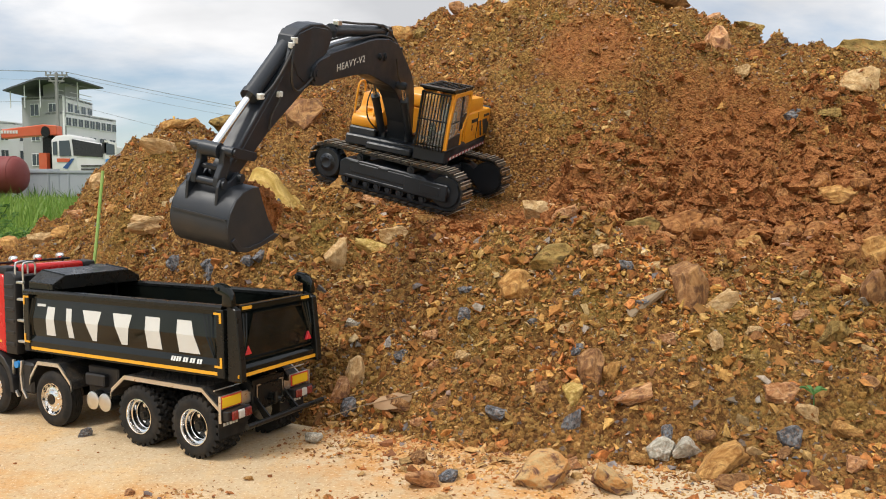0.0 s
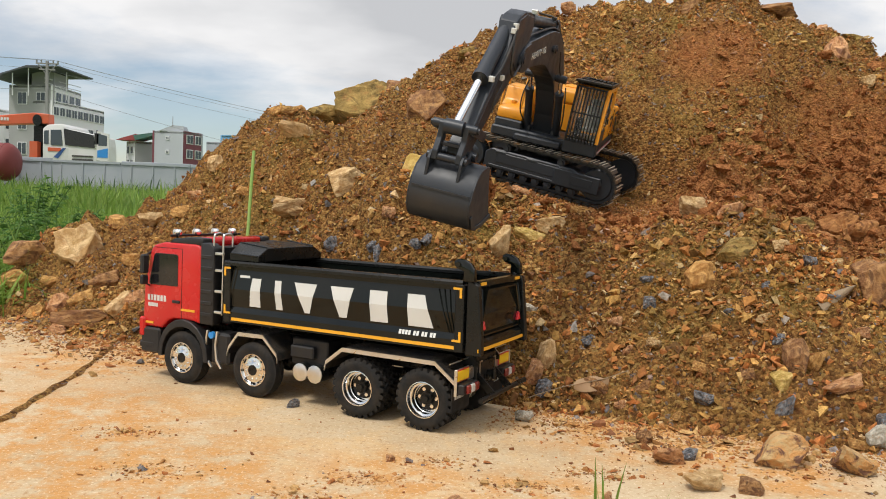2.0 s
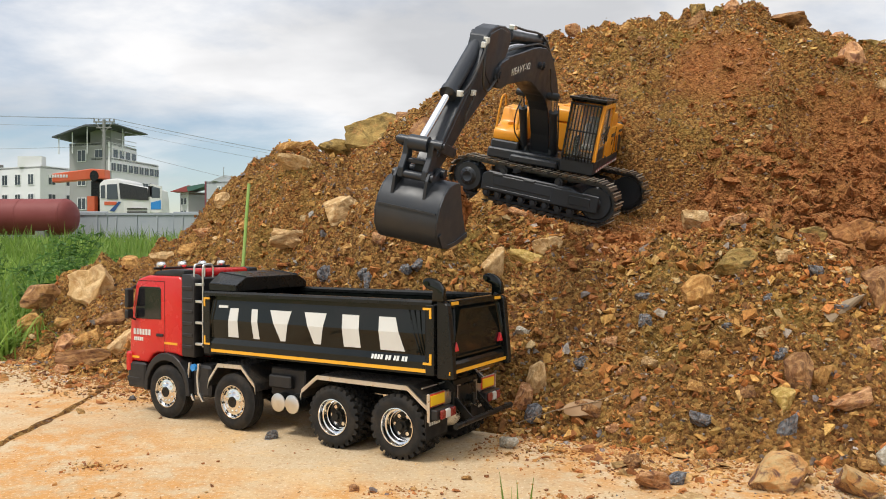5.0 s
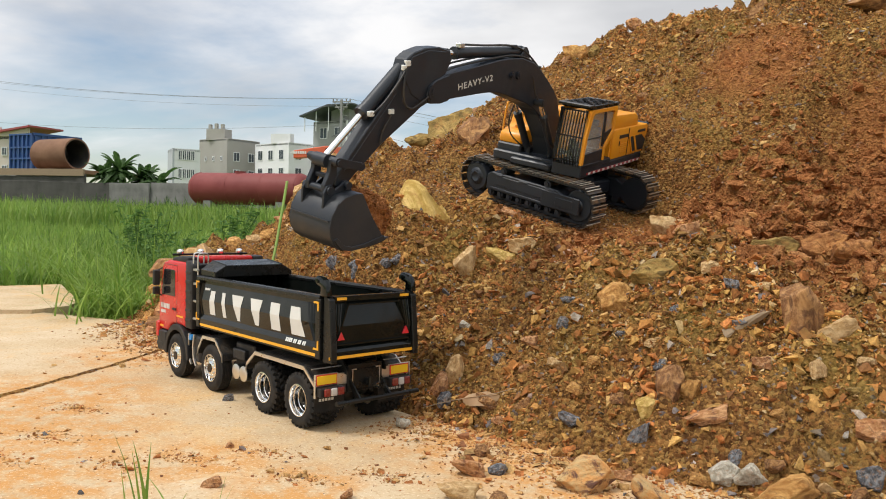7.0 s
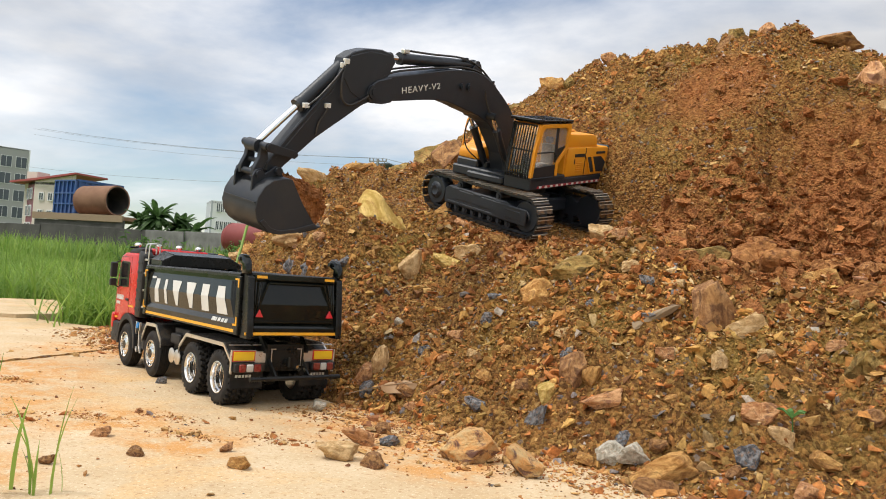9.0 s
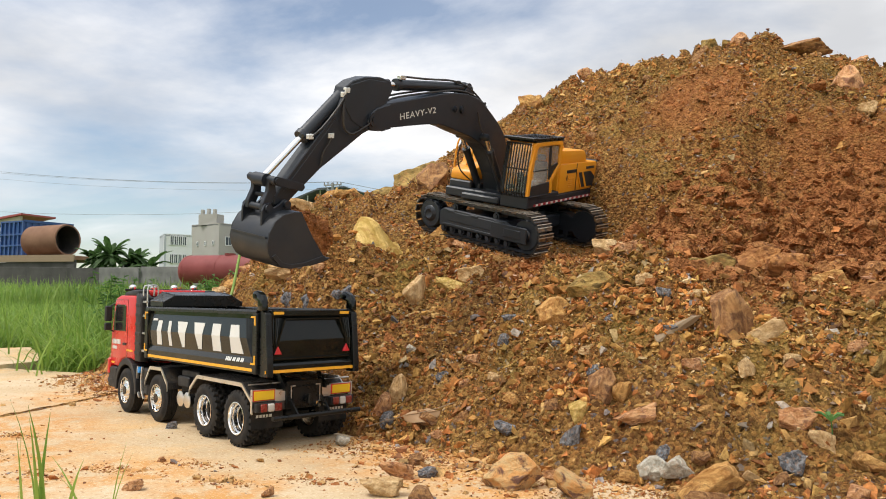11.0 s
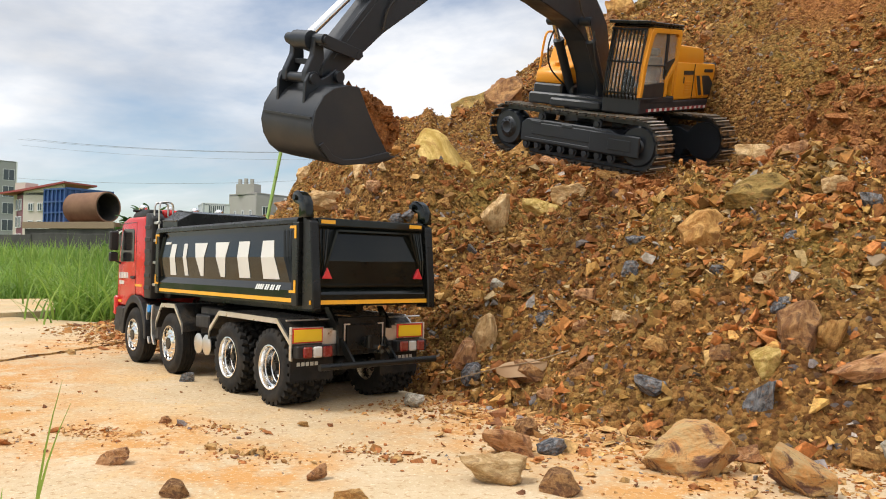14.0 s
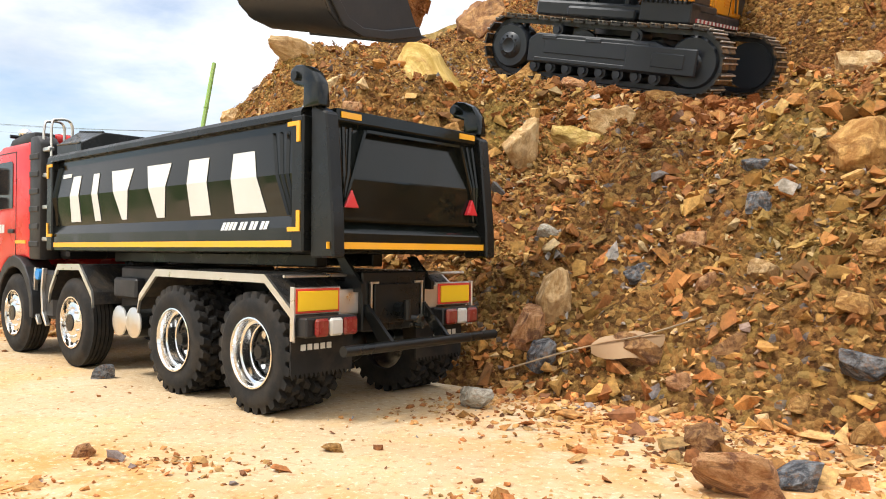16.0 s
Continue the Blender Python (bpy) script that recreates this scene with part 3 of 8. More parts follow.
# ---- machine paints ----
BLACK_GLOSS = paint("black_lacquer", (0.006, 0.008, 0.007), 0.09, dust=0.005, scale=40, spec=0.36, bump=0)
BLACK_SATIN = paint("black_satin", (0.007, 0.008, 0.008), 0.28, dust=0.008, scale=60, spec=0.32)
BLACK_PLASTIC = paint("black_plastic", (0.011, 0.011, 0.012), 0.5, dust=0.012, scale=70)
RUBBER = paint("tyre_rubber", (0.012, 0.012, 0.012), 0.75, dust=0.035, scale=90, spec=0.3)
RED = paint("red_paint", (0.56, 0.012, 0.014), 0.22, dust=0.05, scale=40, bump=0)
CHROME = paint("polished_steel", (0.86, 0.86, 0.85), 0.12, 1.0, dust=0.05, scale=80, bump=0)
ALU = paint("brushed_aluminium", (0.74, 0.73, 0.70), 0.33, 1.0, dust=0.10, scale=120)
TREAD = paint("tread_plate", (0.05, 0.05, 0.052), 0.38, 0.6, dust=0.16, scale=120)
AMBER = paint("yellow_reflective_tape", (0.86, 0.42, 0.02), 0.4, dust=0.08, scale=90, bump=0)
BOARD_YELLOW = paint("yellow_board", (0.92, 0.58, 0.015), 0.4, dust=0.04, scale=90, bump=0)
BOARD_RED = paint("red_border", (0.68, 0.05, 0.03), 0.4, dust=0.05, scale=90, bump=0)
WHITE = paint("white_lettering", (0.66, 0.67, 0.64), 0.4, dust=0.03, scale=70, bump=0)
LAMP_RED = paint("red_lens", (0.20, 0.012, 0.012), 0.2, dust=0.14, scale=90, bump=0)
LAMP_WHITE = paint("white_lens", (0.56, 0.54, 0.50), 0.2, dust=0.15, scale=90, bump=0)
DARK_GLASS = paint("dark_glass", (0.012, 0.012, 0.014), 0.05, dust=0.03, scale=30, bump=0)
BLUE = paint("blue_cap", (0.02, 0.24, 0.62), 0.4, dust=0.05, scale=80, bump=0)


def text_part(name, words, size, material, parent, m, depth=0.0004, label="", bold=0.0, spacing=1.0):
    cu = bpy.data.curves.new(name, "FONT")
    cu.body, cu.size, cu.extrude, cu.offset, cu.space_character = words, size, depth, bold, spacing
    tmp = bpy.data.objects.new(name, cu)
    scene.collection.objects.link(tmp)
    bpy.context.view_layer.update()
    me = bpy.data.meshes.new_from_object(tmp.evaluated_get(bpy.context.evaluated_depsgraph_get()))
    bpy.data.objects.remove(tmp)
    me.materials.clear()
    me.materials.append(material)
    ob = new(name, me)
    ob.parent, ob.matrix_basis = parent, m
    if label:
        ob["label"] = label
    return ob


# ---- tipper truck, x ahead, y to its left ----
truck = thing("dump_truck", TRUCK_AT, "red and black eight-wheeled model tipper truck, empty, on dusty concrete", "dump truck")
RW = 0.0418


def tyre_mesh(width, lugs):
    """A tyre round y, outer face at y = 0, running inwards."""
    w = width
    prof = [(-0.001, 0.0238), (0.0, 0.029), (0.0006, 0.034), (-0.0015, 0.0375)]
    if lugs:
        prof += [(-0.003, 0.0392), (-w + 0.003, 0.0392)]
    else:
        prof += [(-0.0035, 0.0402)]
        ribs = 5
        for i in range(ribs):
            a = -0.0035 - (w - 0.007) * i / ribs
            b = -0.0035 - (w - 0.007) * (i + 1) / ribs
            prof += [(a, RW - 0.0003), (b + 0.0011, RW - 0.0003), (b + 0.0009, 0.0398), (b + 0.0001, 0.0398)]
    prof += [(-w + 0.0015, 0.0375), (-w, 0.034), (-w + 0.001, 0.0238)]
    if not lugs:
        return lathe(prof, 48, closed=True)
    # tread blocks raised out of one closed skin: three staggered, skewed rows
    n, seg = 25, 200
    prof = [(-0.001, 0.0238, 0), (0.0, 0.029, 0), (0.0006, 0.034, 0), (-0.0008, 0.0372, 0)]
    cuts = [0.0012, 0.0016, 0.0045, 0.0080, 0.0084, 0.0096, 0.0100, 0.0128, 0.0158, 0.0162, 0.0174, 0.0178, w - 0.0045, w - 0.0016, w - 0.0012]
    prof += [(-c, 0.0378, 1) for c in cuts] + [(-w + 0.0008, 0.0372, 0), (-w, 0.034, 0), (-w + 0.001, 0.0238, 0)]
    rows = [(-0.0014, -0.0082, 0.0, 0.35), (-0.0098, -0.0160, 0.5, -0.3), (-0.0176, -w + 0.0014, 0.0, 0.35)]
    bm = bmesh.new()
    rings = []
    for a, r, tread in prof:
        ring = []
        for k in range(seg):
            rad = r
            if tread:
                for y0, y1, off, skew in rows:
                    if y1 <= a <= y0:
                        c = (k / seg * n - off - skew * ((y0 - a) / (y0 - y1) - 0.5)) % 1.0
                        if abs(c - 0.5) < 0.33:
                            rad = RW + 0.0003
            t = 2 * math.pi * k / seg
            ring.append(bm.verts.new((rad * math.cos(t), a, rad * math.sin(t))))
        rings.append(ring)
    for ra, rb in zip(rings, rings[1:] + rings[:1]):
        for k in range(seg):
            bm.faces.new((ra[k], ra[(k + 1) % seg], rb[(k + 1) % seg], rb[k]))
    return bm


def front_wheel():
    bm = lathe([(-0.022, 0.0245), (-0.002, 0.0245), (0.0003, 0.0243), (0.0003, 0.0233), (-0.004, 0.0228), (-0.0055, 0.0212), (-0.002, 0.019), (-0.001, 0.0125), (0.0005, 0.0105), (0.0005, 0.0)], 40)
    w = part("wheel", bm, CHROME, truck, "polished steel front wheel", True)
    t = part("tyre", tyre_mesh(0.027, False), RUBBER, w, "", True)
    hub = bmesh.new()
    add_rod(hub, (0, -0.004, 0), (0, 0.0016, 0), 0.0092, 0.0078, 20)
    h = part("hub", hub, BLACK_SATIN, w)
    n = part("wheel_nut", rods(((0, -0.003, 0), (0, 0.0012, 0), 0.0011), seg=6), ALU, w, m=pose(0.0142, -0.0005, 0))
    for k in range(1, 10):
        a = 2 * math.pi * k / 10
        again("wheel_nut", n, w, pose(0.0142 * math.cos(a), -0.0005, 0.0142 * math.sin(a)))
    sl = part("vent_hole", rods(((0, -0.004, 0), (0, -0.0022, 0), 0.0016), seg=8), BLACK_SATIN, w, m=pose(0.0202, 0.0005, 0))
    for k in range(1, 10):
        a = 2 * math.pi * k / 10
        again("vent_hole", sl, w, pose(0.0202 * math.cos(a), 0.0005, 0.0202 * math.sin(a)))
    return w


def rear_wheel():
    bm = lathe([(-0.05, 0.0245), (-0.003, 0.0246), (0.0004, 0.0246), (0.0006, 0.0236), (-0.001, 0.0228), (-0.0065, 0.0222), (-0.0072, 0.0204), (-0.0135, 0.0196), (-0.0142, 0.0188), (-0.0195, 0.0182), (-0.0195, 0.0)], 44)
    w = part("wheel", bm, CHROME, truck, "polished deep-dish twin rear wheel", True)
    part("tyre", tyre_mesh(0.0255, True), RUBBER, w, "knobbly black rubber tyre", True)
    t2 = part("tyre", tyre_mesh(0.0255, True), RUBBER, w, "knobbly black rubber tyre", True, m=pose(0, -0.0275, 0, 0, 7, 0))
    hub = bmesh.new()
    # the wide dark disc stands in for the dark reflection in the dish
    add_rod(hub, (0, -0.021, 0), (0, -0.0165, 0), 0.0178, 0.0168, 28)
    add_rod(hub, (0, -0.018, 0), (0, -0.010, 0), 0.0098, 0.0085, 20)
    add_rod(hub, (0, -0.011, 0), (0, -0.006, 0), 0.0052, 0.0046, 14)
    for k in range(8):
        a = 2 * math.pi * k / 8
        add_rod(hub, (0.0078 * math.cos(a), -0.011, 0.0078 * math.sin(a)), (0.0078 * math.cos(a), -0.0088, 0.0078 * math.sin(a)), 0.0011, seg=6)
    part("hub", hub, BLACK_SATIN, w)
    sl = part("vent_ring", rods(((0, -0.0175, 0), (0, -0.0158, 0), 0.0026), seg=12), CHROME, w, m=pose(0.0125, 0.0, 0))
    for k in range(1, 6):
        a = 2 * math.pi * k / 6
        again("vent_ring", sl, w, pose(0.0125 * math.cos(a), 0.0, 0.0125 * math.sin(a)))
    return w


def place_wheels(make, xs, steer=0.0):
    w = make()
    first = True
    for x in xs:
        for side in (1, -1):
            m = pose(x, 0.092 * side, RW, 0, 23 * x * 100 % 60, 0 if side > 0 else 180)
            if first:
                w.matrix_basis, first = m, False
            else:
                copy_thing(w, m)


place_wheels(front_wheel, (0.4365, 0.291))
place_wheels(rear_wheel, (0.0, 0.1042))
for x in (0.0, 0.1042, 0.291, 0.4365):
    bm = rods(((x, -0.04, RW), (x, 0.04, RW), 0.007))
    bmesh.ops.create_uvsphere(bm, u_segments=12, v_segments=8, radius=0.016, matrix=Matrix.Translation((x, 0, RW)))
    part("axle", bm, BLACK_SATIN, truck, "", True)
for s in (1, -1):
    part("chassis_rail", boxes(((-0.05, s * 0.03 - 0.004, 0.068), (0.5, s * 0.03 + 0.004, 0.092)), bevel=0.001), BLACK_SATIN, truck)
part("crossmember", boxes(((-0.052, -0.034, 0.056), (-0.044, 0.034, 0.098)), bevel=0.001), BLACK_SATIN, truck)
for x in (0.15, 0.24):
    part("crossmember", boxes(((x, -0.027, 0.07), (x + 0.01, 0.027, 0.09))), BLACK_SATIN, truck)
part("underfloor_box", boxes(((0.17, -0.06, 0.056), (0.235, 0.07, 0.096)), ((0.19, 0.066, 0.068), (0.232, 0.079, 0.086)), bevel=0.002), BLACK_PLASTIC, truck)
part("tow_hitch", rods(((-0.062, 0, 0.07), (-0.05, 0, 0.07), 0.006), ((-0.064, 0, 0.064), (-0.064, 0, 0.078), 0.003)), BLACK_SATIN, truck)

# open tipper body
TX0, TX1, TZ0, TZ1 = -0.052, 0.357, 0.108, 0.2008
tipper = part("tipper_floor", boxes(((TX0, -0.078, 0.1065), (TX1, 0.078, 0.115)), ((0.0, -0.036, 0.0965), (0.32, -0.024, 0.1066)), ((0.0, 0.024, 0.0965), (0.32, 0.036, 0.1066)), bevel=0.001), BLACK_SATIN, truck, "dusty black tipper floor", m=pose(-0.004, 0, 0.0035, 0, 0.35, 0))
part("headboard", boxes(((TX1 - 0.006, -0.082, 0.1152), (TX1, 0.082, 0.2005)), ((TX1, -0.07, 0.12), (TX1 + 0.004, -0.06, 0.2)), ((TX1, 0.06, 0.12), (TX1 + 0.004, 0.07, 0.2)), bevel=0.001), BLACK_GLOSS, tipper)
SIDE = [(0.1955, 0.0845), (0.188, 0.0845), (0.159, 0.0892), (0.1315, 0.0855), (0.1235, 0.0896), (0.108, 0.0896)]


def side_y(z):
    zs, ys = [p[0] for p in SIDE][::-1], [p[1] for p in SIDE][::-1]
    return float(np.interp(z, zs, ys))


def tipper_side(s):
    bm = bmesh.new()
    outer = [(y, z) for z, y in SIDE]
    inner = [(0.0775, 0.108), (0.0775, 0.1955)]
    add_plate(bm, [(s * y, z) for y, z in outer + inner], TX0 + 0.012, TX1 - 0.008, "x")
    p = part("side_panel", bm, BLACK_GLOSS, tipper, "glossy black tipper side with a shallow crease")
    bm = bmesh.new()
    add_plate(bm, [(s * 0.0765, 0.1945), (s * 0.0905, 0.1945), (s * 0.0905, 0.1985), (s * 0.0885, 0.2012), (s * 0.079, 0.2012), (s * 0.0765, 0.1985)], TX0 + 0.004, TX1 - 0.001, "x")
    part("top_rail", bm, BLACK_SATIN, p)
    for x0, x1 in ((TX0 + 0.001, TX0 + 0.0135), (TX1 - 0.0135, TX1 - 0.0005)):
        lo, hi = (0.0768, 0.0912) if s > 0 else (-0.0912, -0.0768)
        part("corner_post", boxes(((x0, lo, 0.1075), (x1, hi, 0.196)), bevel=0.0012), BLACK_SATIN, p)
    # leaning ribs at both ends
    for xa, xb in ((0.334, 0.342), (0.340, 0.346), (-0.012, -0.030), (-0.020, -0.0335), (-0.028, -0.037)):
        bm = bmesh.new()
        for z0, z1 in ((0.188, 0.159), (0.159, 0.132)):
            xs = [np.interp(z, (0.132, 0.188), (xb, xa)) for z in (z0, z1)]
            c = [(xs[0], side_y(z0), z0), (xs[1], side_y(z1), z1)]
            vs = []
            for x, y, z in c:
                vs += [bm.verts.new((x - 0.0016, s * (y - 0.0006), z)), bm.verts.new((x, s * (y + 0.0018), z)), bm.verts.new((x + 0.0016, s * (y - 0.0006), z))]
            for a, b in ((0, 1), (1, 2), (2, 0)):
                bm.faces.new((vs[a], vs[b], vs[b + 3], vs[a + 3]))
        part("rib", bm, BLACK_GLOSS, p)
    yy = s * 0.0896
    part("reflective_strip", boxes(((TX0 + 0.006, yy - 0.0007, 0.1108), (TX1 - 0.016, yy + 0.0007, 0.1152))), AMBER, p, "yellow reflective strip")
    for x, dx in ((TX1 - 0.0025, -1), (TX0 + 0.0035, 1)):
        for z, dz in ((0.192, -1), (0.121, 1)):
            a, b = sorted((x, x + dx * 0.0125))
            c, d = sorted((z, z + dz * 0.0028))
            e, f = sorted((x, x + dx * 0.0032))
            g, h = sorted((z + dz * 0.0028, z + dz * 0.0135))
            ya = s * 0.0916
            part("corner_mark", boxes(((a, ya - 0.0006, c), (b, ya + 0.0006, d)), ((e, ya - 0.0006, g), (f, ya + 0.0006, h))), AMBER, p, "yellow reflective corner mark")
    return p


def clip(poly, z, keep_above):
    out = []
    for (x0, z0), (x1, z1) in zip(poly, poly[1:] + poly[:1]):
        a, b = (z0 >= z, z1 >= z) if keep_above else (z0 <= z, z1 <= z)
        if a:
            out.append((x0, z0))
        if a != b:
            t = (z - z0) / (z1 - z0)
            out.append((x0 + t * (x1 - x0), z))
    return out


def livery_shape(poly, p, s, material, label):
    """A flat decal that follows the crease of the side."""
    bm = bmesh.new()
    for keep in (True, False):
        c = clip(poly, 0.159, keep)
        if len(c) > 2:
            vs = [bm.verts.new((x, s * (side_y(z) + 0.0006), z)) for x, z in c]
            f = bm.faces.new(vs)
            r = bmesh.ops.extrude_face_region(bm, geom=[f])
            bmesh.ops.translate(bm, verts=[v for v in r["geom"] if isinstance(v, bmesh.types.BMVert)], vec=(0, -s * 0.0003, 0))
    return part("livery_shape", bm, material, p, label)


def livery(p, s):
    b, t = 0.1345, 0.1775
    shapes = [
        [(0.286, t), (0.303, t), (0.308, b), (0.287, b)],
        [(0.257, b), (0.260, t), (0.248, t), (0.245, b)],
        [(0.205, b), (0.224, t), (0.184, t), (0.196, b)],
        [(0.144, b), (0.160, t), (0.121, t), (0.132, b)],
        [(0.092, b), (0.094, t), (0.066, t), (0.064, b)],
        [(0.032, b), (0.034, t), (0.008, t), (-0.006, b)],
    ]
    for poly in shapes:
        livery_shape(poly, p, s, WHITE, "large white painted livery shape")
    livery_shape([(0.3275, 0.1808), (0.3275, 0.1768), (0.308, 0.1772), (0.308, 0.1808)], p, s, WHITE, "small white badge shape")
    x = 0.045
    for i, n in enumerate((4, 2, 2, 2)):
        for k in range(n):
            livery_shape([(x, 0.1286), (x, 0.1228), (x - 0.0036, 0.1228), (x - 0.0036, 0.1286)], p, s, WHITE, "small white bar")
            x -= 0.0048
        x -= 0.003


left = tipper_side(1)
livery(left, 1)
right = tipper_side(-1)
livery(right, -1)

# cab shield over the headboard
shield = bmesh.new()
cross = [(-0.083, 0.2015), (-0.083, 0.2125), (-0.060, 0.2285), (0.060, 0.2285), (0.083, 0.2125), (0.083, 0.2015)]
add_plate(shield, cross, 0.296, 0.352, "x", 0.0008)
for v in shield.verts:
    if v.co.z > 0.205:
        v.co.z -= (0.352 - v.co.x) / 0.09 * (0.010 if v.co.z > 0.218 else 0.004)
part("cab_shield", shield, BLACK_SATIN, tipper, "black shield over the headboard")
for s in (1, -1):
    part("shield_edge", rods(((0.298, s * 0.083, 0.2103), (0.350, s * 0.083, 0.2124), 0.0012), ((0.298, s * 0.060, 0.2226), (0.350, s * 0.060, 0.2283), 0.0012), seg=8), BLACK_GLOSS, tipper)

# tailgate with its arms
gate = bmesh.new()
add_plate(gate, [(TX0 - 0.004, 0.1085), (TX0 - 0.020, 0.1085), (TX0 - 0.020, 0.1205), (TX0 - 0.0135, 0.127), (TX0 - 0.0155, 0.156), (TX0 - 0.010, 0.189), (TX0 - 0.0135, 0.1925), (TX0 - 0.0135, 0.2005), (TX0 - 0.004, 0.2005)], -0.0745, 0.0745, "y", 0.0006)
tailgate = part("tailgate", gate, BLACK_GLOSS, tipper, "glossy black closed tailgate")
for s in (1, -1):
    bm = bmesh.new()
    a, b = sorted((s * 0.0755, s * 0.0865))
    add_plate(bm, [(TX0 - 0.001, 0.104), (TX0 - 0.024, 0.104), (TX0 - 0.0235, 0.125), (TX0 - 0.0165, 0.196), (TX0 - 0.001, 0.2035)], a, b, "y", 0.0012)
    part("gate_post", bm, BLACK_SATIN, tailgate)
    bm = bmesh.new()
    horn = [(TX0 + 0.004, 0.2), (TX0 + 0.0035, 0.2135), (TX0 + 0.0135, 0.2165), (TX0 + 0.018, 0.2215), (TX0 + 0.017, 0.227), (TX0 + 0.0115, 0.2295), (TX0 + 0.003, 0.228), (TX0 - 0.005, 0.2235), (TX0 - 0.0105, 0.2155), (TX0 - 0.0125, 0.2)]
    c, d = sorted((s * 0.079, s * 0.0895))
    add_plate(bm, horn, c, d, "y", 0.0015, 2)
    add_rod(bm, (TX0 + 0.011, s * 0.0745, 0.222), (TX0 + 0.011, s * 0.0915, 0.222), 0.0032, seg=12)
    part("hinge_arm", bm, BLACK_GLOSS, tailgate, "", True)
    for k in range(3):
        bm = bmesh.new()
        y0, y1 = s * (0.0725 - 0.0065 * k), s * (0.0735 - 0.001 * k)
        add_tube(bm, [(TX0 - 0.0105, y0, 0.189), (TX0 - 0.0155, (y0 + y1) / 2, 0.158), (TX0 - 0.0135, y1, 0.128)], 0.0015, 6)
        part("rib", bm, BLACK_GLOSS, tailgate)
    tri = bmesh.new()
    add_plate(tri, [(s * 0.0645 - 0.0066, 0.1365), (s * 0.0645 + 0.0066, 0.1365), (s * 0.0645, 0.1485)], TX0 - 0.0182, TX0 - 0.0145, "x", 0.0005)
    part("triangle_reflector", tri, paint("red_reflector", (0.62, 0.03, 0.04), 0.25, dust=0.05, bump=0), tailgate, "red triangular reflector")
    a, b = sorted((s * 0.071, s * 0.053))
    part("corner_mark", boxes(((TX0 - 0.0146, a, 0.1945), (TX0 - 0.0132, b, 0.1985))), AMBER, tailgate, "yellow reflective mark")
bm = bmesh.new()
for s in (1, -1):
    add_plate(bm, [(s * 0.0505, 0.1865), (s * 0.0525, 0.1885), (s * 0.0735, 0.1305), (s * 0.0715, 0.1305)], TX0 - 0.0168, TX0 - 0.010, "x")
add_box(bm, (TX0 - 0.0165, -0.05, 0.1868), (TX0 - 0.0095, 0.05, 0.1888))
add_box(bm, (TX0 - 0.0178, -0.073, 0.1285), (TX0 - 0.011, 0.073, 0.1305))
part("panel_frame", bm, BLACK_GLOSS, tailgate)
part("reflective_strip", boxes(((TX0 - 0.0207, -0.0885, 0.1098), (TX0 - 0.0198, 0.0885, 0.1142))), AMBER, tailgate, "yellow reflective strip")

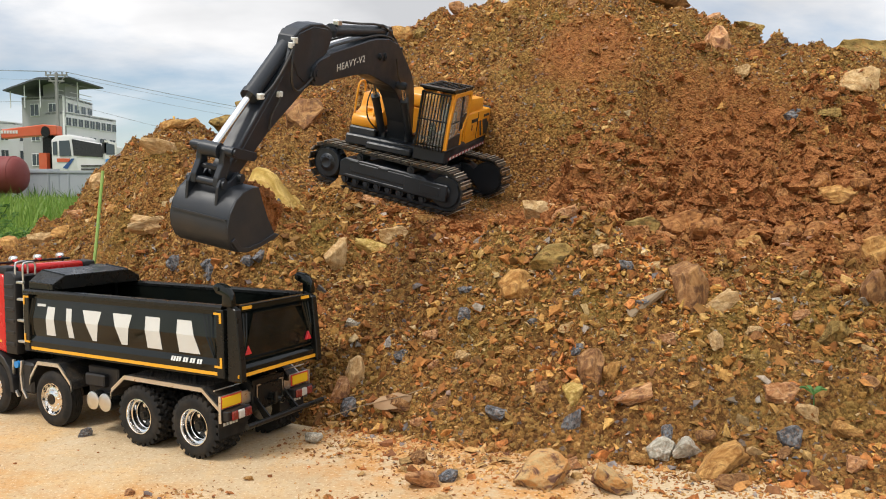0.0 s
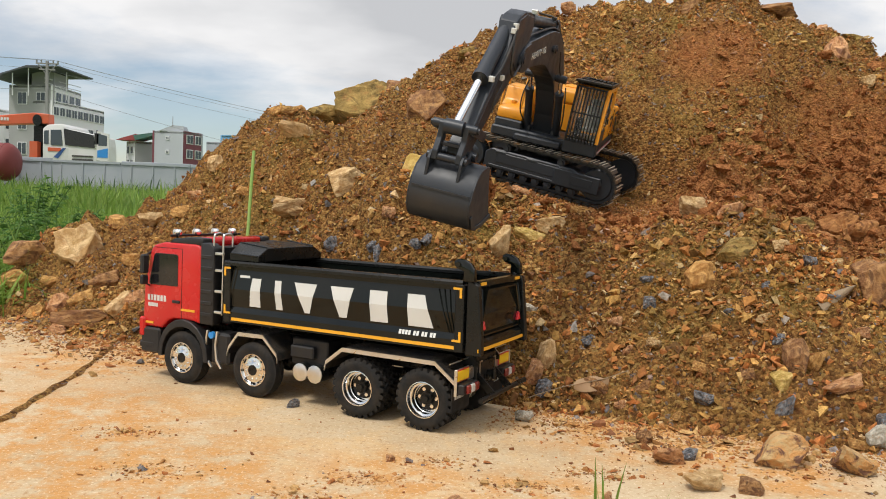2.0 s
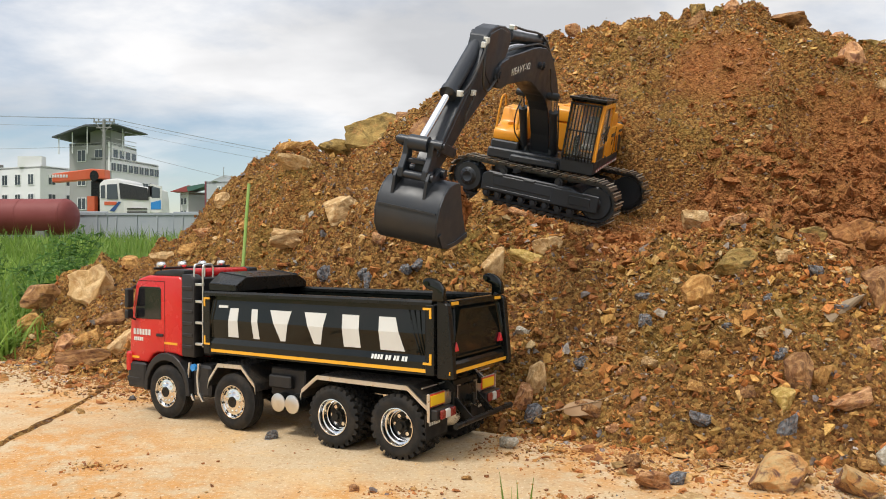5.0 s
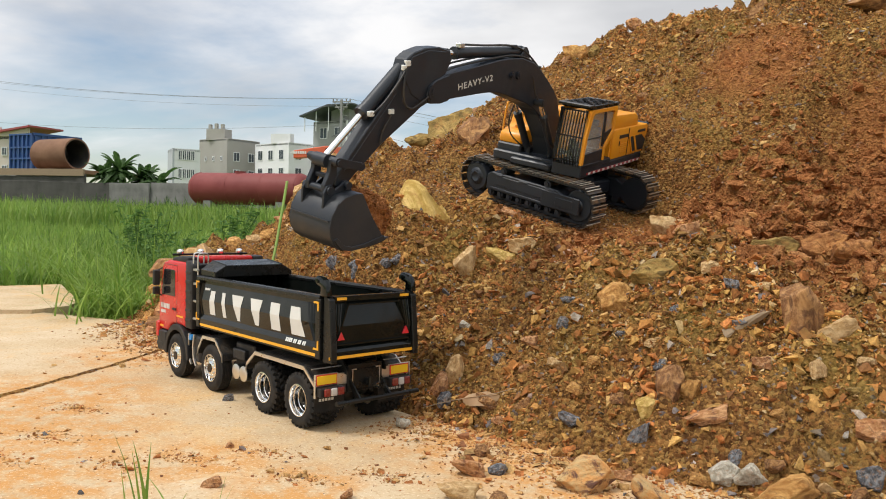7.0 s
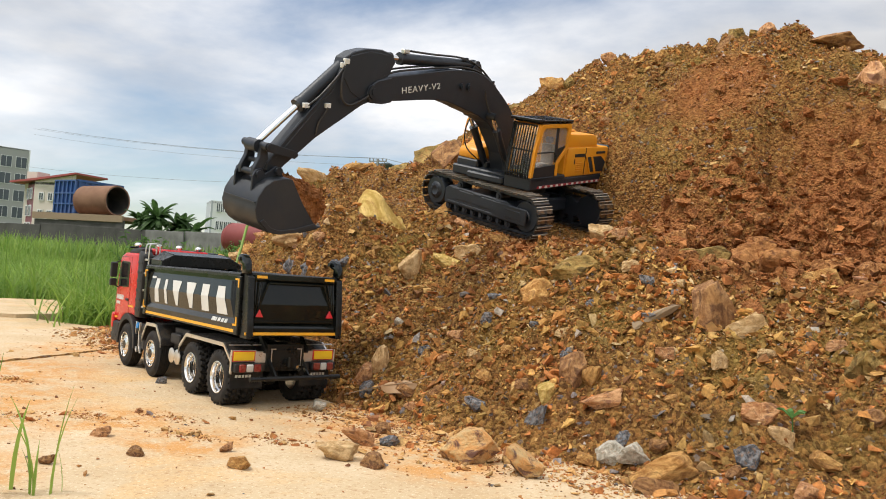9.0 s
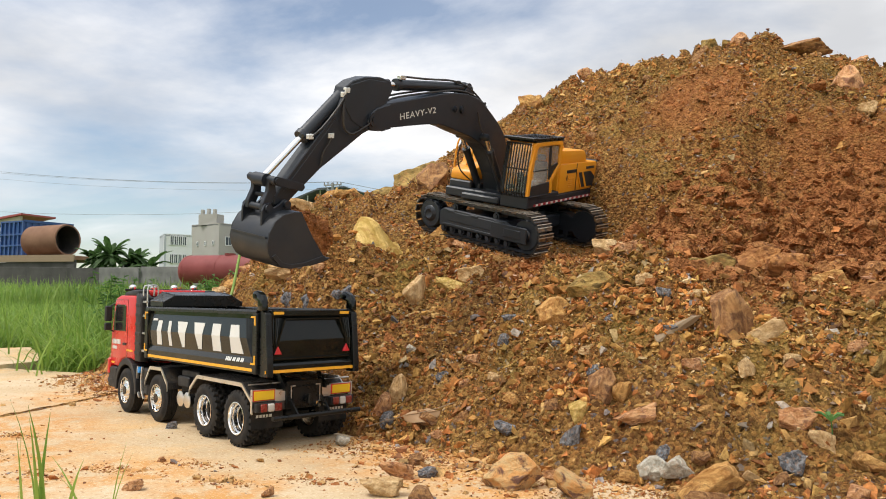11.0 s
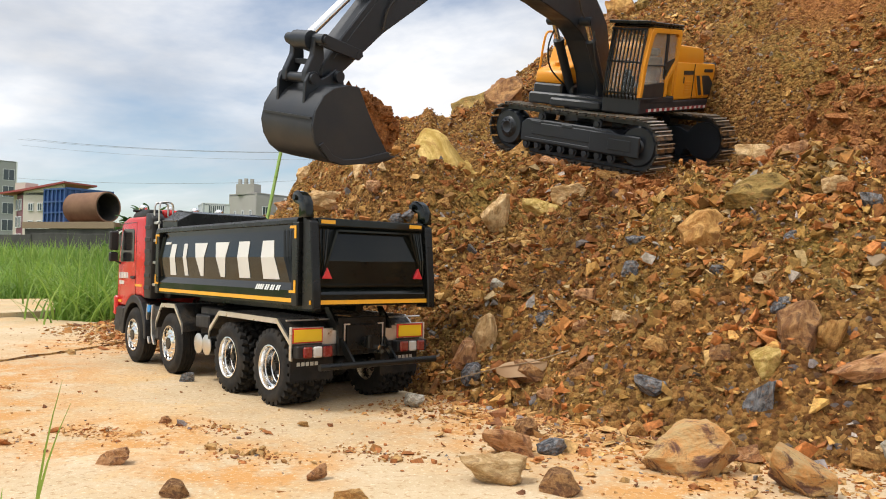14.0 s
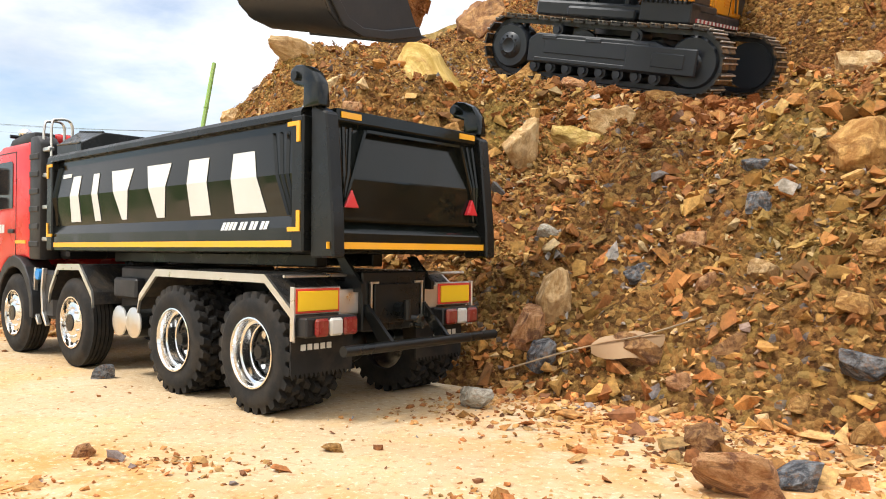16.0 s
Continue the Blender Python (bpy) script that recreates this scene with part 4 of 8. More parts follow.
# ---- cab ----
bm = bmesh.new()
prof = [(0.404, 0.098), (0.404, 0.2165), (0.412, 0.2225), (0.486, 0.2225), (0.508, 0.2165), (0.5145, 0.208), (0.5275, 0.150), (0.5305, 0.088), (0.528, 0.083), (0.487, 0.083), (0.474, 0.0965), (0.462, 0.101), (0.42, 0.101)]
add_plate(bm, prof, -0.0875, 0.0875, "y", 0.004, 3)
cab = part("cab", bm, RED, truck, "glossy red cab", True)
for s in (1, -1):
    def skin(name, poly, material, depth, label="", bevel=0.0, base=0.0875):
        a, b = sorted((s * (base - 0.003), s * (base + depth)))
        return part(name, plate(poly, a, b, "y", bevel), material, cab, label)
    skin("side_window", [(0.4525, 0.1535), (0.4525, 0.2015), (0.456, 0.2045), (0.5005, 0.2045), (0.505, 0.2015), (0.5155, 0.1565), (0.513, 0.1525)], DARK_GLASS, 0.0009, "dark side window", 0.0004)
    skin("door_seam", [(0.4435, 0.102), (0.4435, 0.214), (0.4442, 0.214), (0.4442, 0.102)], BLACK_SATIN, 0.0004)
    skin("door_seam", [(0.4435, 0.2135), (0.4435, 0.2142), (0.507, 0.2142), (0.507, 0.2135)], BLACK_SATIN, 0.0004)
    skin("door_handle", [(0.447, 0.1265), (0.447, 0.131), (0.463, 0.131), (0.463, 0.1265)], BLACK_PLASTIC, 0.0022, "", 0.0008)
    skin("reflective_strip", [(0.415, 0.1155), (0.415, 0.119), (0.4445, 0.119), (0.4445, 0.1155)], AMBER, 0.0007, "yellow reflective strip")
    skin("reflective_strip", [(0.505, 0.0885), (0.505, 0.092), (0.5285, 0.092), (0.5285, 0.0885)], AMBER, 0.0007, "yellow reflective strip")
    for i in range(6):
        x = 0.5185 - i * 0.0072
        skin("door_bar", [(x, 0.1268), (x, 0.1362), (x - 0.0048, 0.1362), (x - 0.0048, 0.1268)], WHITE, 0.0007, "white painted bar")
    for i in range(5):
        x = 0.5175 - i * 0.0046
        skin("door_bar", [(x, 0.117), (x, 0.1228), (x - 0.0034, 0.1228), (x - 0.0034, 0.117)], WHITE, 0.0007, "white painted bar")
    # plastic wheel arch
    arch_c = 0.4365
    outer = [(arch_c + 0.053 * math.cos(a), 0.0445 + 0.0585 * math.sin(a)) for a in [math.pi * k / 10 for k in range(11)]]
    inner = [(arch_c + 0.0445 * math.cos(a), 0.0445 + 0.0465 * math.sin(a)) for a in [math.pi * k / 10 for k in range(10, -1, -1)]]
    a, b = sorted((s * 0.062, s * 0.0925))
    part("wheel_arch", plate([(arch_c + 0.053, 0.04)] + outer + [(arch_c - 0.053, 0.04), (arch_c - 0.0445, 0.04)] + inner + [(arch_c + 0.0445, 0.04)], a, b, "y", 0.001), BLACK_PLASTIC, cab, "black plastic wheel arch")
    a, b = sorted((s * 0.068, s * 0.089))
    part("side_fairing", plate([(0.376, 0.099), (0.376, 0.219), (0.386, 0.2265), (0.4045, 0.2265), (0.4045, 0.099)], a, b, "y", 0.003, 2), BLACK_PLASTIC, cab, "black fairing behind the cab", True)
    for k in range(6):
        z = 0.112 + 0.018 * k
        a, b = sorted((s * 0.0885, s * 0.0902))
        part("fairing_rib", boxes(((0.379, a, z), (0.402, b, z + 0.006)), bevel=0.0008), BLACK_PLASTIC, cab)
    a, b = sorted((s * 0.093, s * 0.107))
    mirror = part("mirror", boxes(((0.5105, a, 0.171), (0.519, b, 0.2015)), ((0.5115, a, 0.153), (0.519, b, 0.168)), bevel=0.002), BLACK_PLASTIC, cab, "black door mirror")
    part("mirror_arm", rods(((0.515, s * 0.087, 0.205), (0.515, s * 0.1, 0.199), 0.0014), ((0.515, s * 0.087, 0.150), (0.515, s * 0.1, 0.156), 0.0014), seg=8), BLACK_PLASTIC, cab)
    a, b = sorted((s * 0.048, s * 0.083))
    part("headlight", boxes(((0.528, a, 0.064), (0.5335, b, 0.08)), bevel=0.002), LAMP_WHITE, cab, "clear headlight")
part("windscreen", plate([(0.5145, 0.2035), (0.5285, 0.1475), (0.5275, 0.147), (0.5125, 0.2035)], -0.078, 0.078, "y"), DARK_GLASS, cab, "dark windscreen")
part("sun_visor", plate([(0.512, 0.2105), (0.5275, 0.2015), (0.5275, 0.199), (0.513, 0.206)], -0.082, 0.082, "y", 0.0006), BLACK_PLASTIC, cab)
part("grille", boxes(((0.5285, -0.055, 0.092), (0.532, 0.055, 0.138)), ((0.531, -0.05, 0.1), (0.5335, 0.05, 0.104)), ((0.531, -0.05, 0.112), (0.5335, 0.05, 0.116)), ((0.531, -0.05, 0.124), (0.5335, 0.05, 0.128)), bevel=0.0008), BLACK_PLASTIC, cab)
part("bumper", boxes(((0.489, -0.09, 0.041), (0.5315, 0.09, 0.082)), ((0.5, -0.0905, 0.048), (0.5345, 0.0905, 0.06)), bevel=0.003), BLACK_PLASTIC, cab, "black bumper")
part("bumper_corner", boxes(((0.522, 0.07, 0.066), (0.5355, 0.0915, 0.098)), bevel=0.003), RED, cab)
part("bumper_corner", boxes(((0.522, -0.0915, 0.066), (0.5355, -0.07, 0.098)), bevel=0.003), RED, cab)
part("roof_spoiler", plate([(0.404, 0.2205), (0.404, 0.2325), (0.43, 0.2335), (0.468, 0.2295), (0.4795, 0.2215)], 0.061, 0.084, "y", 0.003, 2), BLACK_PLASTIC, cab, "", True)
part("roof_spoiler", plate([(0.404, 0.2205), (0.404, 0.2325), (0.43, 0.2335), (0.468, 0.2295), (0.4795, 0.2215)], -0.084, -0.061, "y", 0.003, 2), BLACK_PLASTIC, cab, "", True)
part("roof_cap", plate([(0.405, 0.221), (0.405, 0.2325), (0.412, 0.234), (0.43, 0.2335), (0.45, 0.2295), (0.47, 0.2215)], -0.0605, 0.0605, "y", 0.004, 2), RED, cab, "red roof deflector", True)
part("rear_wall", boxes(((0.386, -0.067, 0.1), (0.403, 0.067, 0.2205)), bevel=0.002), BLACK_PLASTIC, cab)
part("light_bar", rods(((0.473, -0.084, 0.2335), (0.473, 0.084, 0.2335), 0.0021), ((0.473, 0.07, 0.222), (0.473, 0.07, 0.2335), 0.0016), ((0.473, -0.07, 0.222), (0.473, -0.07, 0.2335), 0.0016)), BLACK_SATIN, cab)
for y in (0.067, 0.0225, -0.0225, -0.067):
    bm = bmesh.new()
    bmesh.ops.create_uvsphere(bm, u_segments=16, v_segments=10, radius=0.0075, matrix=Matrix.Translation((0.474, y, 0.2385)) @ Matrix.Diagonal((0.85, 1.0, 0.75, 1)))
    lamp = part("roof_lamp", bm, CHROME, cab, "chromed roof lamp", True)
    part("lens", rods(((0.4795, y, 0.2385), (0.4815, y, 0.2385), 0.0054)), LAMP_WHITE, lamp)
# ladder between cab and body
for x in (0.3815, 0.3625):
    part("ladder_rail", tube([(x, 0.083, 0.116), (x, 0.083, 0.2), (x, 0.083, 0.236), (x, 0.077, 0.2415), (x, 0.066, 0.2415), (x, 0.062, 0.236), (x, 0.062, 0.222)], 0.0015, 8, 4), ALU, truck, "", True)
for z in (0.118, 0.1505, 0.183, 0.209):
    part("ladder_rung", boxes(((0.361, 0.0805, z), (0.383, 0.0865, z + 0.0042)), bevel=0.0008), ALU, truck)
part("air_intake", boxes(((0.3615, 0.02, 0.1), (0.382, 0.066, 0.2)), bevel=0.003), BLACK_PLASTIC, truck)
# steps and fluid tank behind the front wheel
part("fluid_tank", boxes(((0.345, 0.05, 0.04), (0.383, 0.0855, 0.0885)), bevel=0.004), BLACK_PLASTIC, truck)
for x in (0.3855, 0.3655):
    part("step_trim", plate([(x, 0.091), (x + 0.0035, 0.091), (x + 0.0065, 0.07), (x + 0.004, 0.045), (x - 0.006, 0.033), (x - 0.009, 0.0345), (x + 0.0005, 0.047), (x + 0.003, 0.069)], 0.0845, 0.089, "y", 0.0005), ALU, truck)
part("filler_cap", rods(((0.3775, 0.0855, 0.0845), (0.3775, 0.0905, 0.0845), 0.0055)), BLUE, truck, "bright blue filler cap", True)
for x in (0.2085, 0.1825):
    bm = rods(((x, -0.02, 0.049), (x, 0.0835, 0.049), 0.0128), seg=24)
    tank = part("air_tank", bm, BLACK_SATIN, truck, "", True)
    cap = lathe([(0.0836, 0.0132), (0.0848, 0.013), (0.0862, 0.009), (0.0868, 0.003), (0.0868, 0.0)], 24)
    bmesh.ops.translate(cap, verts=cap.verts, vec=(x, 0, 0.049))
    part("end_cap", cap, ALU, tank, "silver end cap", True)


def fender(line, s):
    """Tread-plate mudguard with a bright edge, along a line of (x, z)."""
    def strip(y0, y1, dz0, dz1):
        bm = bmesh.new()
        add_plate(bm, [(x, z + dz1) for x, z in line] + [(x, z + dz0) for x, z in line[::-1]], *sorted((s * y0, s * y1)), "y")
        return bm
    f = part("mudguard", strip(0.03, 0.0905, 0.0, 0.0018), TREAD, truck, "black tread-plate mudguard")
    part("edge_trim", strip(0.0906, 0.0928, -0.0032, 0.0026), ALU, f, "bright metal edge")
    bm = bmesh.new()
    for (x0, z0), (x1, z1) in zip(line, line[1:]):
        n = max(2, int(math.hypot(x1 - x0, z1 - z0) / 0.0042))
        for i in range(n):
            for j in range(13):
                t = (i + 0.5) / n
                ang = 0.7 if (i + j) % 2 else -0.7
                y = s * (0.034 + 0.0044 * j)
                c = Matrix.Translation((x0 + (x1 - x0) * t, y, z0 + (z1 - z0) * t + 0.002)) @ Matrix.Rotation(math.atan2(z0 - z1, x1 - x0), 4, "Y") @ Matrix.Rotation(ang, 4, "Z") @ Matrix.Diagonal((0.0032, 0.0009, 0.0007, 1))
                bmesh.ops.create_cube(bm, size=1, matrix=c)
    o = part("tread_pattern", bm, TREAD, f)
    tagged(o, kind="stuff")


for s in (1, -1):
    fender([(0.1605, 0.062), (0.158, 0.072), (0.131, 0.0935), (-0.016, 0.0935), (-0.046, 0.071), (-0.0475, 0.056)], s)
    fender([(0.3425, 0.060), (0.340, 0.070), (0.3215, 0.0935), (0.2735, 0.0945), (0.247, 0.070), (0.2455, 0.061)], s)
    a, b = sorted((s * 0.052, s * 0.0935))
    board = part("marker_board_backing", boxes(((-0.0480, a - 0.001, 0.0705), (-0.0460, b + 0.001, 0.0885)), ((-0.0480, s * 0.04 - 0.012, 0.069), (-0.0460, s * 0.04 + 0.012, 0.0865)), bevel=0.0005), ALU, truck, "grey metal plate")
    part("marker_border", boxes(((-0.0492, a + 0.001, 0.0715), (-0.0479, b - 0.001, 0.0875)), bevel=0.0003), BOARD_RED, board, "red border")
    part("marker_board", boxes(((-0.0502, a + 0.003, 0.073), (-0.0491, b - 0.003, 0.086)), bevel=0.0003), BOARD_YELLOW, board, "yellow marker board")
    lamp = part("tail_lamp", boxes(((-0.0595, s * 0.069 - 0.0225, 0.0565), (-0.0485, s * 0.069 + 0.0225, 0.0695)), bevel=0.0012), BLACK_PLASTIC, truck)
    out = s * 0.069 + s * 0.0175
    for k, (mat, w) in enumerate(((LAMP_RED, 0.0115), (LAMP_WHITE, 0.0115), (LAMP_RED, 0.0125))):
        y = s * (0.0855 - 0.0125 * k)
        a, b = sorted((y, y - s * w))
        part("lens", boxes(((-0.0635, a, 0.0572), (-0.0596, b, 0.0688)), bevel=0.0015), mat, lamp, "white lens" if k == 1 else "red lens")
    part("lamp_guard", boxes(((-0.0508, s * 0.094 - 0.001, 0.054), (-0.0468, s * 0.094 + 0.001, 0.089)), bevel=0.0004), ALU, truck)
    part("bracket", boxes(((-0.0545, s * 0.027 - 0.0008, 0.064), (-0.0532, s * 0.027 + 0.0008, 0.091)), ((-0.0545, s * 0.027 - 0.0045 + s * -0.003, 0.0895), (-0.0532, s * 0.027 + 0.0045 - s * 0.003, 0.091)), ((-0.0545, s * 0.027 - 0.0045 - s * 0.003, 0.064), (-0.0532, s * 0.027 + 0.0045 - s * 0.003, 0.0655))), ALU, truck)
    flap = bmesh.new()
    a, b = sorted((s * 0.034, s * 0.09))
    add_box(flap, (-0.0425, a, 0.031), (-0.0410, b, 0.062))
    n = 14
    for k in range(n):
        y = a + (b - a) * (k + 0.5) / n
        add_plate(flap, [(y - 0.0017, 0.0312), (y + 0.0017, 0.0312), (y, 0.0275)], -0.0425, -0.0410, "x")
    fl = part("mudflap", flap, RUBBER, truck, "black rubber mudflap with a toothed edge")
    for k in range(5):
        y = s * 0.08 - s * 0.0058 * k
        part("flap_bar", boxes(((-0.0432, y - 0.002, 0.0465), (-0.0426, y + 0.002, 0.0505))), WHITE, fl, "small white bar")
    part("mounting_rod", rods(((-0.0400, s * 0.03, 0.0955), (-0.0400, s * 0.095, 0.0955), 0.0011), seg=8), ALU, truck)
    part("brace", plate([(-0.03, 0.108), (-0.038, 0.108), (-0.056, 0.09), (-0.056, 0.084), (-0.044, 0.084)], s * 0.036, s * 0.039, "y"), BLACK_SATIN, truck)
part("underrun_bar", rods(((-0.077, -0.0895, 0.0485), (-0.077, 0.0745, 0.0485), 0.0036), seg=16), BLACK_SATIN, truck, "black rear underrun bar", True)
for s in (1, -1):
    part("bar_arm", plate([(-0.046, 0.075), (-0.054, 0.075), (-0.079, 0.052), (-0.079, 0.046), (-0.07, 0.046)], s * 0.03 - 0.0015, s * 0.03 + 0.0015, "y"), BLACK_SATIN, truck)
part("coupling", rods(((-0.0580, -0.02, 0.0625), (-0.0530, -0.02, 0.0625), 0.0028), ((-0.0580, -0.024, 0.058), (-0.0530, -0.024, 0.058), 0.0028)), CHROME, truck, "", True)
# added black plate stands in for the dark recess between the rails
part("recess_plate", boxes(((-0.0548, -0.024, 0.0615), (-0.0532, 0.024, 0.0895)), bevel=0.0005), BLACK_SATIN, truck)
part("tipping_ram", rods(((0.33, 0, 0.09), (0.345, 0, 0.115), 0.014), seg=20), BLACK_SATIN, truck, "", True)
for x in (0.0, 0.1042):
    for s in (1, -1):
        part("leaf_spring", boxes(((x - 0.04, s * 0.03 - 0.004, 0.058), (x + 0.04, s * 0.03 + 0.004, 0.066)), bevel=0.001), BLACK_SATIN, truck)

# ---- excavator, x ahead along the boom, y to its left ----
YELLOW = paint("yellow_paint", (0.78, 0.31, 0.012), 0.35, dust=0.06, scale=40, bump=0)
DARK = paint("charcoal_paint", (0.0145, 0.019, 0.027), 0.40, dust=0.0, scale=40, spec=0.5)
DARK_WORN = paint("worn_charcoal", (0.024, 0.029, 0.037), 0.44, dust=0.02, scale=35, spec=0.45)
def make_shoe_steel():
    """Black pads whose raised ribs are worn bright and dusted with earth."""
    m = Mat("worn_track_steel", 0.4, 0.0, 0.5)
    sep = m.n.new("ShaderNodeSeparateXYZ")
    m.l.new(m.coord, sep.inputs[0])
    worn = m.math("MULTIPLY", m.ramp(m.math("MULTIPLY", sep.outputs[2], 100.0), [(0.30, 0.0), (0.40, 1.0)]), m.ramp(m.noise(220, 4, 0.6), [(0.3, 0.45), (0.6, 1.0)]))
    c = m.mix(worn, (0.02, 0.019, 0.018), (0.66, 0.60, 0.50))
    dust = m.ramp(m.noise(70, 5, 0.65), [(0.46, 0.0), (0.66, 0.7)])
    m.color(m.mix(m.math("MULTIPLY", dust, m.each()), c, (0.46, 0.25, 0.09)))
    m.l.new(m.math("MULTIPLY", worn, 0.75), m.b.inputs["Metallic"])
    return m.m


STEEL = make_shoe_steel()
HOSE = paint("black_hose", (0.015, 0.015, 0.016), 0.5, dust=0.05, scale=80)
CLEAR = make_glass("cab_glass", (0.93, 0.95, 0.95), 0.0)
SEAT = paint("grey_seat", (0.30, 0.29, 0.27), 0.8, dust=0.05, scale=60)
RED_TAPE = paint("red_tape", (0.30, 0.02, 0.03), 0.4, dust=0.05, bump=0)
BC = -0.028

digger = thing("excavator", DIGGER_AT, "yellow and charcoal tracked model excavator holding a filled bucket", "excavator")


def make_track():
    hub, rad = 0.1385, 0.0405
    bm = bmesh.new()

    def ring(r):
        a = [(hub + r * math.sin(t), r * math.cos(t)) for t in [math.pi * k / 12 for k in range(13)]]
        return a + [(-hub - r * math.sin(t), -r * math.cos(t)) for t in [math.pi * k / 12 for k in range(13)]]
    o, i = ring(rad - 0.002), ring(rad - 0.008)
    n = len(o)
    vs = [[bm.verts.new((x, y, z)) for x, z in pts] for pts, y in ((o, -0.009), (o, 0.009), (i, 0.009), (i, -0.009))]
    for a, b in ((0, 1), (1, 2), (2, 3), (3, 0)):
        for k in range(n):
            bm.faces.new((vs[a][k], vs[a][(k + 1) % n], vs[b][(k + 1) % n], vs[b][k]))
    t = part("track", bm, DARK, digger, "dark steel crawler track")
    # shoes round the belt
    shoe = bmesh.new()
    add_plate(shoe, [(-0.0074, -0.001), (0.0074, -0.001), (0.0074, 0.0012), (0.0072, 0.0014), (0.007, 0.0016), (0.0012, 0.0016), (0.0008, 0.0042), (-0.0008, 0.0042), (-0.0012, 0.0016), (-0.0054, 0.0014), (-0.0058, 0.0048), (-0.0074, 0.0048)], -0.0225, 0.0225, "y")
    straight, arc = 2 * hub, math.pi * rad
    total = 2 * (straight + arc)
    count = 43
    first = None
    for k in range(count):
        s = total * k / count
        if s < straight:
            x, z, a = -hub + s, rad, 0
        elif s < straight + arc:
            a = (s - straight) / rad
            x, z = hub + rad * math.sin(a), rad * math.cos(a)
        elif s < 2 * straight + arc:
            x, z, a = hub - (s - straight - arc), -rad, math.pi
        else:
            a = math.pi + (s - 2 * straight - arc) / rad
            x, z = -hub + rad * math.sin(a), rad * math.cos(a)
        sag = -0.0022 * math.sin(math.pi * s / straight) if s < straight else 0
        m = pose(x, 0, z + sag, 0, math.degrees(a), 0)
        if first is None:
            first = part("track_shoe", shoe, STEEL, t, "worn steel track shoe", m=m)
        else:
            again("track_shoe", first, t, m)
    fr = bmesh.new()
    add_plate(fr, [(-0.105, -0.020), (0.110, -0.020), (0.110, 0.012), (0.088, 0.021), (-0.092, 0.021), (-0.105, 0.012)], -0.0195, 0.012, "y", 0.002)
    add_box(fr, (-0.078, -0.0205, -0.006), (0.078, -0.0165, 0.016), 0.0015)
    add_box(fr, (0.050, -0.0225, -0.018), (0.148, -0.0185, 0.016), 0.0025)
    add_box(fr, (0.088, -0.0235, -0.010), (0.132, -0.0215, 0.008), 0.001)
    add_box(fr, (-0.092, -0.021, -0.017), (0.078, -0.0195, -0.012), 0.0006)
    for x in (-0.07, 0.0, 0.07):
        add_box(fr, (x - 0.012, -0.0212, 0.013), (x + 0.012, -0.017, 0.0185), 0.001)
    part("track_frame", fr, DARK, t)
    for name, x in (("sprocket", -hub), ("idler", hub)):
        g = lathe([(-0.0185, 0.006), (-0.021, 0.0105), (-0.0185, 0.017), (-0.0165, 0.019), (-0.0165, 0.029), (-0.013, 0.0315), (0.012, 0.0315), (0.012, 0.0)] if name == "sprocket" else [(-0.015, 0.0), (-0.015, 0.009), (-0.0125, 0.012), (-0.0125, 0.03), (-0.010, 0.0325), (0.012, 0.0325), (0.012, 0.0)], 28)
        if name == "sprocket":
            ring = [(r * math.cos(a), r * math.sin(a)) for k in range(14) for r, a in [(rr, 2 * math.pi * (k + o) / 14) for rr, o in ((0.0312, 0.0), (0.0312, 0.3), (0.0355, 0.42), (0.0355, 0.58), (0.0312, 0.7))]]
            add_plate(g, ring, -0.006, 0.004, "y")
            for k in range(10):
                a = 2 * math.pi * k / 10
                add_rod(g, (0.0137 * math.cos(a), -0.0215, 0.0137 * math.sin(a)), (0.0137 * math.cos(a), -0.018, 0.0137 * math.sin(a)), 0.0013, seg=6)
        bmesh.ops.translate(g, verts=g.verts, vec=(x, 0, 0))
        part(name, g, DARK, t, "", True)
    r0 = part("track_roller", rods(((0, -0.0165, 0), (0, 0.012, 0), 0.0085), ((0, -0.0195, 0), (0, -0.0165, 0), 0.0045), seg=16), DARK, t, "", True, m=pose(-0.092, 0, -0.0245))
    for k in range(1, 8):
        again("track_roller", r0, t, pose(-0.092 + 0.0265 * k, 0, -0.0245))
    for x in (-0.06, 0.06):
        again("carrier_roller", r0, t, pose(x, 0, 0.0265))
    return t


UNDER = pose(0, 0, 0, 0, 0, 81.7)
near_track = make_track()
near_track.matrix_basis = UNDER @ pose(-0.004, -0.0985, 0.0)
copy_thing(near_track, UNDER @ pose(-0.004, 0.0985, 0.0, 0, 0, 0) @ Matrix.Diagonal((1, -1, 1, 1)))
part("centre_frame", boxes(((-0.06, -0.085, -0.012), (0.075, 0.085, 0.018)), ((-0.045, -0.045, 0.0), (0.06, 0.045, 0.028)), bevel=0.004), DARK, digger, m=UNDER)
part("slew_ring", rods(((0, 0, 0.026), (0, 0, 0.046), 0.062), seg=40), DARK, digger, "", True)

# house
HL, HR = 0.096, -0.128
deck = part("deck", boxes(((-0.231, HR, 0.046), (0.081, HL, 0.0665)), ((0.02, -0.075, 0.046), (0.095, 0.024, 0.06)), bevel=0.003), DARK, digger, "charcoal deck with a warning strip")
strip = part("warning_strip", boxes(((-0.222, HL, 0.0495), (0.072, HL + 0.0012, 0.0545))), RED_TAPE, deck, "red and white strip")
for k in range(14):
    x = -0.218 + 0.021 * k
    part("white_mark", boxes(((x, HL + 0.0011, 0.0497), (x + 0.009, HL + 0.0018, 0.0543))), WHITE, strip)
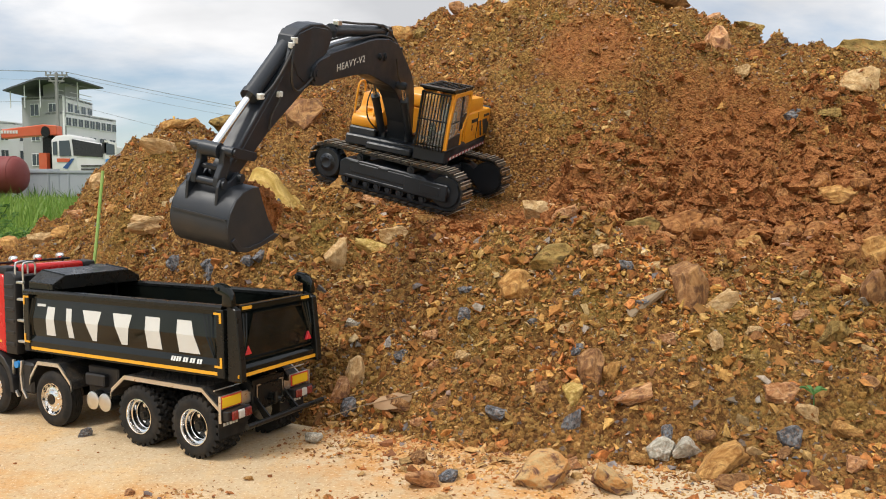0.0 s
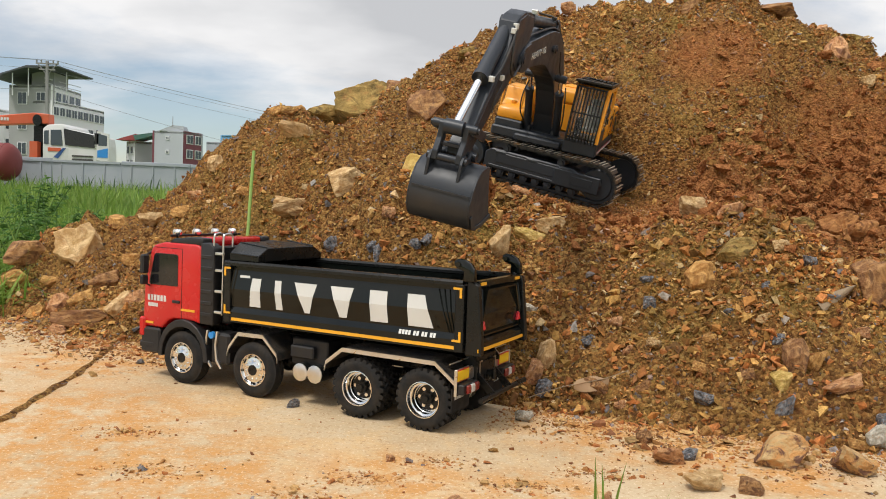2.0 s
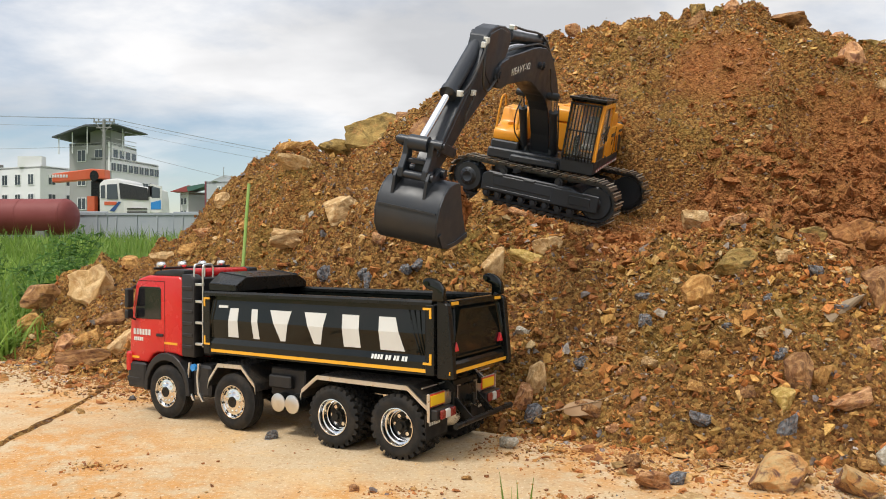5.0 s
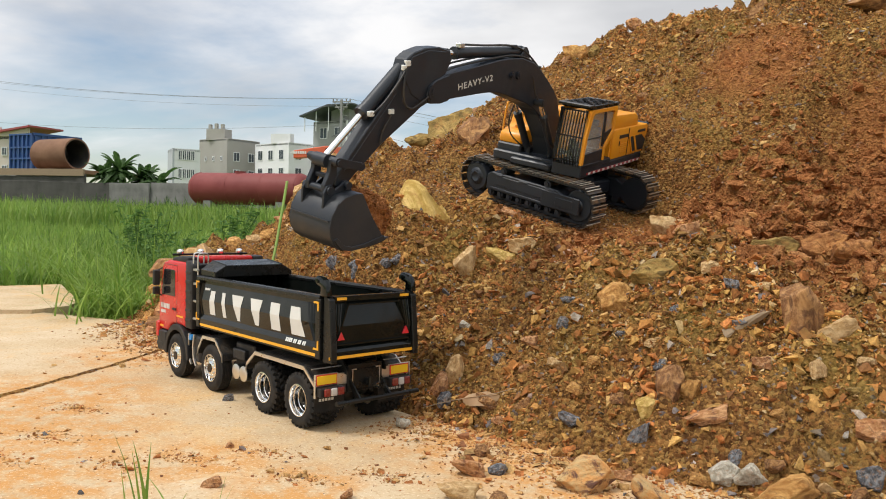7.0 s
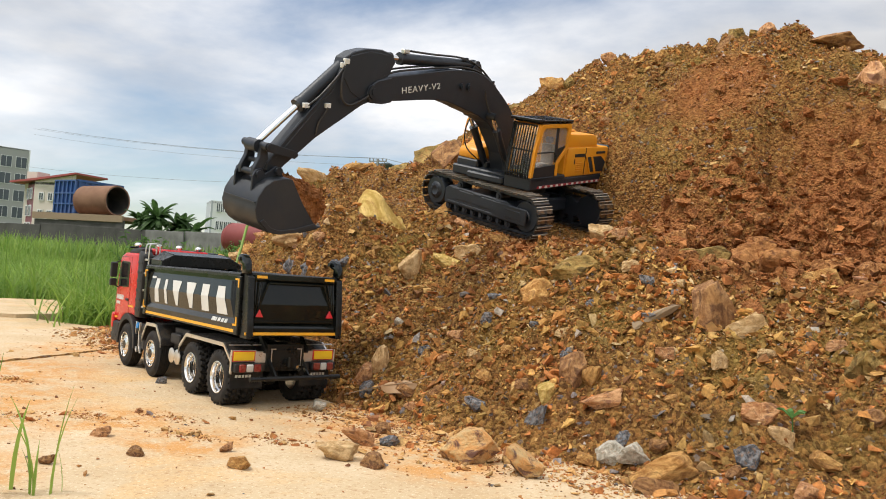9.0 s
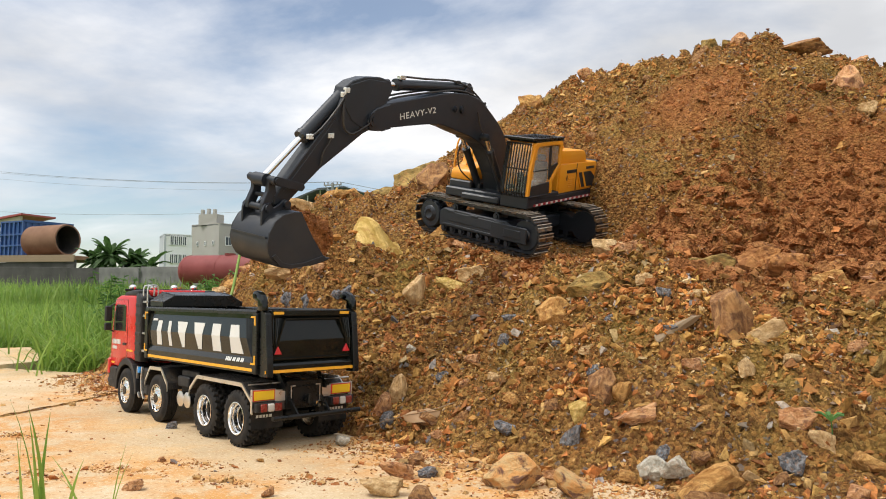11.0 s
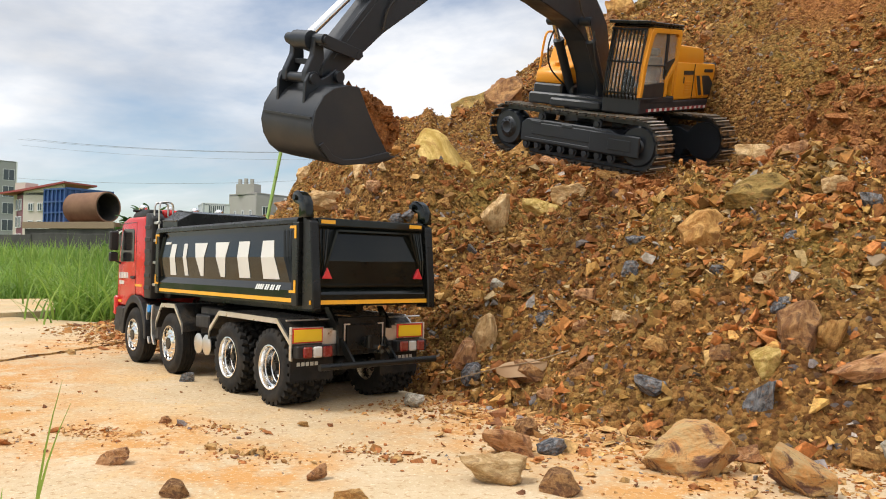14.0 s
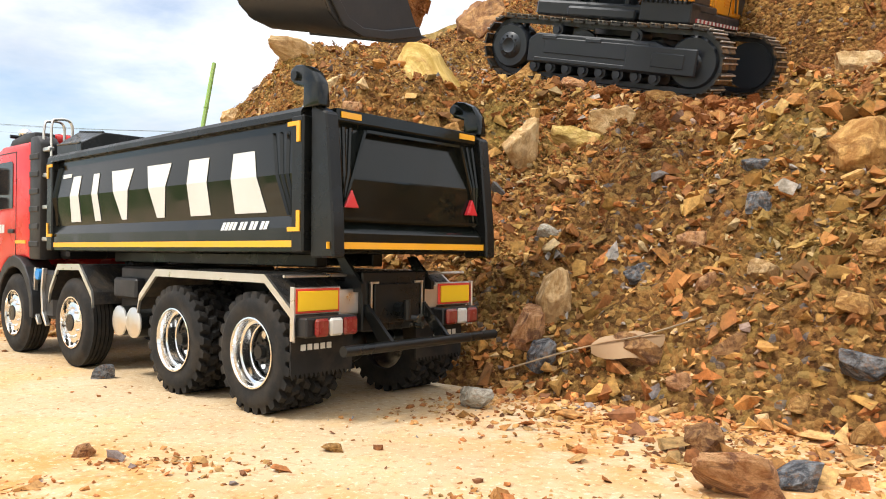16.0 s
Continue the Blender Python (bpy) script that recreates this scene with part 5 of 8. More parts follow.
# engine cover behind the cab
bm = bmesh.new()
add_plate(bm, [(-0.195, 0.0665), (-0.195, 0.129), (-0.035, 0.131), (-0.035, 0.0665)], 0.02, HL - 0.001, "y", 0.004, 2)
side = part("engine_cover", bm, YELLOW, digger, "yellow engine side cover", True)
part("engine_hood", plate([(-0.16, 0.128), (-0.153, 0.152), (-0.142, 0.157), (-0.05, 0.16), (-0.036, 0.155), (-0.033, 0.128)], -0.06, 0.088, "y", 0.005, 2), YELLOW, digger, "yellow engine hood", True)
part("engine_body", boxes(((-0.195, -0.118, 0.0665), (-0.035, 0.021, 0.128)), bevel=0.004), YELLOW, digger, "yellow machinery housing", True)
part("side_vent", plate([(-0.185, 0.0735), (-0.185, 0.094), (-0.165, 0.108), (-0.108, 0.108), (-0.128, 0.0735)], HL - 0.0015, HL + 0.0006, "y"), DARK, side, "dark slanted vent")
part("vent_divider", plate([(-0.150, 0.072), (-0.143, 0.072), (-0.1235, 0.109), (-0.1305, 0.109)], HL - 0.001, HL + 0.0016, "y"), YELLOW, side)
part("vent_frame", plate([(-0.128, 0.0715), (-0.1245, 0.0715), (-0.1045, 0.1095), (-0.1085, 0.1095)], HL - 0.001, HL + 0.0014, "y"), YELLOW, side)
for k in range(5):
    z = 0.078 + 0.0045 * k
    part("louvre", boxes(((-0.098, HL - 0.001, z), (-0.07, HL + 0.0006, z + 0.002)), bevel=0.0003), YELLOW, side)
part("badge", boxes(((-0.1, HL - 0.001, 0.1095), (-0.063, HL + 0.0005, 0.1165))), DARK, side, "small dark badge")
part("grab_slot", boxes(((-0.18, HL - 0.001, 0.114), (-0.145, HL + 0.0006, 0.1195)), bevel=0.0005), DARK, side)
part("door_gap", boxes(((-0.1035, HL - 0.001, 0.068), (-0.1028, HL + 0.0003, 0.129))), DARK, side)
part("handle", rods(((-0.058, HL + 0.003, 0.095), (-0.058, HL + 0.003, 0.106), 0.0011), seg=8), DARK, side)
bm = bmesh.new()
add_plate(bm, [(-0.196, 0.044), (-0.232, 0.046), (-0.247, 0.062), (-0.249, 0.118), (-0.236, 0.131), (-0.196, 0.131)], HR + 0.004, HL - 0.001, "y", 0.006, 3)
cw = part("counterweight", bm, DARK, digger, "charcoal counterweight", True)
for k in range(5):
    x = -0.203 - 0.0062 * k
    part("model_bar", boxes(((x - 0.0042, HL - 0.0015, 0.071), (x, HL + 0.0005, 0.0785))), ALU, cw, "small grey bar")
part("hood_cap", boxes(((-0.12, -0.02, 0.158), (-0.07, 0.05, 0.163)), bevel=0.002), YELLOW, digger)
LONGER = Matrix.Translation((-0.03, 0, 0)) @ Matrix.Diagonal((1.1, 1, 1, 1)) @ Matrix.Translation((0.03, 0, 0))
for o in digger.children:
    if o.name.split(".")[0] in ("engine_cover", "engine_hood", "engine_body", "hood_cap"):
        o.matrix_basis = LONGER
cw.matrix_basis = Matrix.Translation((-0.0165, 0, 0))
# tank boxes on the right of the boom
part("tool_box", boxes(((-0.035, HR + 0.002, 0.064), (0.07, -0.067, 0.082)), bevel=0.003), DARK, digger)
part("fuel_tank", plate([(-0.036, 0.082), (0.068, 0.082), (0.068, 0.1), (0.058, 0.109), (0.038, 0.112), (0.028, 0.118), (0.018, 0.147), (-0.036, 0.149)], HR + 0.003, -0.068, "y", 0.005, 2), YELLOW, digger, "yellow fuel tank with a stepped top", True)
part("filler_cap", rods(((0.035, -0.1, 0.11), (0.035, -0.1, 0.118), 0.006)), YELLOW, digger, "", True)
part("handrail", tube([(0.06, -0.122, 0.1), (0.055, -0.122, 0.14), (0.048, -0.122, 0.165), (0.036, -0.122, 0.171), (0.02, -0.122, 0.168), (0.016, -0.122, 0.148)], 0.0021, 8, 4), YELLOW, digger, "yellow handrail", True)
part("handrail", tube([(0.06, -0.078, 0.1), (0.055, -0.078, 0.14), (0.048, -0.078, 0.165), (0.036, -0.078, 0.171), (0.02, -0.078, 0.168), (0.016, -0.078, 0.148)], 0.0021, 8, 4), YELLOW, digger, "yellow handrail", True)

# cab
CL, CR = HL + 0.001, 0.030
cabin = part("cab_base", boxes(((-0.033, CR, 0.0625), (0.097, CL, 0.0735)), ((0.05, CR, 0.046), (0.0985, CL, 0.0725)), bevel=0.002), DARK, digger)
# the door frame is open below and slants back over the engine cover
door_line = [(0.1025, 0.0735), (0.0975, 0.128), (0.0855, 0.176), (0.079, 0.1825), (-0.026, 0.1835), (-0.0315, 0.178), (-0.028, 0.130), (0.004, 0.0985), (0.004, 0.0735),
             (0.0115, 0.0735), (0.0125, 0.1015), (-0.0185, 0.1335), (-0.0205, 0.171), (-0.0155, 0.1755), (0.068, 0.1745), (0.0745, 0.169), (0.0885, 0.126), (0.0945, 0.0735)]
p = part("door_frame", plate(door_line, CL - 0.005, CL + 0.002, "y", 0.0008), YELLOW, cabin, "yellow cab door frame")
part("door_lower", plate([(0.0115, 0.0735), (0.0945, 0.0735), (0.0925, 0.093), (0.013, 0.097)], CL - 0.004, CL - 0.0005, "y"), DARK, p)
part("door_pane", plate([(0.0128, 0.0972), (0.0922, 0.0932), (0.0885, 0.126), (0.0745, 0.169), (0.068, 0.1745), (-0.0155, 0.1755), (-0.0205, 0.171), (-0.0185, 0.1335), (0.0125, 0.1015)], CL - 0.003, CL - 0.002, "y"), CLEAR, p)
part("window_bar", plate([(0.0125, 0.1015), (0.0175, 0.104), (0.0205, 0.1745), (0.0125, 0.175), (0.010, 0.13), (-0.0185, 0.1365), (-0.0185, 0.1335), (0.0105, 0.1065)], CL - 0.0035, CL - 0.0008, "y"), BLACK_PLASTIC, p, "black door pillar")
part("sill_bar", rods(((0.0135, CL - 0.001, 0.124), (0.088, CL - 0.001, 0.124), 0.0012), seg=8), BLACK_PLASTIC, p)
part("door_handle", boxes(((0.014, CL + 0.0005, 0.108), (0.018, CL + 0.0032, 0.119)), bevel=0.0006), BLACK_PLASTIC, p)
right_line = [(-0.034, 0.0735), (0.096, 0.0735), (0.0945, 0.1), (0.0835, 0.176), (0.077, 0.1825), (-0.03, 0.1825), (-0.034, 0.178)]
right_hole = [(-0.022, 0.079), (0.087, 0.079), (0.0855, 0.1), (0.0755, 0.169), (0.071, 0.1725), (-0.018, 0.1725), (-0.022, 0.169)]
bm = bmesh.new()
rings = [[bm.verts.new((x, y, z)) for x, z in pts] for pts, y in ((right_line, CR), (right_line, CR + 0.005), (right_hole, CR + 0.005), (right_hole, CR))]
for a, b in ((0, 1), (1, 2), (2, 3), (3, 0)):
    for k in range(7):
        bm.faces.new((rings[a][k], rings[a][(k + 1) % 7], rings[b][(k + 1) % 7], rings[b][k]))
part("right_frame", bm, YELLOW, cabin)
part("right_pane", plate([(-0.022, 0.079), (0.087, 0.079), (0.0755, 0.1725), (-0.022, 0.1725)], CR + 0.002, CR + 0.003, "y"), CLEAR, cabin)
part("rear_wall", boxes(((-0.034, CR + 0.005, 0.0735), (-0.03, CL - 0.005, 0.182)), bevel=0.0006), YELLOW, cabin)
part("cab_roof", boxes(((-0.036, CR - 0.001, 0.183), (0.084, CL + 0.002, 0.1875)), bevel=0.002), BLACK_SATIN, cabin)
part("front_pane", plate([(0.0935, 0.0735), (0.0945, 0.0735), (0.0825, 0.1805), (0.0815, 0.1805)], CR + 0.005, CL - 0.005, "y"), CLEAR, cabin)
for y in (CL - 0.0022, CR + 0.0022):
    part("front_pillar", plate([(0.0935, 0.0735), (0.0985, 0.0735), (0.0875, 0.1815), (0.0825, 0.1815)], y - 0.0022, y + 0.0022, "y", 0.0006), YELLOW if y > 0.06 else DARK, cabin)
for k in range(10):
    y = CR + 0.004 + (CL - CR - 0.010) * k / 9
    part("guard_bar", tube([(0.0995, y, 0.070), (0.1035, y, 0.085), (0.0985, y, 0.13), (0.0905, y, 0.181)], 0.0014, 8, 4), BLACK_SATIN, cabin, "", True)
for z, x in ((0.079, 0.1025), (0.128, 0.0988), (0.179, 0.0912)):
    part("guard_rail", rods(((x, CR + 0.002, z), (x, CL - 0.004, z), 0.0016), seg=8), BLACK_SATIN, cabin)
roof = part("roof_guard", boxes(((0.080, CR - 0.003, 0.1875), (0.096, CL + 0.003, 0.1925)), ((-0.034, CR - 0.003, 0.1875), (-0.029, CL + 0.003, 0.1915)), ((-0.034, CR - 0.003, 0.1875), (0.084, CR + 0.001, 0.1915)), ((-0.034, CL - 0.001, 0.1875), (0.084, CL + 0.003, 0.1915)), bevel=0.0008), BLACK_SATIN, cabin, "black roof guard")
for k in range(7):
    y = CR + 0.006 + 0.0087 * k
    part("guard_slat", boxes(((-0.03, y, 0.1888), (0.082, y + 0.0022, 0.1912))), BLACK_SATIN, roof)
part("operator_seat", boxes(((0.0, 0.05, 0.085), (0.03, 0.08, 0.095)), ((-0.006, 0.05, 0.09), (0.004, 0.08, 0.138)), ((-0.006, 0.056, 0.139), (0.003, 0.074, 0.152)), bevel=0.003), SEAT, cabin, "grey operator seat", True)
part("console", boxes(((0.045, 0.042, 0.0735), (0.058, 0.052, 0.115)), ((0.02, 0.04, 0.0735), (0.045, 0.048, 0.104)), bevel=0.002), BLACK_PLASTIC, cabin)

# boom
boom_line = [(0.012, 0.056), (0.010, 0.09), (0.020, 0.15), (0.036, 0.186), (0.058, 0.208), (0.083, 0.227), (0.115, 0.249), (0.143, 0.264), (0.185, 0.2735), (0.235, 0.2745), (0.271, 0.272), (0.345, 0.263), (0.42, 0.2545), (0.449, 0.246), (0.464, 0.234),
             (0.467, 0.222), (0.46, 0.2105), (0.401, 0.2125), (0.33, 0.2155), (0.295, 0.216), (0.262, 0.214), (0.232, 0.207), (0.205, 0.199), (0.16, 0.187), (0.125, 0.172), (0.104, 0.157), (0.084, 0.133), (0.062, 0.105), (0.048, 0.07), (0.035, 0.05)]
bm = bmesh.new()
add_plate(bm, boom_line, BC - 0.0195, BC + 0.0195, "y", 0.0012)
boom = part("boom", bm, DARK, digger, "charcoal gooseneck boom")
text_part("lettering", "HEAVY-V2", 0.0185, WHITE, boom, Matrix(((-1, 0, 0, 0.388), (0, 0, 1, BC + 0.0197), (0, 1, 0, 0.2255), (0, 0, 0, 1))) @ Matrix.Rotation(radians(6.5), 4, "Z") @ Matrix.Diagonal((1.12, 0.86, 1, 1)), 0.0003, "white boom lettering", 0.0001, 1.16)
for x, z, r in ((0.2, 0.2425, 0.0075), (0.222, 0.2435, 0.006), (0.459, 0.2275, 0.012), (0.036, 0.066, 0.011)):
    part("pin", rods(((x, BC - 0.024, z), (x, BC + 0.024, z), r), ((x, BC - 0.0255, z), (x, BC + 0.0255, z), r * 0.5), seg=18), DARK, boom, "", True)
part("boom_nose", plate([(0.415, 0.2535), (0.45, 0.2465), (0.469, 0.2355), (0.473, 0.2225), (0.464, 0.2085), (0.435, 0.2065), (0.412, 0.2105)], BC - 0.0215, BC + 0.0215, "y", 0.0015), DARK, boom)
part("boom_foot", boxes(((0.0, BC - 0.03, 0.045), (0.06, BC - 0.0215, 0.08)), ((0.0, BC + 0.0215, 0.045), (0.06, BC + 0.03, 0.08)), bevel=0.002), DARK, digger)


def ram(name, p, q, r, split, parent, y, rod_r=None):
    """Hydraulic cylinder from p (base) to q (rod eye), in the boom's plane at y."""
    P, Q = Vector((p[0], y, p[1])), Vector((q[0], y, q[1]))
    d = (Q - P).normalized()
    mid = P + (Q - P) * split
    bm = rods((P, mid, r), seg=20)
    add_rod(bm, mid - d * 0.008, mid + d * 0.001, r * 1.14, seg=20)
    add_rod(bm, P - d * 0.001, P + d * 0.006, r * 1.1, seg=20)
    c = part(name, bm, DARK, parent, "charcoal hydraulic cylinder", True)
    part("rod", rods((mid, Q, rod_r or r * 0.55), seg=16), CHROME, c, "polished steel rod", True)
    for e in (P, Q):
        part("eye", rods((e + Vector((0, -r * 1.2, 0)), e + Vector((0, r * 1.2, 0)), r * 0.95), seg=16), DARK, c, "", True)
    return c


for y in (BC + 0.031, BC - 0.031):
    ram("boom_cylinder", (0.046, 0.066), (0.127, 0.187), 0.0078, 0.75, digger, y)
part("cylinder_pin", rods(((0.127, BC - 0.042, 0.187), (0.127, BC + 0.042, 0.187), 0.006), seg=16), DARK, boom, "", True)
ram("stick_cylinder", (0.168, 0.2845), (0.415, 0.2865), 0.0098, 0.86, digger, BC)
part("cylinder_bracket", plate([(0.148, 0.262), (0.158, 0.288), (0.173, 0.289), (0.19, 0.272)], BC - 0.013, BC + 0.013, "y", 0.001), DARK, boom)
part("hose_fitting", boxes(((0.366, BC + 0.002, 0.2955), (0.38, BC + 0.012, 0.3035)), bevel=0.001), ALU, digger, "bright hose fitting")
part("hose_fitting", boxes(((0.198, BC + 0.004, 0.291), (0.21, BC + 0.012, 0.298)), bevel=0.001), DARK, digger)

# stick
stick_line = [(0.405, 0.278), (0.412, 0.2925), (0.44, 0.299), (0.476, 0.2985), (0.505, 0.292), (0.523, 0.282), (0.53, 0.262), (0.541, 0.243), (0.60, 0.187), (0.645, 0.143), (0.672, 0.113), (0.674, 0.102), (0.666, 0.093), (0.652, 0.095), (0.64, 0.106), (0.576, 0.151), (0.515, 0.184), (0.48, 0.2035), (0.458, 0.211), (0.44, 0.223), (0.422, 0.252)]
bm = bmesh.new()
add_plate(bm, stick_line, BC - 0.0095, BC + 0.0165, "y", 0.0014)
stick = part("stick", bm, DARK, digger, "charcoal dipper stick")
part("stick_cheek", plate([(0.424, 0.291), (0.468, 0.295), (0.512, 0.285), (0.529, 0.255), (0.508, 0.226), (0.478, 0.210), (0.452, 0.217), (0.434, 0.245)], BC - 0.0108, BC + 0.0178, "y", 0.0008), DARK, stick)
part("weld_seam", rods(((0.545, BC + 0.0166, 0.229), (0.655, BC + 0.0166, 0.121), 0.0007), seg=6), DARK_WORN, stick)
ram("bucket_cylinder", (0.503, 0.2785), (0.685, 0.1395), 0.0108, 0.56, digger, BC, 0.0052)
part("hose_fitting", boxes(((0.514, BC + 0.0115, 0.271), (0.525, BC + 0.0185, 0.28)), ((0.523, BC + 0.0115, 0.2645), (0.531, BC + 0.0185, 0.273)), bevel=0.001), WHITE, digger, "pale hose fitting")
part("hose_fitting", boxes(((0.594, BC + 0.0105, 0.1985), (0.605, BC + 0.0185, 0.2065)), bevel=0.001), WHITE, digger, "pale hose fitting")
part("pipe_clip", boxes(((0.552, BC + 0.0165, 0.199), (0.563, BC + 0.0215, 0.207)), bevel=0.0008), WHITE, digger, "pale pipe clip")
for k, pts in enumerate((
        [(0.514, BC + 0.016, 0.268), (0.523, BC + 0.021, 0.240), (0.522, BC + 0.023, 0.215), (0.505, BC + 0.024, 0.205), (0.475, BC + 0.022, 0.214), (0.45, BC + 0.021, 0.226)],
        [(0.593, BC + 0.016, 0.199), (0.567, BC + 0.02, 0.218), (0.532, BC + 0.0195, 0.25), (0.516, BC + 0.018, 0.268)],
        [(0.365, BC + 0.008, 0.301), (0.30, BC + 0.008, 0.2985), (0.22, BC + 0.009, 0.297), (0.17, BC + 0.012, 0.285), (0.12, BC + 0.014, 0.255), (0.088, BC + 0.014, 0.228)],
        [(0.44, BC + 0.012, 0.248), (0.40, BC + 0.012, 0.263), (0.33, BC + 0.012, 0.271), (0.26, BC + 0.012, 0.277), (0.21, BC + 0.013, 0.279), (0.16, BC + 0.016, 0.271), (0.11, BC + 0.016, 0.247)],
        [(0.44, BC - 0.01, 0.249), (0.40, BC - 0.01, 0.264), (0.33, BC - 0.01, 0.273), (0.24, BC - 0.01, 0.279), (0.16, BC - 0.012, 0.273), (0.1, BC - 0.012, 0.24)],
        [(0.55, BC + 0.0215, 0.2), (0.555, BC + 0.021, 0.19), (0.566, BC + 0.0195, 0.175), (0.571, BC + 0.019, 0.155)],
        [(0.119, BC + 0.042, 0.172), (0.12, BC + 0.047, 0.14), (0.10, BC + 0.047, 0.105), (0.06, BC + 0.04, 0.082)],
        [(0.130, BC + 0.03, 0.19), (0.139, BC + 0.026, 0.205), (0.150, BC + 0.023, 0.238)],
        [(0.12, BC - 0.03, 0.18), (0.125, BC - 0.038, 0.145), (0.11, BC - 0.04, 0.11), (0.07, BC - 0.032, 0.08)])):
    part("hose", tube([(a + 0.009 * (a > 0.43), b, c) for a, b, c in pts], 0.0019 if k < 5 else 0.0014, 8, 5), HOSE, digger, "", True)
for x, z in ((0.12, 0.253), (0.075, 0.213)):
    part("hose_clamp", boxes(((x - 0.004, BC - 0.016, z - 0.002), (x + 0.004, BC + 0.02, z + 0.004)), bevel=0.001), DARK, boom)

# bucket linkage and bucket
for y in (BC - 0.026, BC + 0.026):
    part("guide_link", plate([(0.685, 0.146), (0.676, 0.146), (0.623, 0.131), (0.62, 0.124), (0.627, 0.119), (0.685, 0.134)], y - 0.0022, y + 0.0022, "y", 0.0006), DARK, digger)
for y in (BC - 0.017, BC + 0.017):
    part("bucket_link", plate([(0.687, 0.144), (0.675, 0.144), (0.673, 0.12), (0.684, 0.101), (0.688, 0.093), (0.700, 0.095), (0.699, 0.107), (0.689, 0.124)], y - 0.004, y + 0.004, "y", 0.001), DARK, digger)
part("link_brace", boxes(((0.678, BC - 0.014, 0.113), (0.687, BC + 0.014, 0.119)), bevel=0.001), DARK, digger)
part("link_pin", rods(((0.681, BC - 0.031, 0.1405), (0.681, BC + 0.031, 0.1405), 0.0062), ((0.681, BC - 0.034, 0.1405), (0.681, BC + 0.034, 0.1405), 0.004), seg=18), DARK, digger, "", True)
part("link_pin", rods(((0.693, BC - 0.028, 0.099), (0.693, BC + 0.028, 0.099), 0.0055), seg=18), DARK, digger, "", True)
part("guide_pin", rods(((0.627, BC - 0.0285, 0.1255), (0.627, BC + 0.0285, 0.1255), 0.0045), seg=16), DARK, digger, "", True)
part("stick_pin", rods(((0.657, BC - 0.03, 0.101), (0.657, BC + 0.03, 0.101), 0.0062), seg=18), DARK, digger, "", True)
shell = [(0.645, 0.091), (0.66, 0.093), (0.682, 0.091), (0.697, 0.083), (0.7085, 0.068), (0.7135, 0.050), (0.7105, 0.034), (0.702, 0.020), (0.689, 0.0105), (0.668, 0.0045), (0.635, 0.0035), (0.592, 0.0075)]
BL, BR = 0.018, -0.0665


def inset(line, d):
    out = []
    for i, (x, z) in enumerate(line):
        a, b = Vector(line[max(i - 1, 0)]), Vector(line[min(i + 1, len(line) - 1)])
        t = (b - a).normalized()
        out.append((x + t.y * d, z - t.x * d))
    return out


inner = inset(shell, 0.0028)
bm = bmesh.new()
rows = [[bm.verts.new((x, y, z)) for x, z in line] for line, y in ((shell, BR), (shell, BL), (inner, BL), (inner, BR))]
for a, b in ((0, 1), (1, 2), (2, 3), (3, 0)):
    for k in range(len(shell) - 1):
        bm.faces.new((rows[a][k], rows[b][k], rows[b][k + 1], rows[a][k + 1]))
for k in (0, len(shell) - 1):
    bm.faces.new([r[k] for r in rows])
bucket = part("bucket", bm, DARK_WORN, digger, "worn dark grey digging bucket", True)
for y0, y1 in ((BL, BL + 0.0022), (BR - 0.0022, BR)):
    cheek = shell + [(0.603, 0.022), (0.62, 0.046), (0.634, 0.07)]
    part("bucket_side", plate(cheek, y0, y1, "y", 0.0005), DARK_WORN, bucket)
    rim = [(0.706, 0.03), (0.69, 0.012), (0.668, 0.005), (0.635, 0.004), (0.592, 0.0078), (0.597, 0.015), (0.64, 0.0105), (0.668, 0.0115), (0.685, 0.018), (0.699, 0.033)]
    o = 0.0022 if y0 > 0 else -0.0022
    part("side_wear_plate", plate(rim, min(y0 + o, y1 + o), max(y0 + o, y1 + o), "y", 0.0005), DARK_WORN, bucket)
part("lip", plate([(0.58, 0.0075), (0.6, 0.0115), (0.626, 0.0105), (0.626, 0.0015), (0.594, 0.0035)], BR - 0.001, BL + 0.001, "y", 0.0006), DARK_WORN, bucket, "worn cutting edge")
for y in (BC - 0.0225, BC + 0.0225):
    part("bucket_ear", plate([(0.645, 0.089), (0.65, 0.103), (0.658, 0.109), (0.667, 0.104), (0.68, 0.0975), (0.688, 0.1065), (0.697, 0.1055), (0.703, 0.096), (0.705, 0.07), (0.699, 0.072), (0.68, 0.089)], y - 0.002, y + 0.002, "y", 0.0005), DARK, bucket)
part("seam_bar", boxes(((0.7115, BR + 0.002, 0.058), (0.7135, BL - 0.002, 0.0605))), DARK_WORN, bucket)

for o in digger.children_recursive:
    if o.name.split(".")[0].endswith("_pane"):
        o.visible_shadow = False

# ---- rocks ----


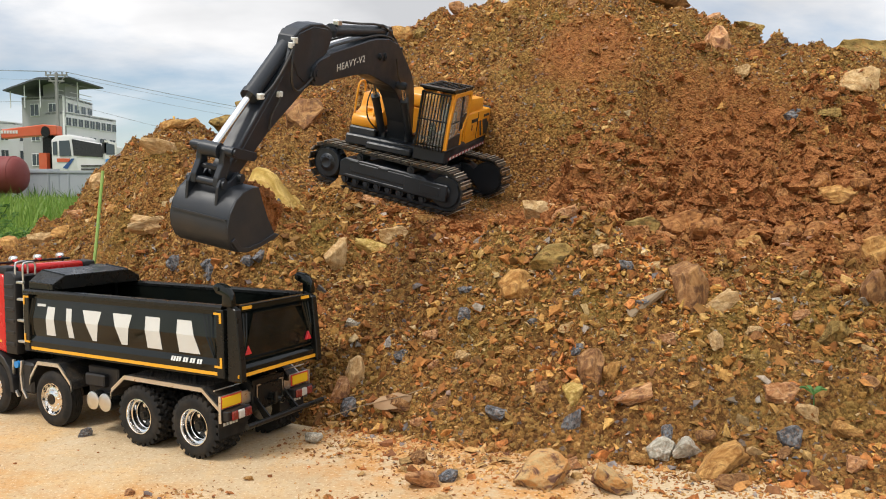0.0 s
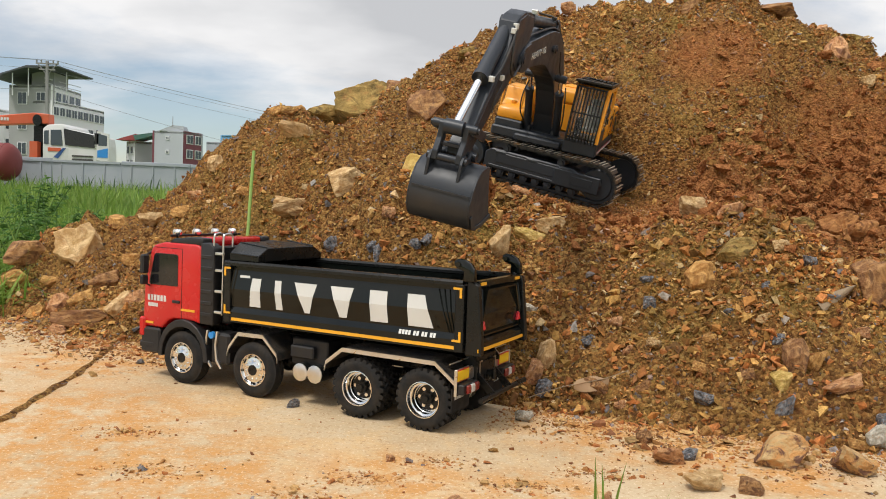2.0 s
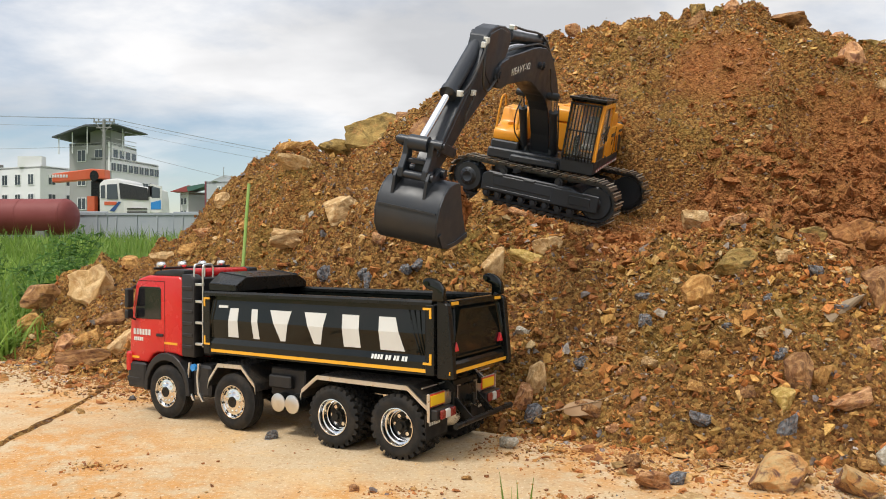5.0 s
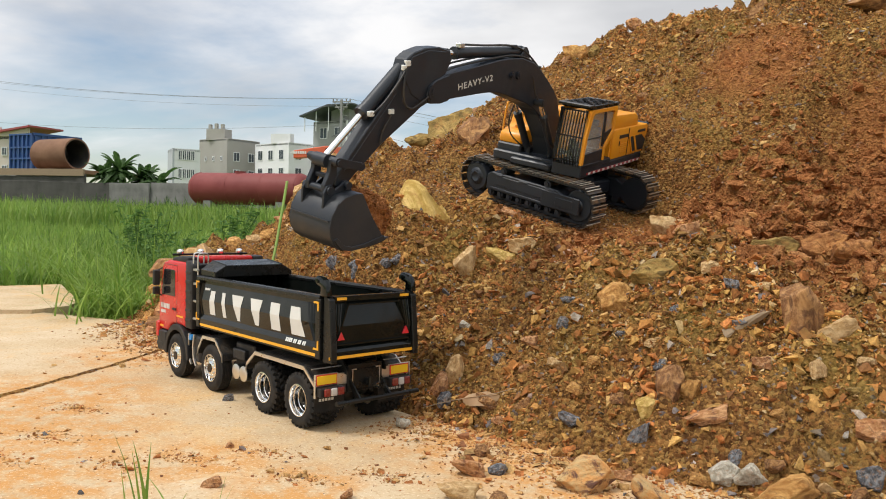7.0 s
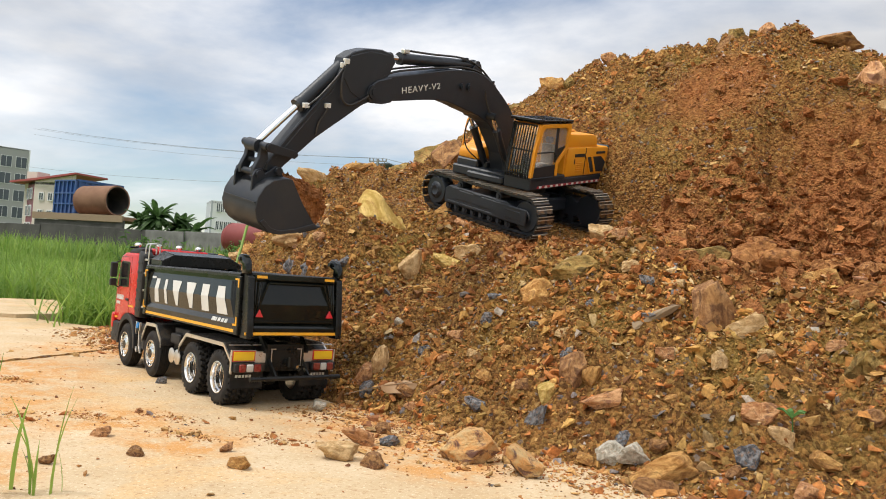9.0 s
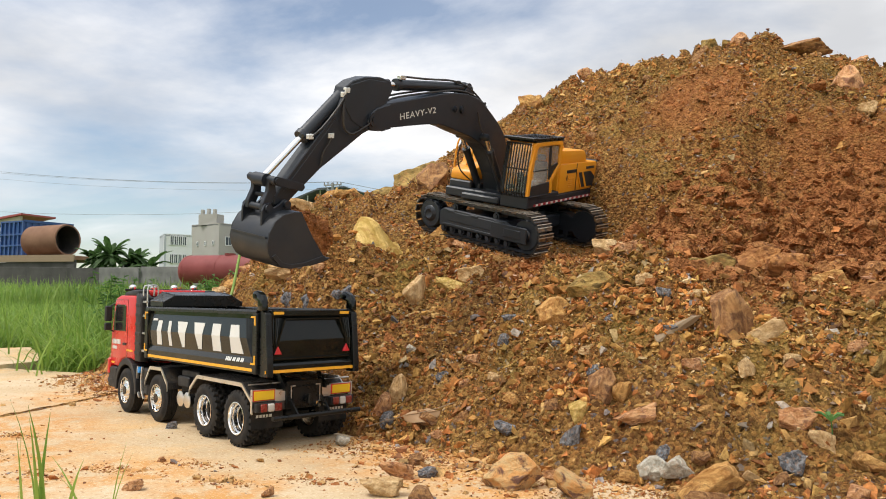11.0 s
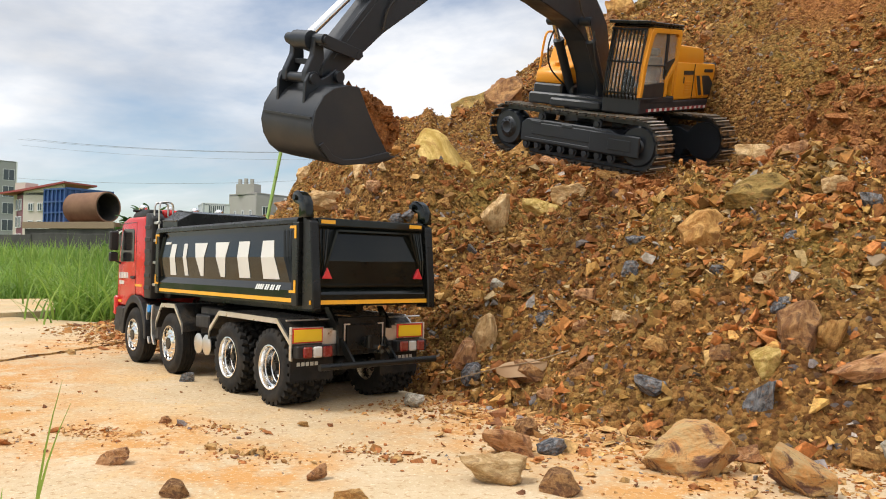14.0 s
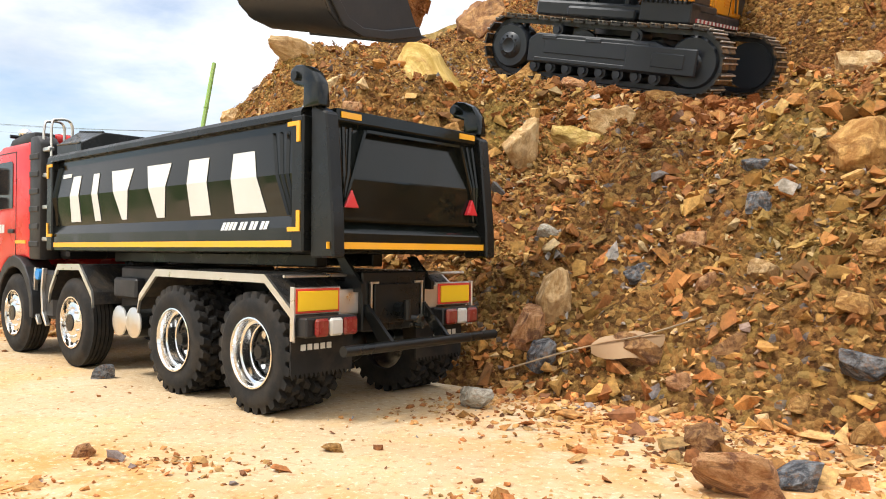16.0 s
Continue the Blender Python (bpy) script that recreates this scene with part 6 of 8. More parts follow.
def rock_mesh(name, seed, sub, material, cuts=11, rugged=0.05, taper=0.0, rounding=0.0):
    """A broken stone about 1 across: a block split along planes, its faces roughened and edges worn."""
    rnd = random.Random(seed)
    bm = bmesh.new()
    if taper:
        ring = [(0.5, -0.5), (0.48, -0.15), (0.43, 0.12)]
        for r, z in ring:
            for k in range(6):
                a = 2 * math.pi * (k + 0.3 * rnd.random()) / 6
                bm.verts.new((r * rnd.uniform(0.85, 1.05) * math.cos(a) - 0.06 * (z + 0.5), r * rnd.uniform(0.85, 1.05) * math.sin(a), z + rnd.uniform(-0.06, 0.06)))
        for q in ((-0.22, 0.0, 0.5), (-0.04, 0.12, 0.46), (0.1, -0.08, 0.38)):
            bm.verts.new(q)
        bmesh.ops.convex_hull(bm, input=bm.verts[:])
        for v in [v for v in bm.verts if not v.link_faces]:
            bm.verts.remove(v)
    else:
        bmesh.ops.create_cube(bm, size=1.0)
    for _ in range(0 if taper else cuts):
        d = Vector((rnd.gauss(0, 1), rnd.gauss(0, 1), rnd.gauss(0, 1))).normalized()
        k = rnd.uniform(0.30, 0.52)
        r = bmesh.ops.bisect_plane(bm, geom=bm.verts[:] + bm.edges[:] + bm.faces[:], plane_co=d * k, plane_no=d, clear_outer=True, dist=1e-5)
        bmesh.ops.holes_fill(bm, edges=[e for e in r["geom_cut"] if isinstance(e, bmesh.types.BMEdge)])
    bmesh.ops.remove_doubles(bm, verts=bm.verts[:], dist=0.03)
    bmesh.ops.bevel(bm, geom=bm.edges[:], offset=0.022, segments=1, affect="EDGES", profile=0.5)
    bmesh.ops.triangulate(bm, faces=bm.faces[:])
    for _ in range(sub):
        long = [e for e in bm.edges if e.calc_length() > 0.12]
        if long:
            bmesh.ops.subdivide_edges(bm, edges=long, cuts=1)
            bmesh.ops.triangulate(bm, faces=bm.faces[:])
    bmesh.ops.recalc_face_normals(bm, faces=bm.faces[:])
    for v in bm.verts:
        v.co = v.co.lerp(v.co.normalized() * 0.47, rounding)
    off = Vector((seed * 3.1, seed * 1.7, 0))
    for v in bm.verts:
        v.co *= 1 + rugged * noise.fractal(v.co * 2.6 + off, 0.8, 2.1, 5) + 0.4 * rugged * noise.noise(v.co * 9 + off)
    me = bpy.data.meshes.new(name)
    bm.to_mesh(me)
    bm.free()
    me.materials.append(material)
    me.shade_smooth()
    me.set_sharp_from_angle(angle=radians(11))
    return me


_rocks = {}


def rock(material, x, y, w, h, seed, label, z=None, sink=0.28, deep=None, turn=None, group="rocks on the heap", lean=0.0, taper=0.0, rounding=0.0):
    rnd = random.Random(seed * 7 + 1)
    sub = 3 if max(w, h) > 0.03 else 2
    key = (material.name, seed % 7, sub, taper, rounding)
    if key not in _rocks:
        _rocks[key] = rock_mesh("rock", seed % 7 + 3, sub, material, (9 + seed % 5) if not taper else 4, 0.11 if not taper else 0.08, taper, rounding)
    base = float(heap(x, y, False)) if z is None else z
    base = max(base, 0.0)
    d = deep or min(w, h) * 0.85
    ob = new("rock", _rocks[key])
    ob.matrix_basis = Matrix.Translation((x, y + (d * 0.15 if z is None else 0), base + h * (0.5 - sink))) @ Euler((radians(rnd.uniform(-14, 14)) + lean, radians(rnd.uniform(-22, 22)), radians(turn if turn is not None else rnd.uniform(-25, 25)))).to_matrix().to_4x4() @ Matrix.Diagonal((w * 0.98, d, h * 0.98, 1))
    return tagged(ob, label, "rock", group)


_seed = [0]


def scatter_rocks(material, label, rows):
    for x, y, w, h in rows:
        _seed[0] += 1
        rock(material, x, y, w * 1.1, h * 1.1, _seed[0], label, sink=0.26)


scatter_rocks(ROCK_YELLOW, "yellow angular rock half sunk in the earth heap", [
    (-0.136, 1.424, 0.055, 0.028), (0.182, 1.031, 0.034, 0.026), (-0.307, 1.546, 0.065, 0.042)])
scatter_rocks(ROCK_OLIVE, "olive brown rock lying on the earth heap", [
    (0.174, 1.196, 0.076, 0.034), (0.569, 1.085, 0.035, 0.032), (0.807, 1.609, 0.043, 0.019), (0.349, 1.398, 0.089, 0.055), (0.436, 1.068, 0.024, 0.016), (0.321, 1.057, 0.018, 0.013), (0.239, 1.083, 0.023, 0.015)])
scatter_rocks(ROCK_OCHRE, "ochre rock half sunk in the earth heap", [
    (0.118, 1.193, 0.053, 0.045), (-0.043, 1.386, 0.035, 0.018), (0.527, 1.328, 0.070, 0.034), (0.723, 1.290, 0.060, 0.049), (0.232, 1.047, 0.018, 0.034), (0.250, 0.959, 0.026, 0.014), (0.348, 0.920, 0.081, 0.038), (0.769, 1.479, 0.076, 0.039), (-0.742, 2.138, 0.077, 0.037), (-0.217, 1.603, 0.055, 0.029), (-0.036, 1.454, 0.034, 0.017), (0.601, 1.163, 0.029, 0.018), (0.077, 1.071, 0.024, 0.016), (0.341, 1.021, 0.021, 0.015), (0.099, 1.097, 0.020, 0.013), (0.512, 0.949, 0.033, 0.021), (0.036, 1.038, 0.018, 0.013), (-1.188, 1.685, 0.059, 0.031), (-1.080, 1.662, 0.049, 0.035), (-1.140, 2.009, 0.071, 0.045), (-0.708, 2.163, 0.069, 0.033), (-1.367, 1.930, 0.065, 0.049)])
scatter_rocks(ROCK_OCHRE, "ochre rock half sunk in the earth heap", [
    (-1.257, 1.878, 0.053, 0.037), (-0.928, 1.868, 0.044, 0.032), (-1.003, 1.747, 0.042, 0.033), (-1.014, 1.622, 0.040, 0.024), (-0.752, 1.755, 0.035, 0.021), (-0.275, 1.366, 0.027, 0.018), (-0.465, 1.436, 0.028, 0.019)])
scatter_rocks(ROCK_TAN, "tan flat-sided rock on the earth heap", [
    (0.179, 1.418, 0.051, 0.044), (0.425, 1.153, 0.055, 0.029), (-0.092, 1.434, 0.048, 0.037), (-0.196, 1.379, 0.037, 0.062), (0.394, 1.091, 0.021, 0.026), (0.470, 0.965, 0.030, 0.021), (-0.133, 1.150, 0.028, 0.046), (0.031, 1.145, 0.021, 0.019), (0.912, 1.688, 0.080, 0.060), (0.671, 1.737, 0.036, 0.025), (0.321, 1.185, 0.029, 0.015), (0.254, 1.220, 0.030, 0.017), (-0.624, 1.706, 0.081, 0.038), (-0.613, 1.609, 0.079, 0.033), (0.453, 1.094, 0.023, 0.014), (0.182, 1.104, 0.025, 0.015), (-1.189, 1.907, 0.134, 0.096), (-0.972, 1.589, 0.051, 0.059), (-0.498, 1.563, 0.075, 0.052), (-0.611, 1.608, 0.087, 0.034), (-0.868, 1.933, 0.039, 0.039), (-1.045, 1.989, 0.053, 0.038)])
scatter_rocks(ROCK_PINK, "rust-coloured rock on the earth heap", [
    (0.217, 1.341, 0.042, 0.032), (0.445, 0.987, 0.038, 0.026), (0.255, 1.012, 0.053, 0.025), (-0.152, 1.142, 0.026, 0.040), (-0.012, 1.132, 0.021, 0.019), (0.654, 1.852, 0.065, 0.071), (-0.139, 1.519, 0.047, 0.020), (0.538, 1.136, 0.024, 0.017), (0.323, 1.093, 0.022, 0.015), (-0.021, 1.192, 0.021, 0.018), (0.494, 0.889, 0.027, 0.020), (-0.035, 1.071, 0.020, 0.015), (-1.135, 1.675, 0.058, 0.042), (-0.399, 1.375, 0.027, 0.031), (-0.933, 1.594, 0.038, 0.033), (-1.082, 1.566, 0.044, 0.024), (-0.910, 1.897, 0.041, 0.029)])
scatter_rocks(ROCK_BROWN, "dark brown slab of rock on the heap", [
    (0.380, 1.159, 0.056, 0.084), (0.647, 1.133, 0.043, 0.060), (0.209, 1.050, 0.037, 0.045), (-0.065, 1.103, 0.039, 0.025), (0.344, 0.883, 0.052, 0.022), (-0.342, 1.915, 0.089, 0.081), (0.094, 1.823, 0.030, 0.027), (0.139, 1.052, 0.023, 0.018), (0.421, 0.920, 0.022, 0.016), (0.564, 0.996, 0.029, 0.021), (0.334, 0.952, 0.023, 0.019), (-0.003, 1.078, 0.023, 0.018), (-1.058, 1.600, 0.100, 0.042), (-1.051, 1.709, 0.058, 0.036), (-1.349, 1.963, 0.102, 0.069), (-0.895, 1.652, 0.036, 0.026)])
scatter_rocks(ROCK_GREY, "blue-grey stone among the earth", [
    (-0.140, 1.124, 0.023, 0.026), (0.075, 1.041, 0.027, 0.022), (0.173, 1.003, 0.022, 0.035), (0.434, 0.933, 0.025, 0.027), (0.034, 1.221, 0.024, 0.020), (0.036, 1.195, 0.023, 0.020), (0.139, 1.122, 0.029, 0.014), (0.194, 1.079, 0.023, 0.017), (0.286, 1.183, 0.018, 0.025), (0.208, 1.161, 0.019, 0.014), (-0.065, 1.176, 0.020, 0.016), (-0.328, 1.360, 0.027, 0.023), (-0.413, 1.361, 0.021, 0.032), (-0.505, 1.446, 0.027, 0.032), (0.753, 1.648, 0.043, 0.024), (0.072, 1.929, 0.023, 0.017), (0.290, 0.972, 0.020, 0.019), (-0.511, 1.452, 0.024, 0.024), (-0.428, 1.378, 0.021, 0.029), (-0.348, 1.358, 0.024, 0.018)])
scatter_rocks(ROCK_PALE, "pale grey stone among the earth", [
    (0.308, 0.947, 0.032, 0.028), (0.281, 0.955, 0.036, 0.026), (-0.149, 1.254, 0.021, 0.013)])
scatter_rocks(CLOD, "crumbly clod of red-brown earth on the bench", [
    (0.278, 1.391, 0.047, 0.027), (0.434, 1.379, 0.064, 0.043), (0.470, 1.366, 0.053, 0.045), (0.395, 1.350, 0.042, 0.027), (0.677, 1.268, 0.045, 0.032), (0.643, 1.315, 0.050, 0.032), (0.614, 1.360, 0.044, 0.031), (0.552, 1.368, 0.048, 0.028), (0.578, 1.247, 0.037, 0.024), (0.632, 1.516, 0.029, 0.022), (0.518, 1.511, 0.026, 0.021), (0.443, 1.517, 0.040, 0.023), (0.374, 1.559, 0.024, 0.019)])
rock(ROCK_YELLOW, -0.332, 1.500, 0.150, 0.215, 4, "tall pointed yellow rock standing in the earth heap", sink=0.60, deep=0.11, turn=10, taper=1.2)
crnd = random.Random(31)
for k in range(64):
    x, y, w = crnd.uniform(0.26, 1.0), crnd.gauss(1.42, 0.055), crnd.uniform(0.016, 0.046)
    _seed[0] += 1
    rock(CLOD, x, y, w, w * crnd.uniform(0.6, 0.9), _seed[0], "crumbly clod of red-brown earth on the bench", sink=0.2)
# boulders along the skyline
for x, y, z, w, h, mat, label in ((-0.537, 2.40, 0.640, 0.18, 0.11, ROCK_OLIVE, "rounded olive boulder on the crest of the heap"), (-0.522, 2.33, 0.60, 0.19, 0.13, ROCK_OLIVE, "large olive-brown boulder on the crest of the heap"),
                                  (-0.646, 2.36, 0.575, 0.14, 0.075, ROCK_OLIVE, "olive boulder on the crest of the heap"), (-0.412, 2.30, 0.645, 0.13, 0.09, ROCK_BROWN, "brown boulder on the crest of the heap"),
                                  (0.590, 2.08, 0.882, 0.15, 0.042, ROCK_BROWN, "flat brown slab capping the heap"), (0.182, 2.12, 0.872, 0.05, 0.035, ROCK_OCHRE, "ochre stone on the crest of the heap"),
                                  (-0.114, 2.12, 0.795, 0.065, 0.075, ROCK_OCHRE, "ochre stone on the crest of the heap"), (0.09, 2.12, 0.85, 0.07, 0.03, ROCK_PINK, "rust-coloured stone on the crest of the heap"),
                                  (1.172, 2.15, 0.735, 0.22, 0.10, ROCK_OLIVE, "broad olive boulder at the back of the heap"), (0.80, 2.05, 0.80, 0.08, 0.05, ROCK_OLIVE, "olive stone on the crest of the heap")):
    _seed[0] += 1
    rock(mat, x, y, w, h, _seed[0], label, z=z - 0.02, sink=0.5, deep=w * 0.7, rounding=0.24 if h > 0.07 else 0.12)
for k in range(26):
    x = crnd.uniform(-0.36, 0.95)
    w = crnd.uniform(0.022, 0.058)
    _seed[0] += 1
    mat = crnd.choice((ROCK_OCHRE, ROCK_PINK, ROCK_BROWN, ROCK_OLIVE))
    rock(mat, x, float(np.interp(x, XS, RIDGE_Y)) - crnd.uniform(0.0, 0.10), w, w * crnd.uniform(0.55, 0.9), _seed[0], "weathered stone along the crest of the heap", sink=0.18)
# loose stones on the slab
for x, y, w, h, mat, label, tn in ((0.120, 0.895, 0.076, 0.044, ROCK_MIXED, "large ochre and brown broken stone on the concrete", 10), (-0.015, 0.800, 0.046, 0.027, ROCK_TAN, "flat tan stone on the concrete", 5),
                                  (0.040, 0.797, 0.03, 0.02, ROCK_BROWN, "small brown stone on the concrete", -20), (-0.022, 0.885, 0.047, 0.022, ROCK_PINK, "dark rust-coloured stone on the concrete", 4),
                                  (0.008, 0.905, 0.027, 0.014, ROCK_GREY, "small grey stone on the concrete", 30), (0.197, 0.868, 0.045, 0.034, ROCK_MIXED, "dark brown broken stone on the concrete", -10),
                                  (-0.292, 0.725, 0.027, 0.016, ROCK_PINK, "small rust-coloured stone on the concrete", 0), (-0.075, 0.702, 0.028, 0.015, ROCK_OCHRE, "small ochre stone on the concrete", 0),
                                  (-0.131, 0.752, 0.015, 0.011, ROCK_PINK, "small rust-coloured stone on the concrete", 40), (-0.195, 0.68, 0.02, 0.012, ROCK_BROWN, "small brown stone on the concrete", 10),
                                  (0.065, 1.005, 0.02, 0.016, ROCK_OCHRE, "small ochre stone on the concrete", 0), (-0.03, 0.965, 0.024, 0.018, ROCK_BROWN, "small brown stone on the concrete", 0),
                                  (-0.18, 1.045, 0.026, 0.02, ROCK_PALE, "pale rounded stone on the concrete", 0), (-0.51, 1.075, 0.018, 0.018, ROCK_GREY, "grey stone beside the truck's wheels", 20),
                                  (0.16, 0.945, 0.022, 0.014, ROCK_PINK, "small rust-coloured stone on the concrete", 0), (-0.24, 0.60, 0.016, 0.01, ROCK_BROWN, "small brown stone on the concrete", 0),
                                  (-0.36, 0.86, 0.013, 0.009, ROCK_PINK, "small rust-coloured stone on the concrete", 0), (-0.235, 0.905, 0.015, 0.006, ROCK_OCHRE, "flat ochre stone on the concrete", 0)):
    _seed[0] += 1
    rock(mat, x, y, w, h, 4 if w > 0.07 else _seed[0], label, z=0.0, sink=0.12, turn=tn, group="loose stones on the slab", deep=w * 0.62)

# ---- broken stone over the heap ----


def shard_shapes(count, seed, flat=0.55, lo=6, hi=9):
    """Small convex stones as arrays of points and triangles."""
    rnd = np.random.default_rng(seed)
    out = []
    for _ in range(count):
        bm = bmesh.new()
        k = int(rnd.integers(lo, hi))
        p = rnd.uniform(-1, 1, (k, 3))
        p /= np.abs(p).max(1)[:, None]
        p *= np.array([1.0, rnd.uniform(0.4, 0.95), rnd.uniform(flat * 0.4, flat * 1.2)])
        for q in p:
            bm.verts.new(q)
        bmesh.ops.convex_hull(bm, input=bm.verts[:])
        for v in [v for v in bm.verts if not v.link_faces]:
            bm.verts.remove(v)
        bmesh.ops.triangulate(bm, faces=bm.faces[:])
        bm.verts.index_update()
        out.append((np.array([v.co[:] for v in bm.verts]), np.array([[v.index for v in f.verts] for f in bm.faces])))
        bm.free()
    return out


def strew(name, shapes, xyz, size, normal, material, label, category, seed, tilt=0.5):
    """Many small pieces joined into one object."""
    rnd = np.random.default_rng(seed)
    n = len(xyz)
    pick = rnd.integers(0, len(shapes), n)
    yaw = rnd.uniform(0, 2 * np.pi, n)
    up = normal + rnd.normal(size=(n, 3)) * tilt
    up /= np.linalg.norm(up, axis=1)[:, None]
    ax = np.stack([np.cos(yaw), np.sin(yaw), np.zeros(n)], 1)
    ax -= up * (ax * up).sum(1)[:, None]
    ax /= np.linalg.norm(ax, axis=1)[:, None]
    ay = np.cross(up, ax)
    vs, fs, base = [], [], 0
    for k, (p, t) in enumerate(shapes):
        i = np.where(pick == k)[0]
        if not len(i):
            continue
        rot = np.stack([ax[i], ay[i], up[i]], 2)
        v = np.einsum("nij,vj->nvi", rot, p) * size[i][:, None, None] + xyz[i][:, None, :]
        f = t[None] + (base + np.arange(len(i)) * len(p))[:, None, None]
        vs.append(v.reshape(-1, 3))
        fs.append(f.reshape(-1, 3))
        base += len(i) * len(p)
    v, f = np.concatenate(vs), np.concatenate(fs)
    me = bpy.data.meshes.new(name)
    me.vertices.add(len(v))
    me.vertices.foreach_set("co", v.astype(np.float32).ravel())
    me.loops.add(f.size)
    me.loops.foreach_set("vertex_index", f.astype(np.int32).ravel())
    me.polygons.add(len(f))
    me.polygons.foreach_set("loop_start", np.arange(0, f.size, 3, dtype=np.int32))
    me.materials.append(material)
    me.update(calc_edges=True)
    me.validate()
    me.shade_flat()
    return tagged(new(name, me), label, category, kind="stuff")


def heap_normal(x, y, e=0.012):
    gxx = (heap(x + e, y, False) - heap(x - e, y, False)) / (2 * e)
    gyy = (heap(x, y + e, False) - heap(x, y - e, False)) / (2 * e)
    n = np.stack([-gxx, -gyy, np.ones_like(gxx)], 1)
    return n / np.linalg.norm(n, axis=1)[:, None]


def under_digger(x, y, r=1.0):
    dx, dy = x + 0.064, y - 1.65
    a, b = dx * 0.8776 - dy * 0.4194, -dx * 0.4608 - dy * 0.8716
    return (np.abs(a) < 0.215 * r) & (np.abs(b) < 0.128 * r)


def under_truck(x, y, pad=0.004):
    dx, dy = x + 0.2808, y - 1.0621
    a, b = -0.879 * dx + 0.477 * dy, -0.477 * dx - 0.879 * dy
    return (a > -0.05) & (a < 0.54) & (np.abs(b) < 0.095 + pad)


SHARDS, CHIPS = shard_shapes(34, 5, 0.60, 6, 10), shard_shapes(16, 6, 0.75, 5, 8)
grng = np.random.default_rng(11)


def on_heap(n, x0, x1, y0, y1, smin, smax, power, sink, avoid_fresh=0.8):
    x, y = grng.uniform(x0, x1, n), grng.uniform(y0, y1, n)
    size = np.minimum(smin * (1 - grng.random(n)) ** (-1 / power), smax)
    h = heap(x, y)
    upper = y > 1.58
    size = size * np.where(upper, 0.8, 1.0)
    fresh = 0.42 * upper + np.exp(-((x - 0.62) / 0.30) ** 2 - ((y - 1.54) / 0.15) ** 2) + 0.6 * np.exp(-((x - 0.34) / 0.08) ** 2 - ((y - 1.82) / 0.08) ** 2)
    patch = 0.46 + 2.4 * rough(x + 31, y + 12, 5, 4)
    ok = (h > -0.004) & (grng.random(n) > avoid_fresh * np.clip(fresh, 0, 1)) & (grng.random(n) < np.clip(patch + 0.2, 0.28, 1)) & ~(under_digger(x, y) & (size > 0.004)) & ~under_truck(x, y)
    x, y, h, size = x[ok], y[ok], h[ok], size[ok]
    nn = heap_normal(x, y)
    p = np.stack([x, y, np.maximum(h, 0)], 1) + nn * (size * (0.42 - sink))[:, None]
    return p, size, nn


p, s, nn = on_heap(165000, -1.35, 1.25, 0.55, 2.35, 0.0019, 0.0105, 1.9, 0.10, 0.85)
strew("gravel", SHARDS, p, s, nn, GRAVEL, "broken ochre and brown stone covering the heap", "gravel", 3, 0.6)
p, s, nn = on_heap(205000, -1.1, 1.2, 0.52, 2.15, 0.0014, 0.0055, 2.2, 0.04, 0.5)
strew("grit", CHIPS, p, s, nn, GRAVEL, "fine ochre grit between the stones", "gravel", 4, 0.7)

# clods of fresh red-brown earth along the bench and in the hollow
n = 9500
x, y = np.concatenate([grng.normal(0.58, 0.28, n), grng.normal(0.1, 0.22, 900)]), np.concatenate([grng.normal(1.5, 0.12, n), grng.normal(1.47, 0.05, 900)])
size = np.minimum(0.0026 * (1 - grng.random(len(x))) ** (-1 / 1.9), 0.017)
ok = ~under_digger(x, y, 1.02) & (heap(x, y) > 0.02)
x, y, size = x[ok], y[ok], size[ok]
nn = heap_normal(x, y)
p = np.stack([x, y, heap(x, y)], 1) + nn * (size * 0.25)[:, None]
strew("earth_clods", shard_shapes(18, 9, 0.85), p, size, nn, FRESH, "crumbled clods of red-brown earth", "earth", 6, 0.8)

# crumbs on the slab: thick along the foot of the heap, thin elsewhere
n = 17000
x = grng.uniform(-1.3, 1.0, n)
foot = np.interp(x, XS, FOOT_Y)
y = foot + 0.03 - np.abs(grng.normal(0, 0.085, n))
size = np.minimum(0.0013 * (1 - grng.random(n)) ** (-1 / 2.4), 0.010)
x2, y2 = grng.uniform(-1.7, 1.0, 2600), grng.uniform(-0.2, 1.5, 2600)
s2 = np.minimum(0.0008 * (1 - grng.random(2600)) ** (-1 / 2.2), 0.006)
clump = np.array([(-0.62, 0.80), (-0.70, 0.93), (-0.60, 0.70), (-0.38, 0.80), (-0.30, 0.86), (-0.22, 0.79), (-0.45, 0.74), (-0.12, 0.84)])
ci = grng.integers(0, len(clump), 1500)
x3, y3 = clump[ci, 0] + grng.normal(0, 0.03, 1500), clump[ci, 1] + grng.normal(0, 0.014, 1500)
s3 = np.minimum(0.0009 * (1 - grng.random(1500)) ** (-1 / 2.4), 0.0055)
x, y, size = np.concatenate([x, x2, x3]), np.concatenate([y, y2, y3]), np.concatenate([size, s2, s3])
ok = (heap(x, y) < 0.012) & ~under_truck(x, y, 0.0) & (y < 2.0)
x, y, size = x[ok], y[ok], size[ok]
p = np.stack([x, y, size * 0.22], 1)
strew("crumbs", SHARDS[:14], p, size, np.tile((0, 0, 1.0), (len(x), 1)), PEBBLE, "small crumbs of stone and earth on the concrete", "gravel", 8, 0.25)

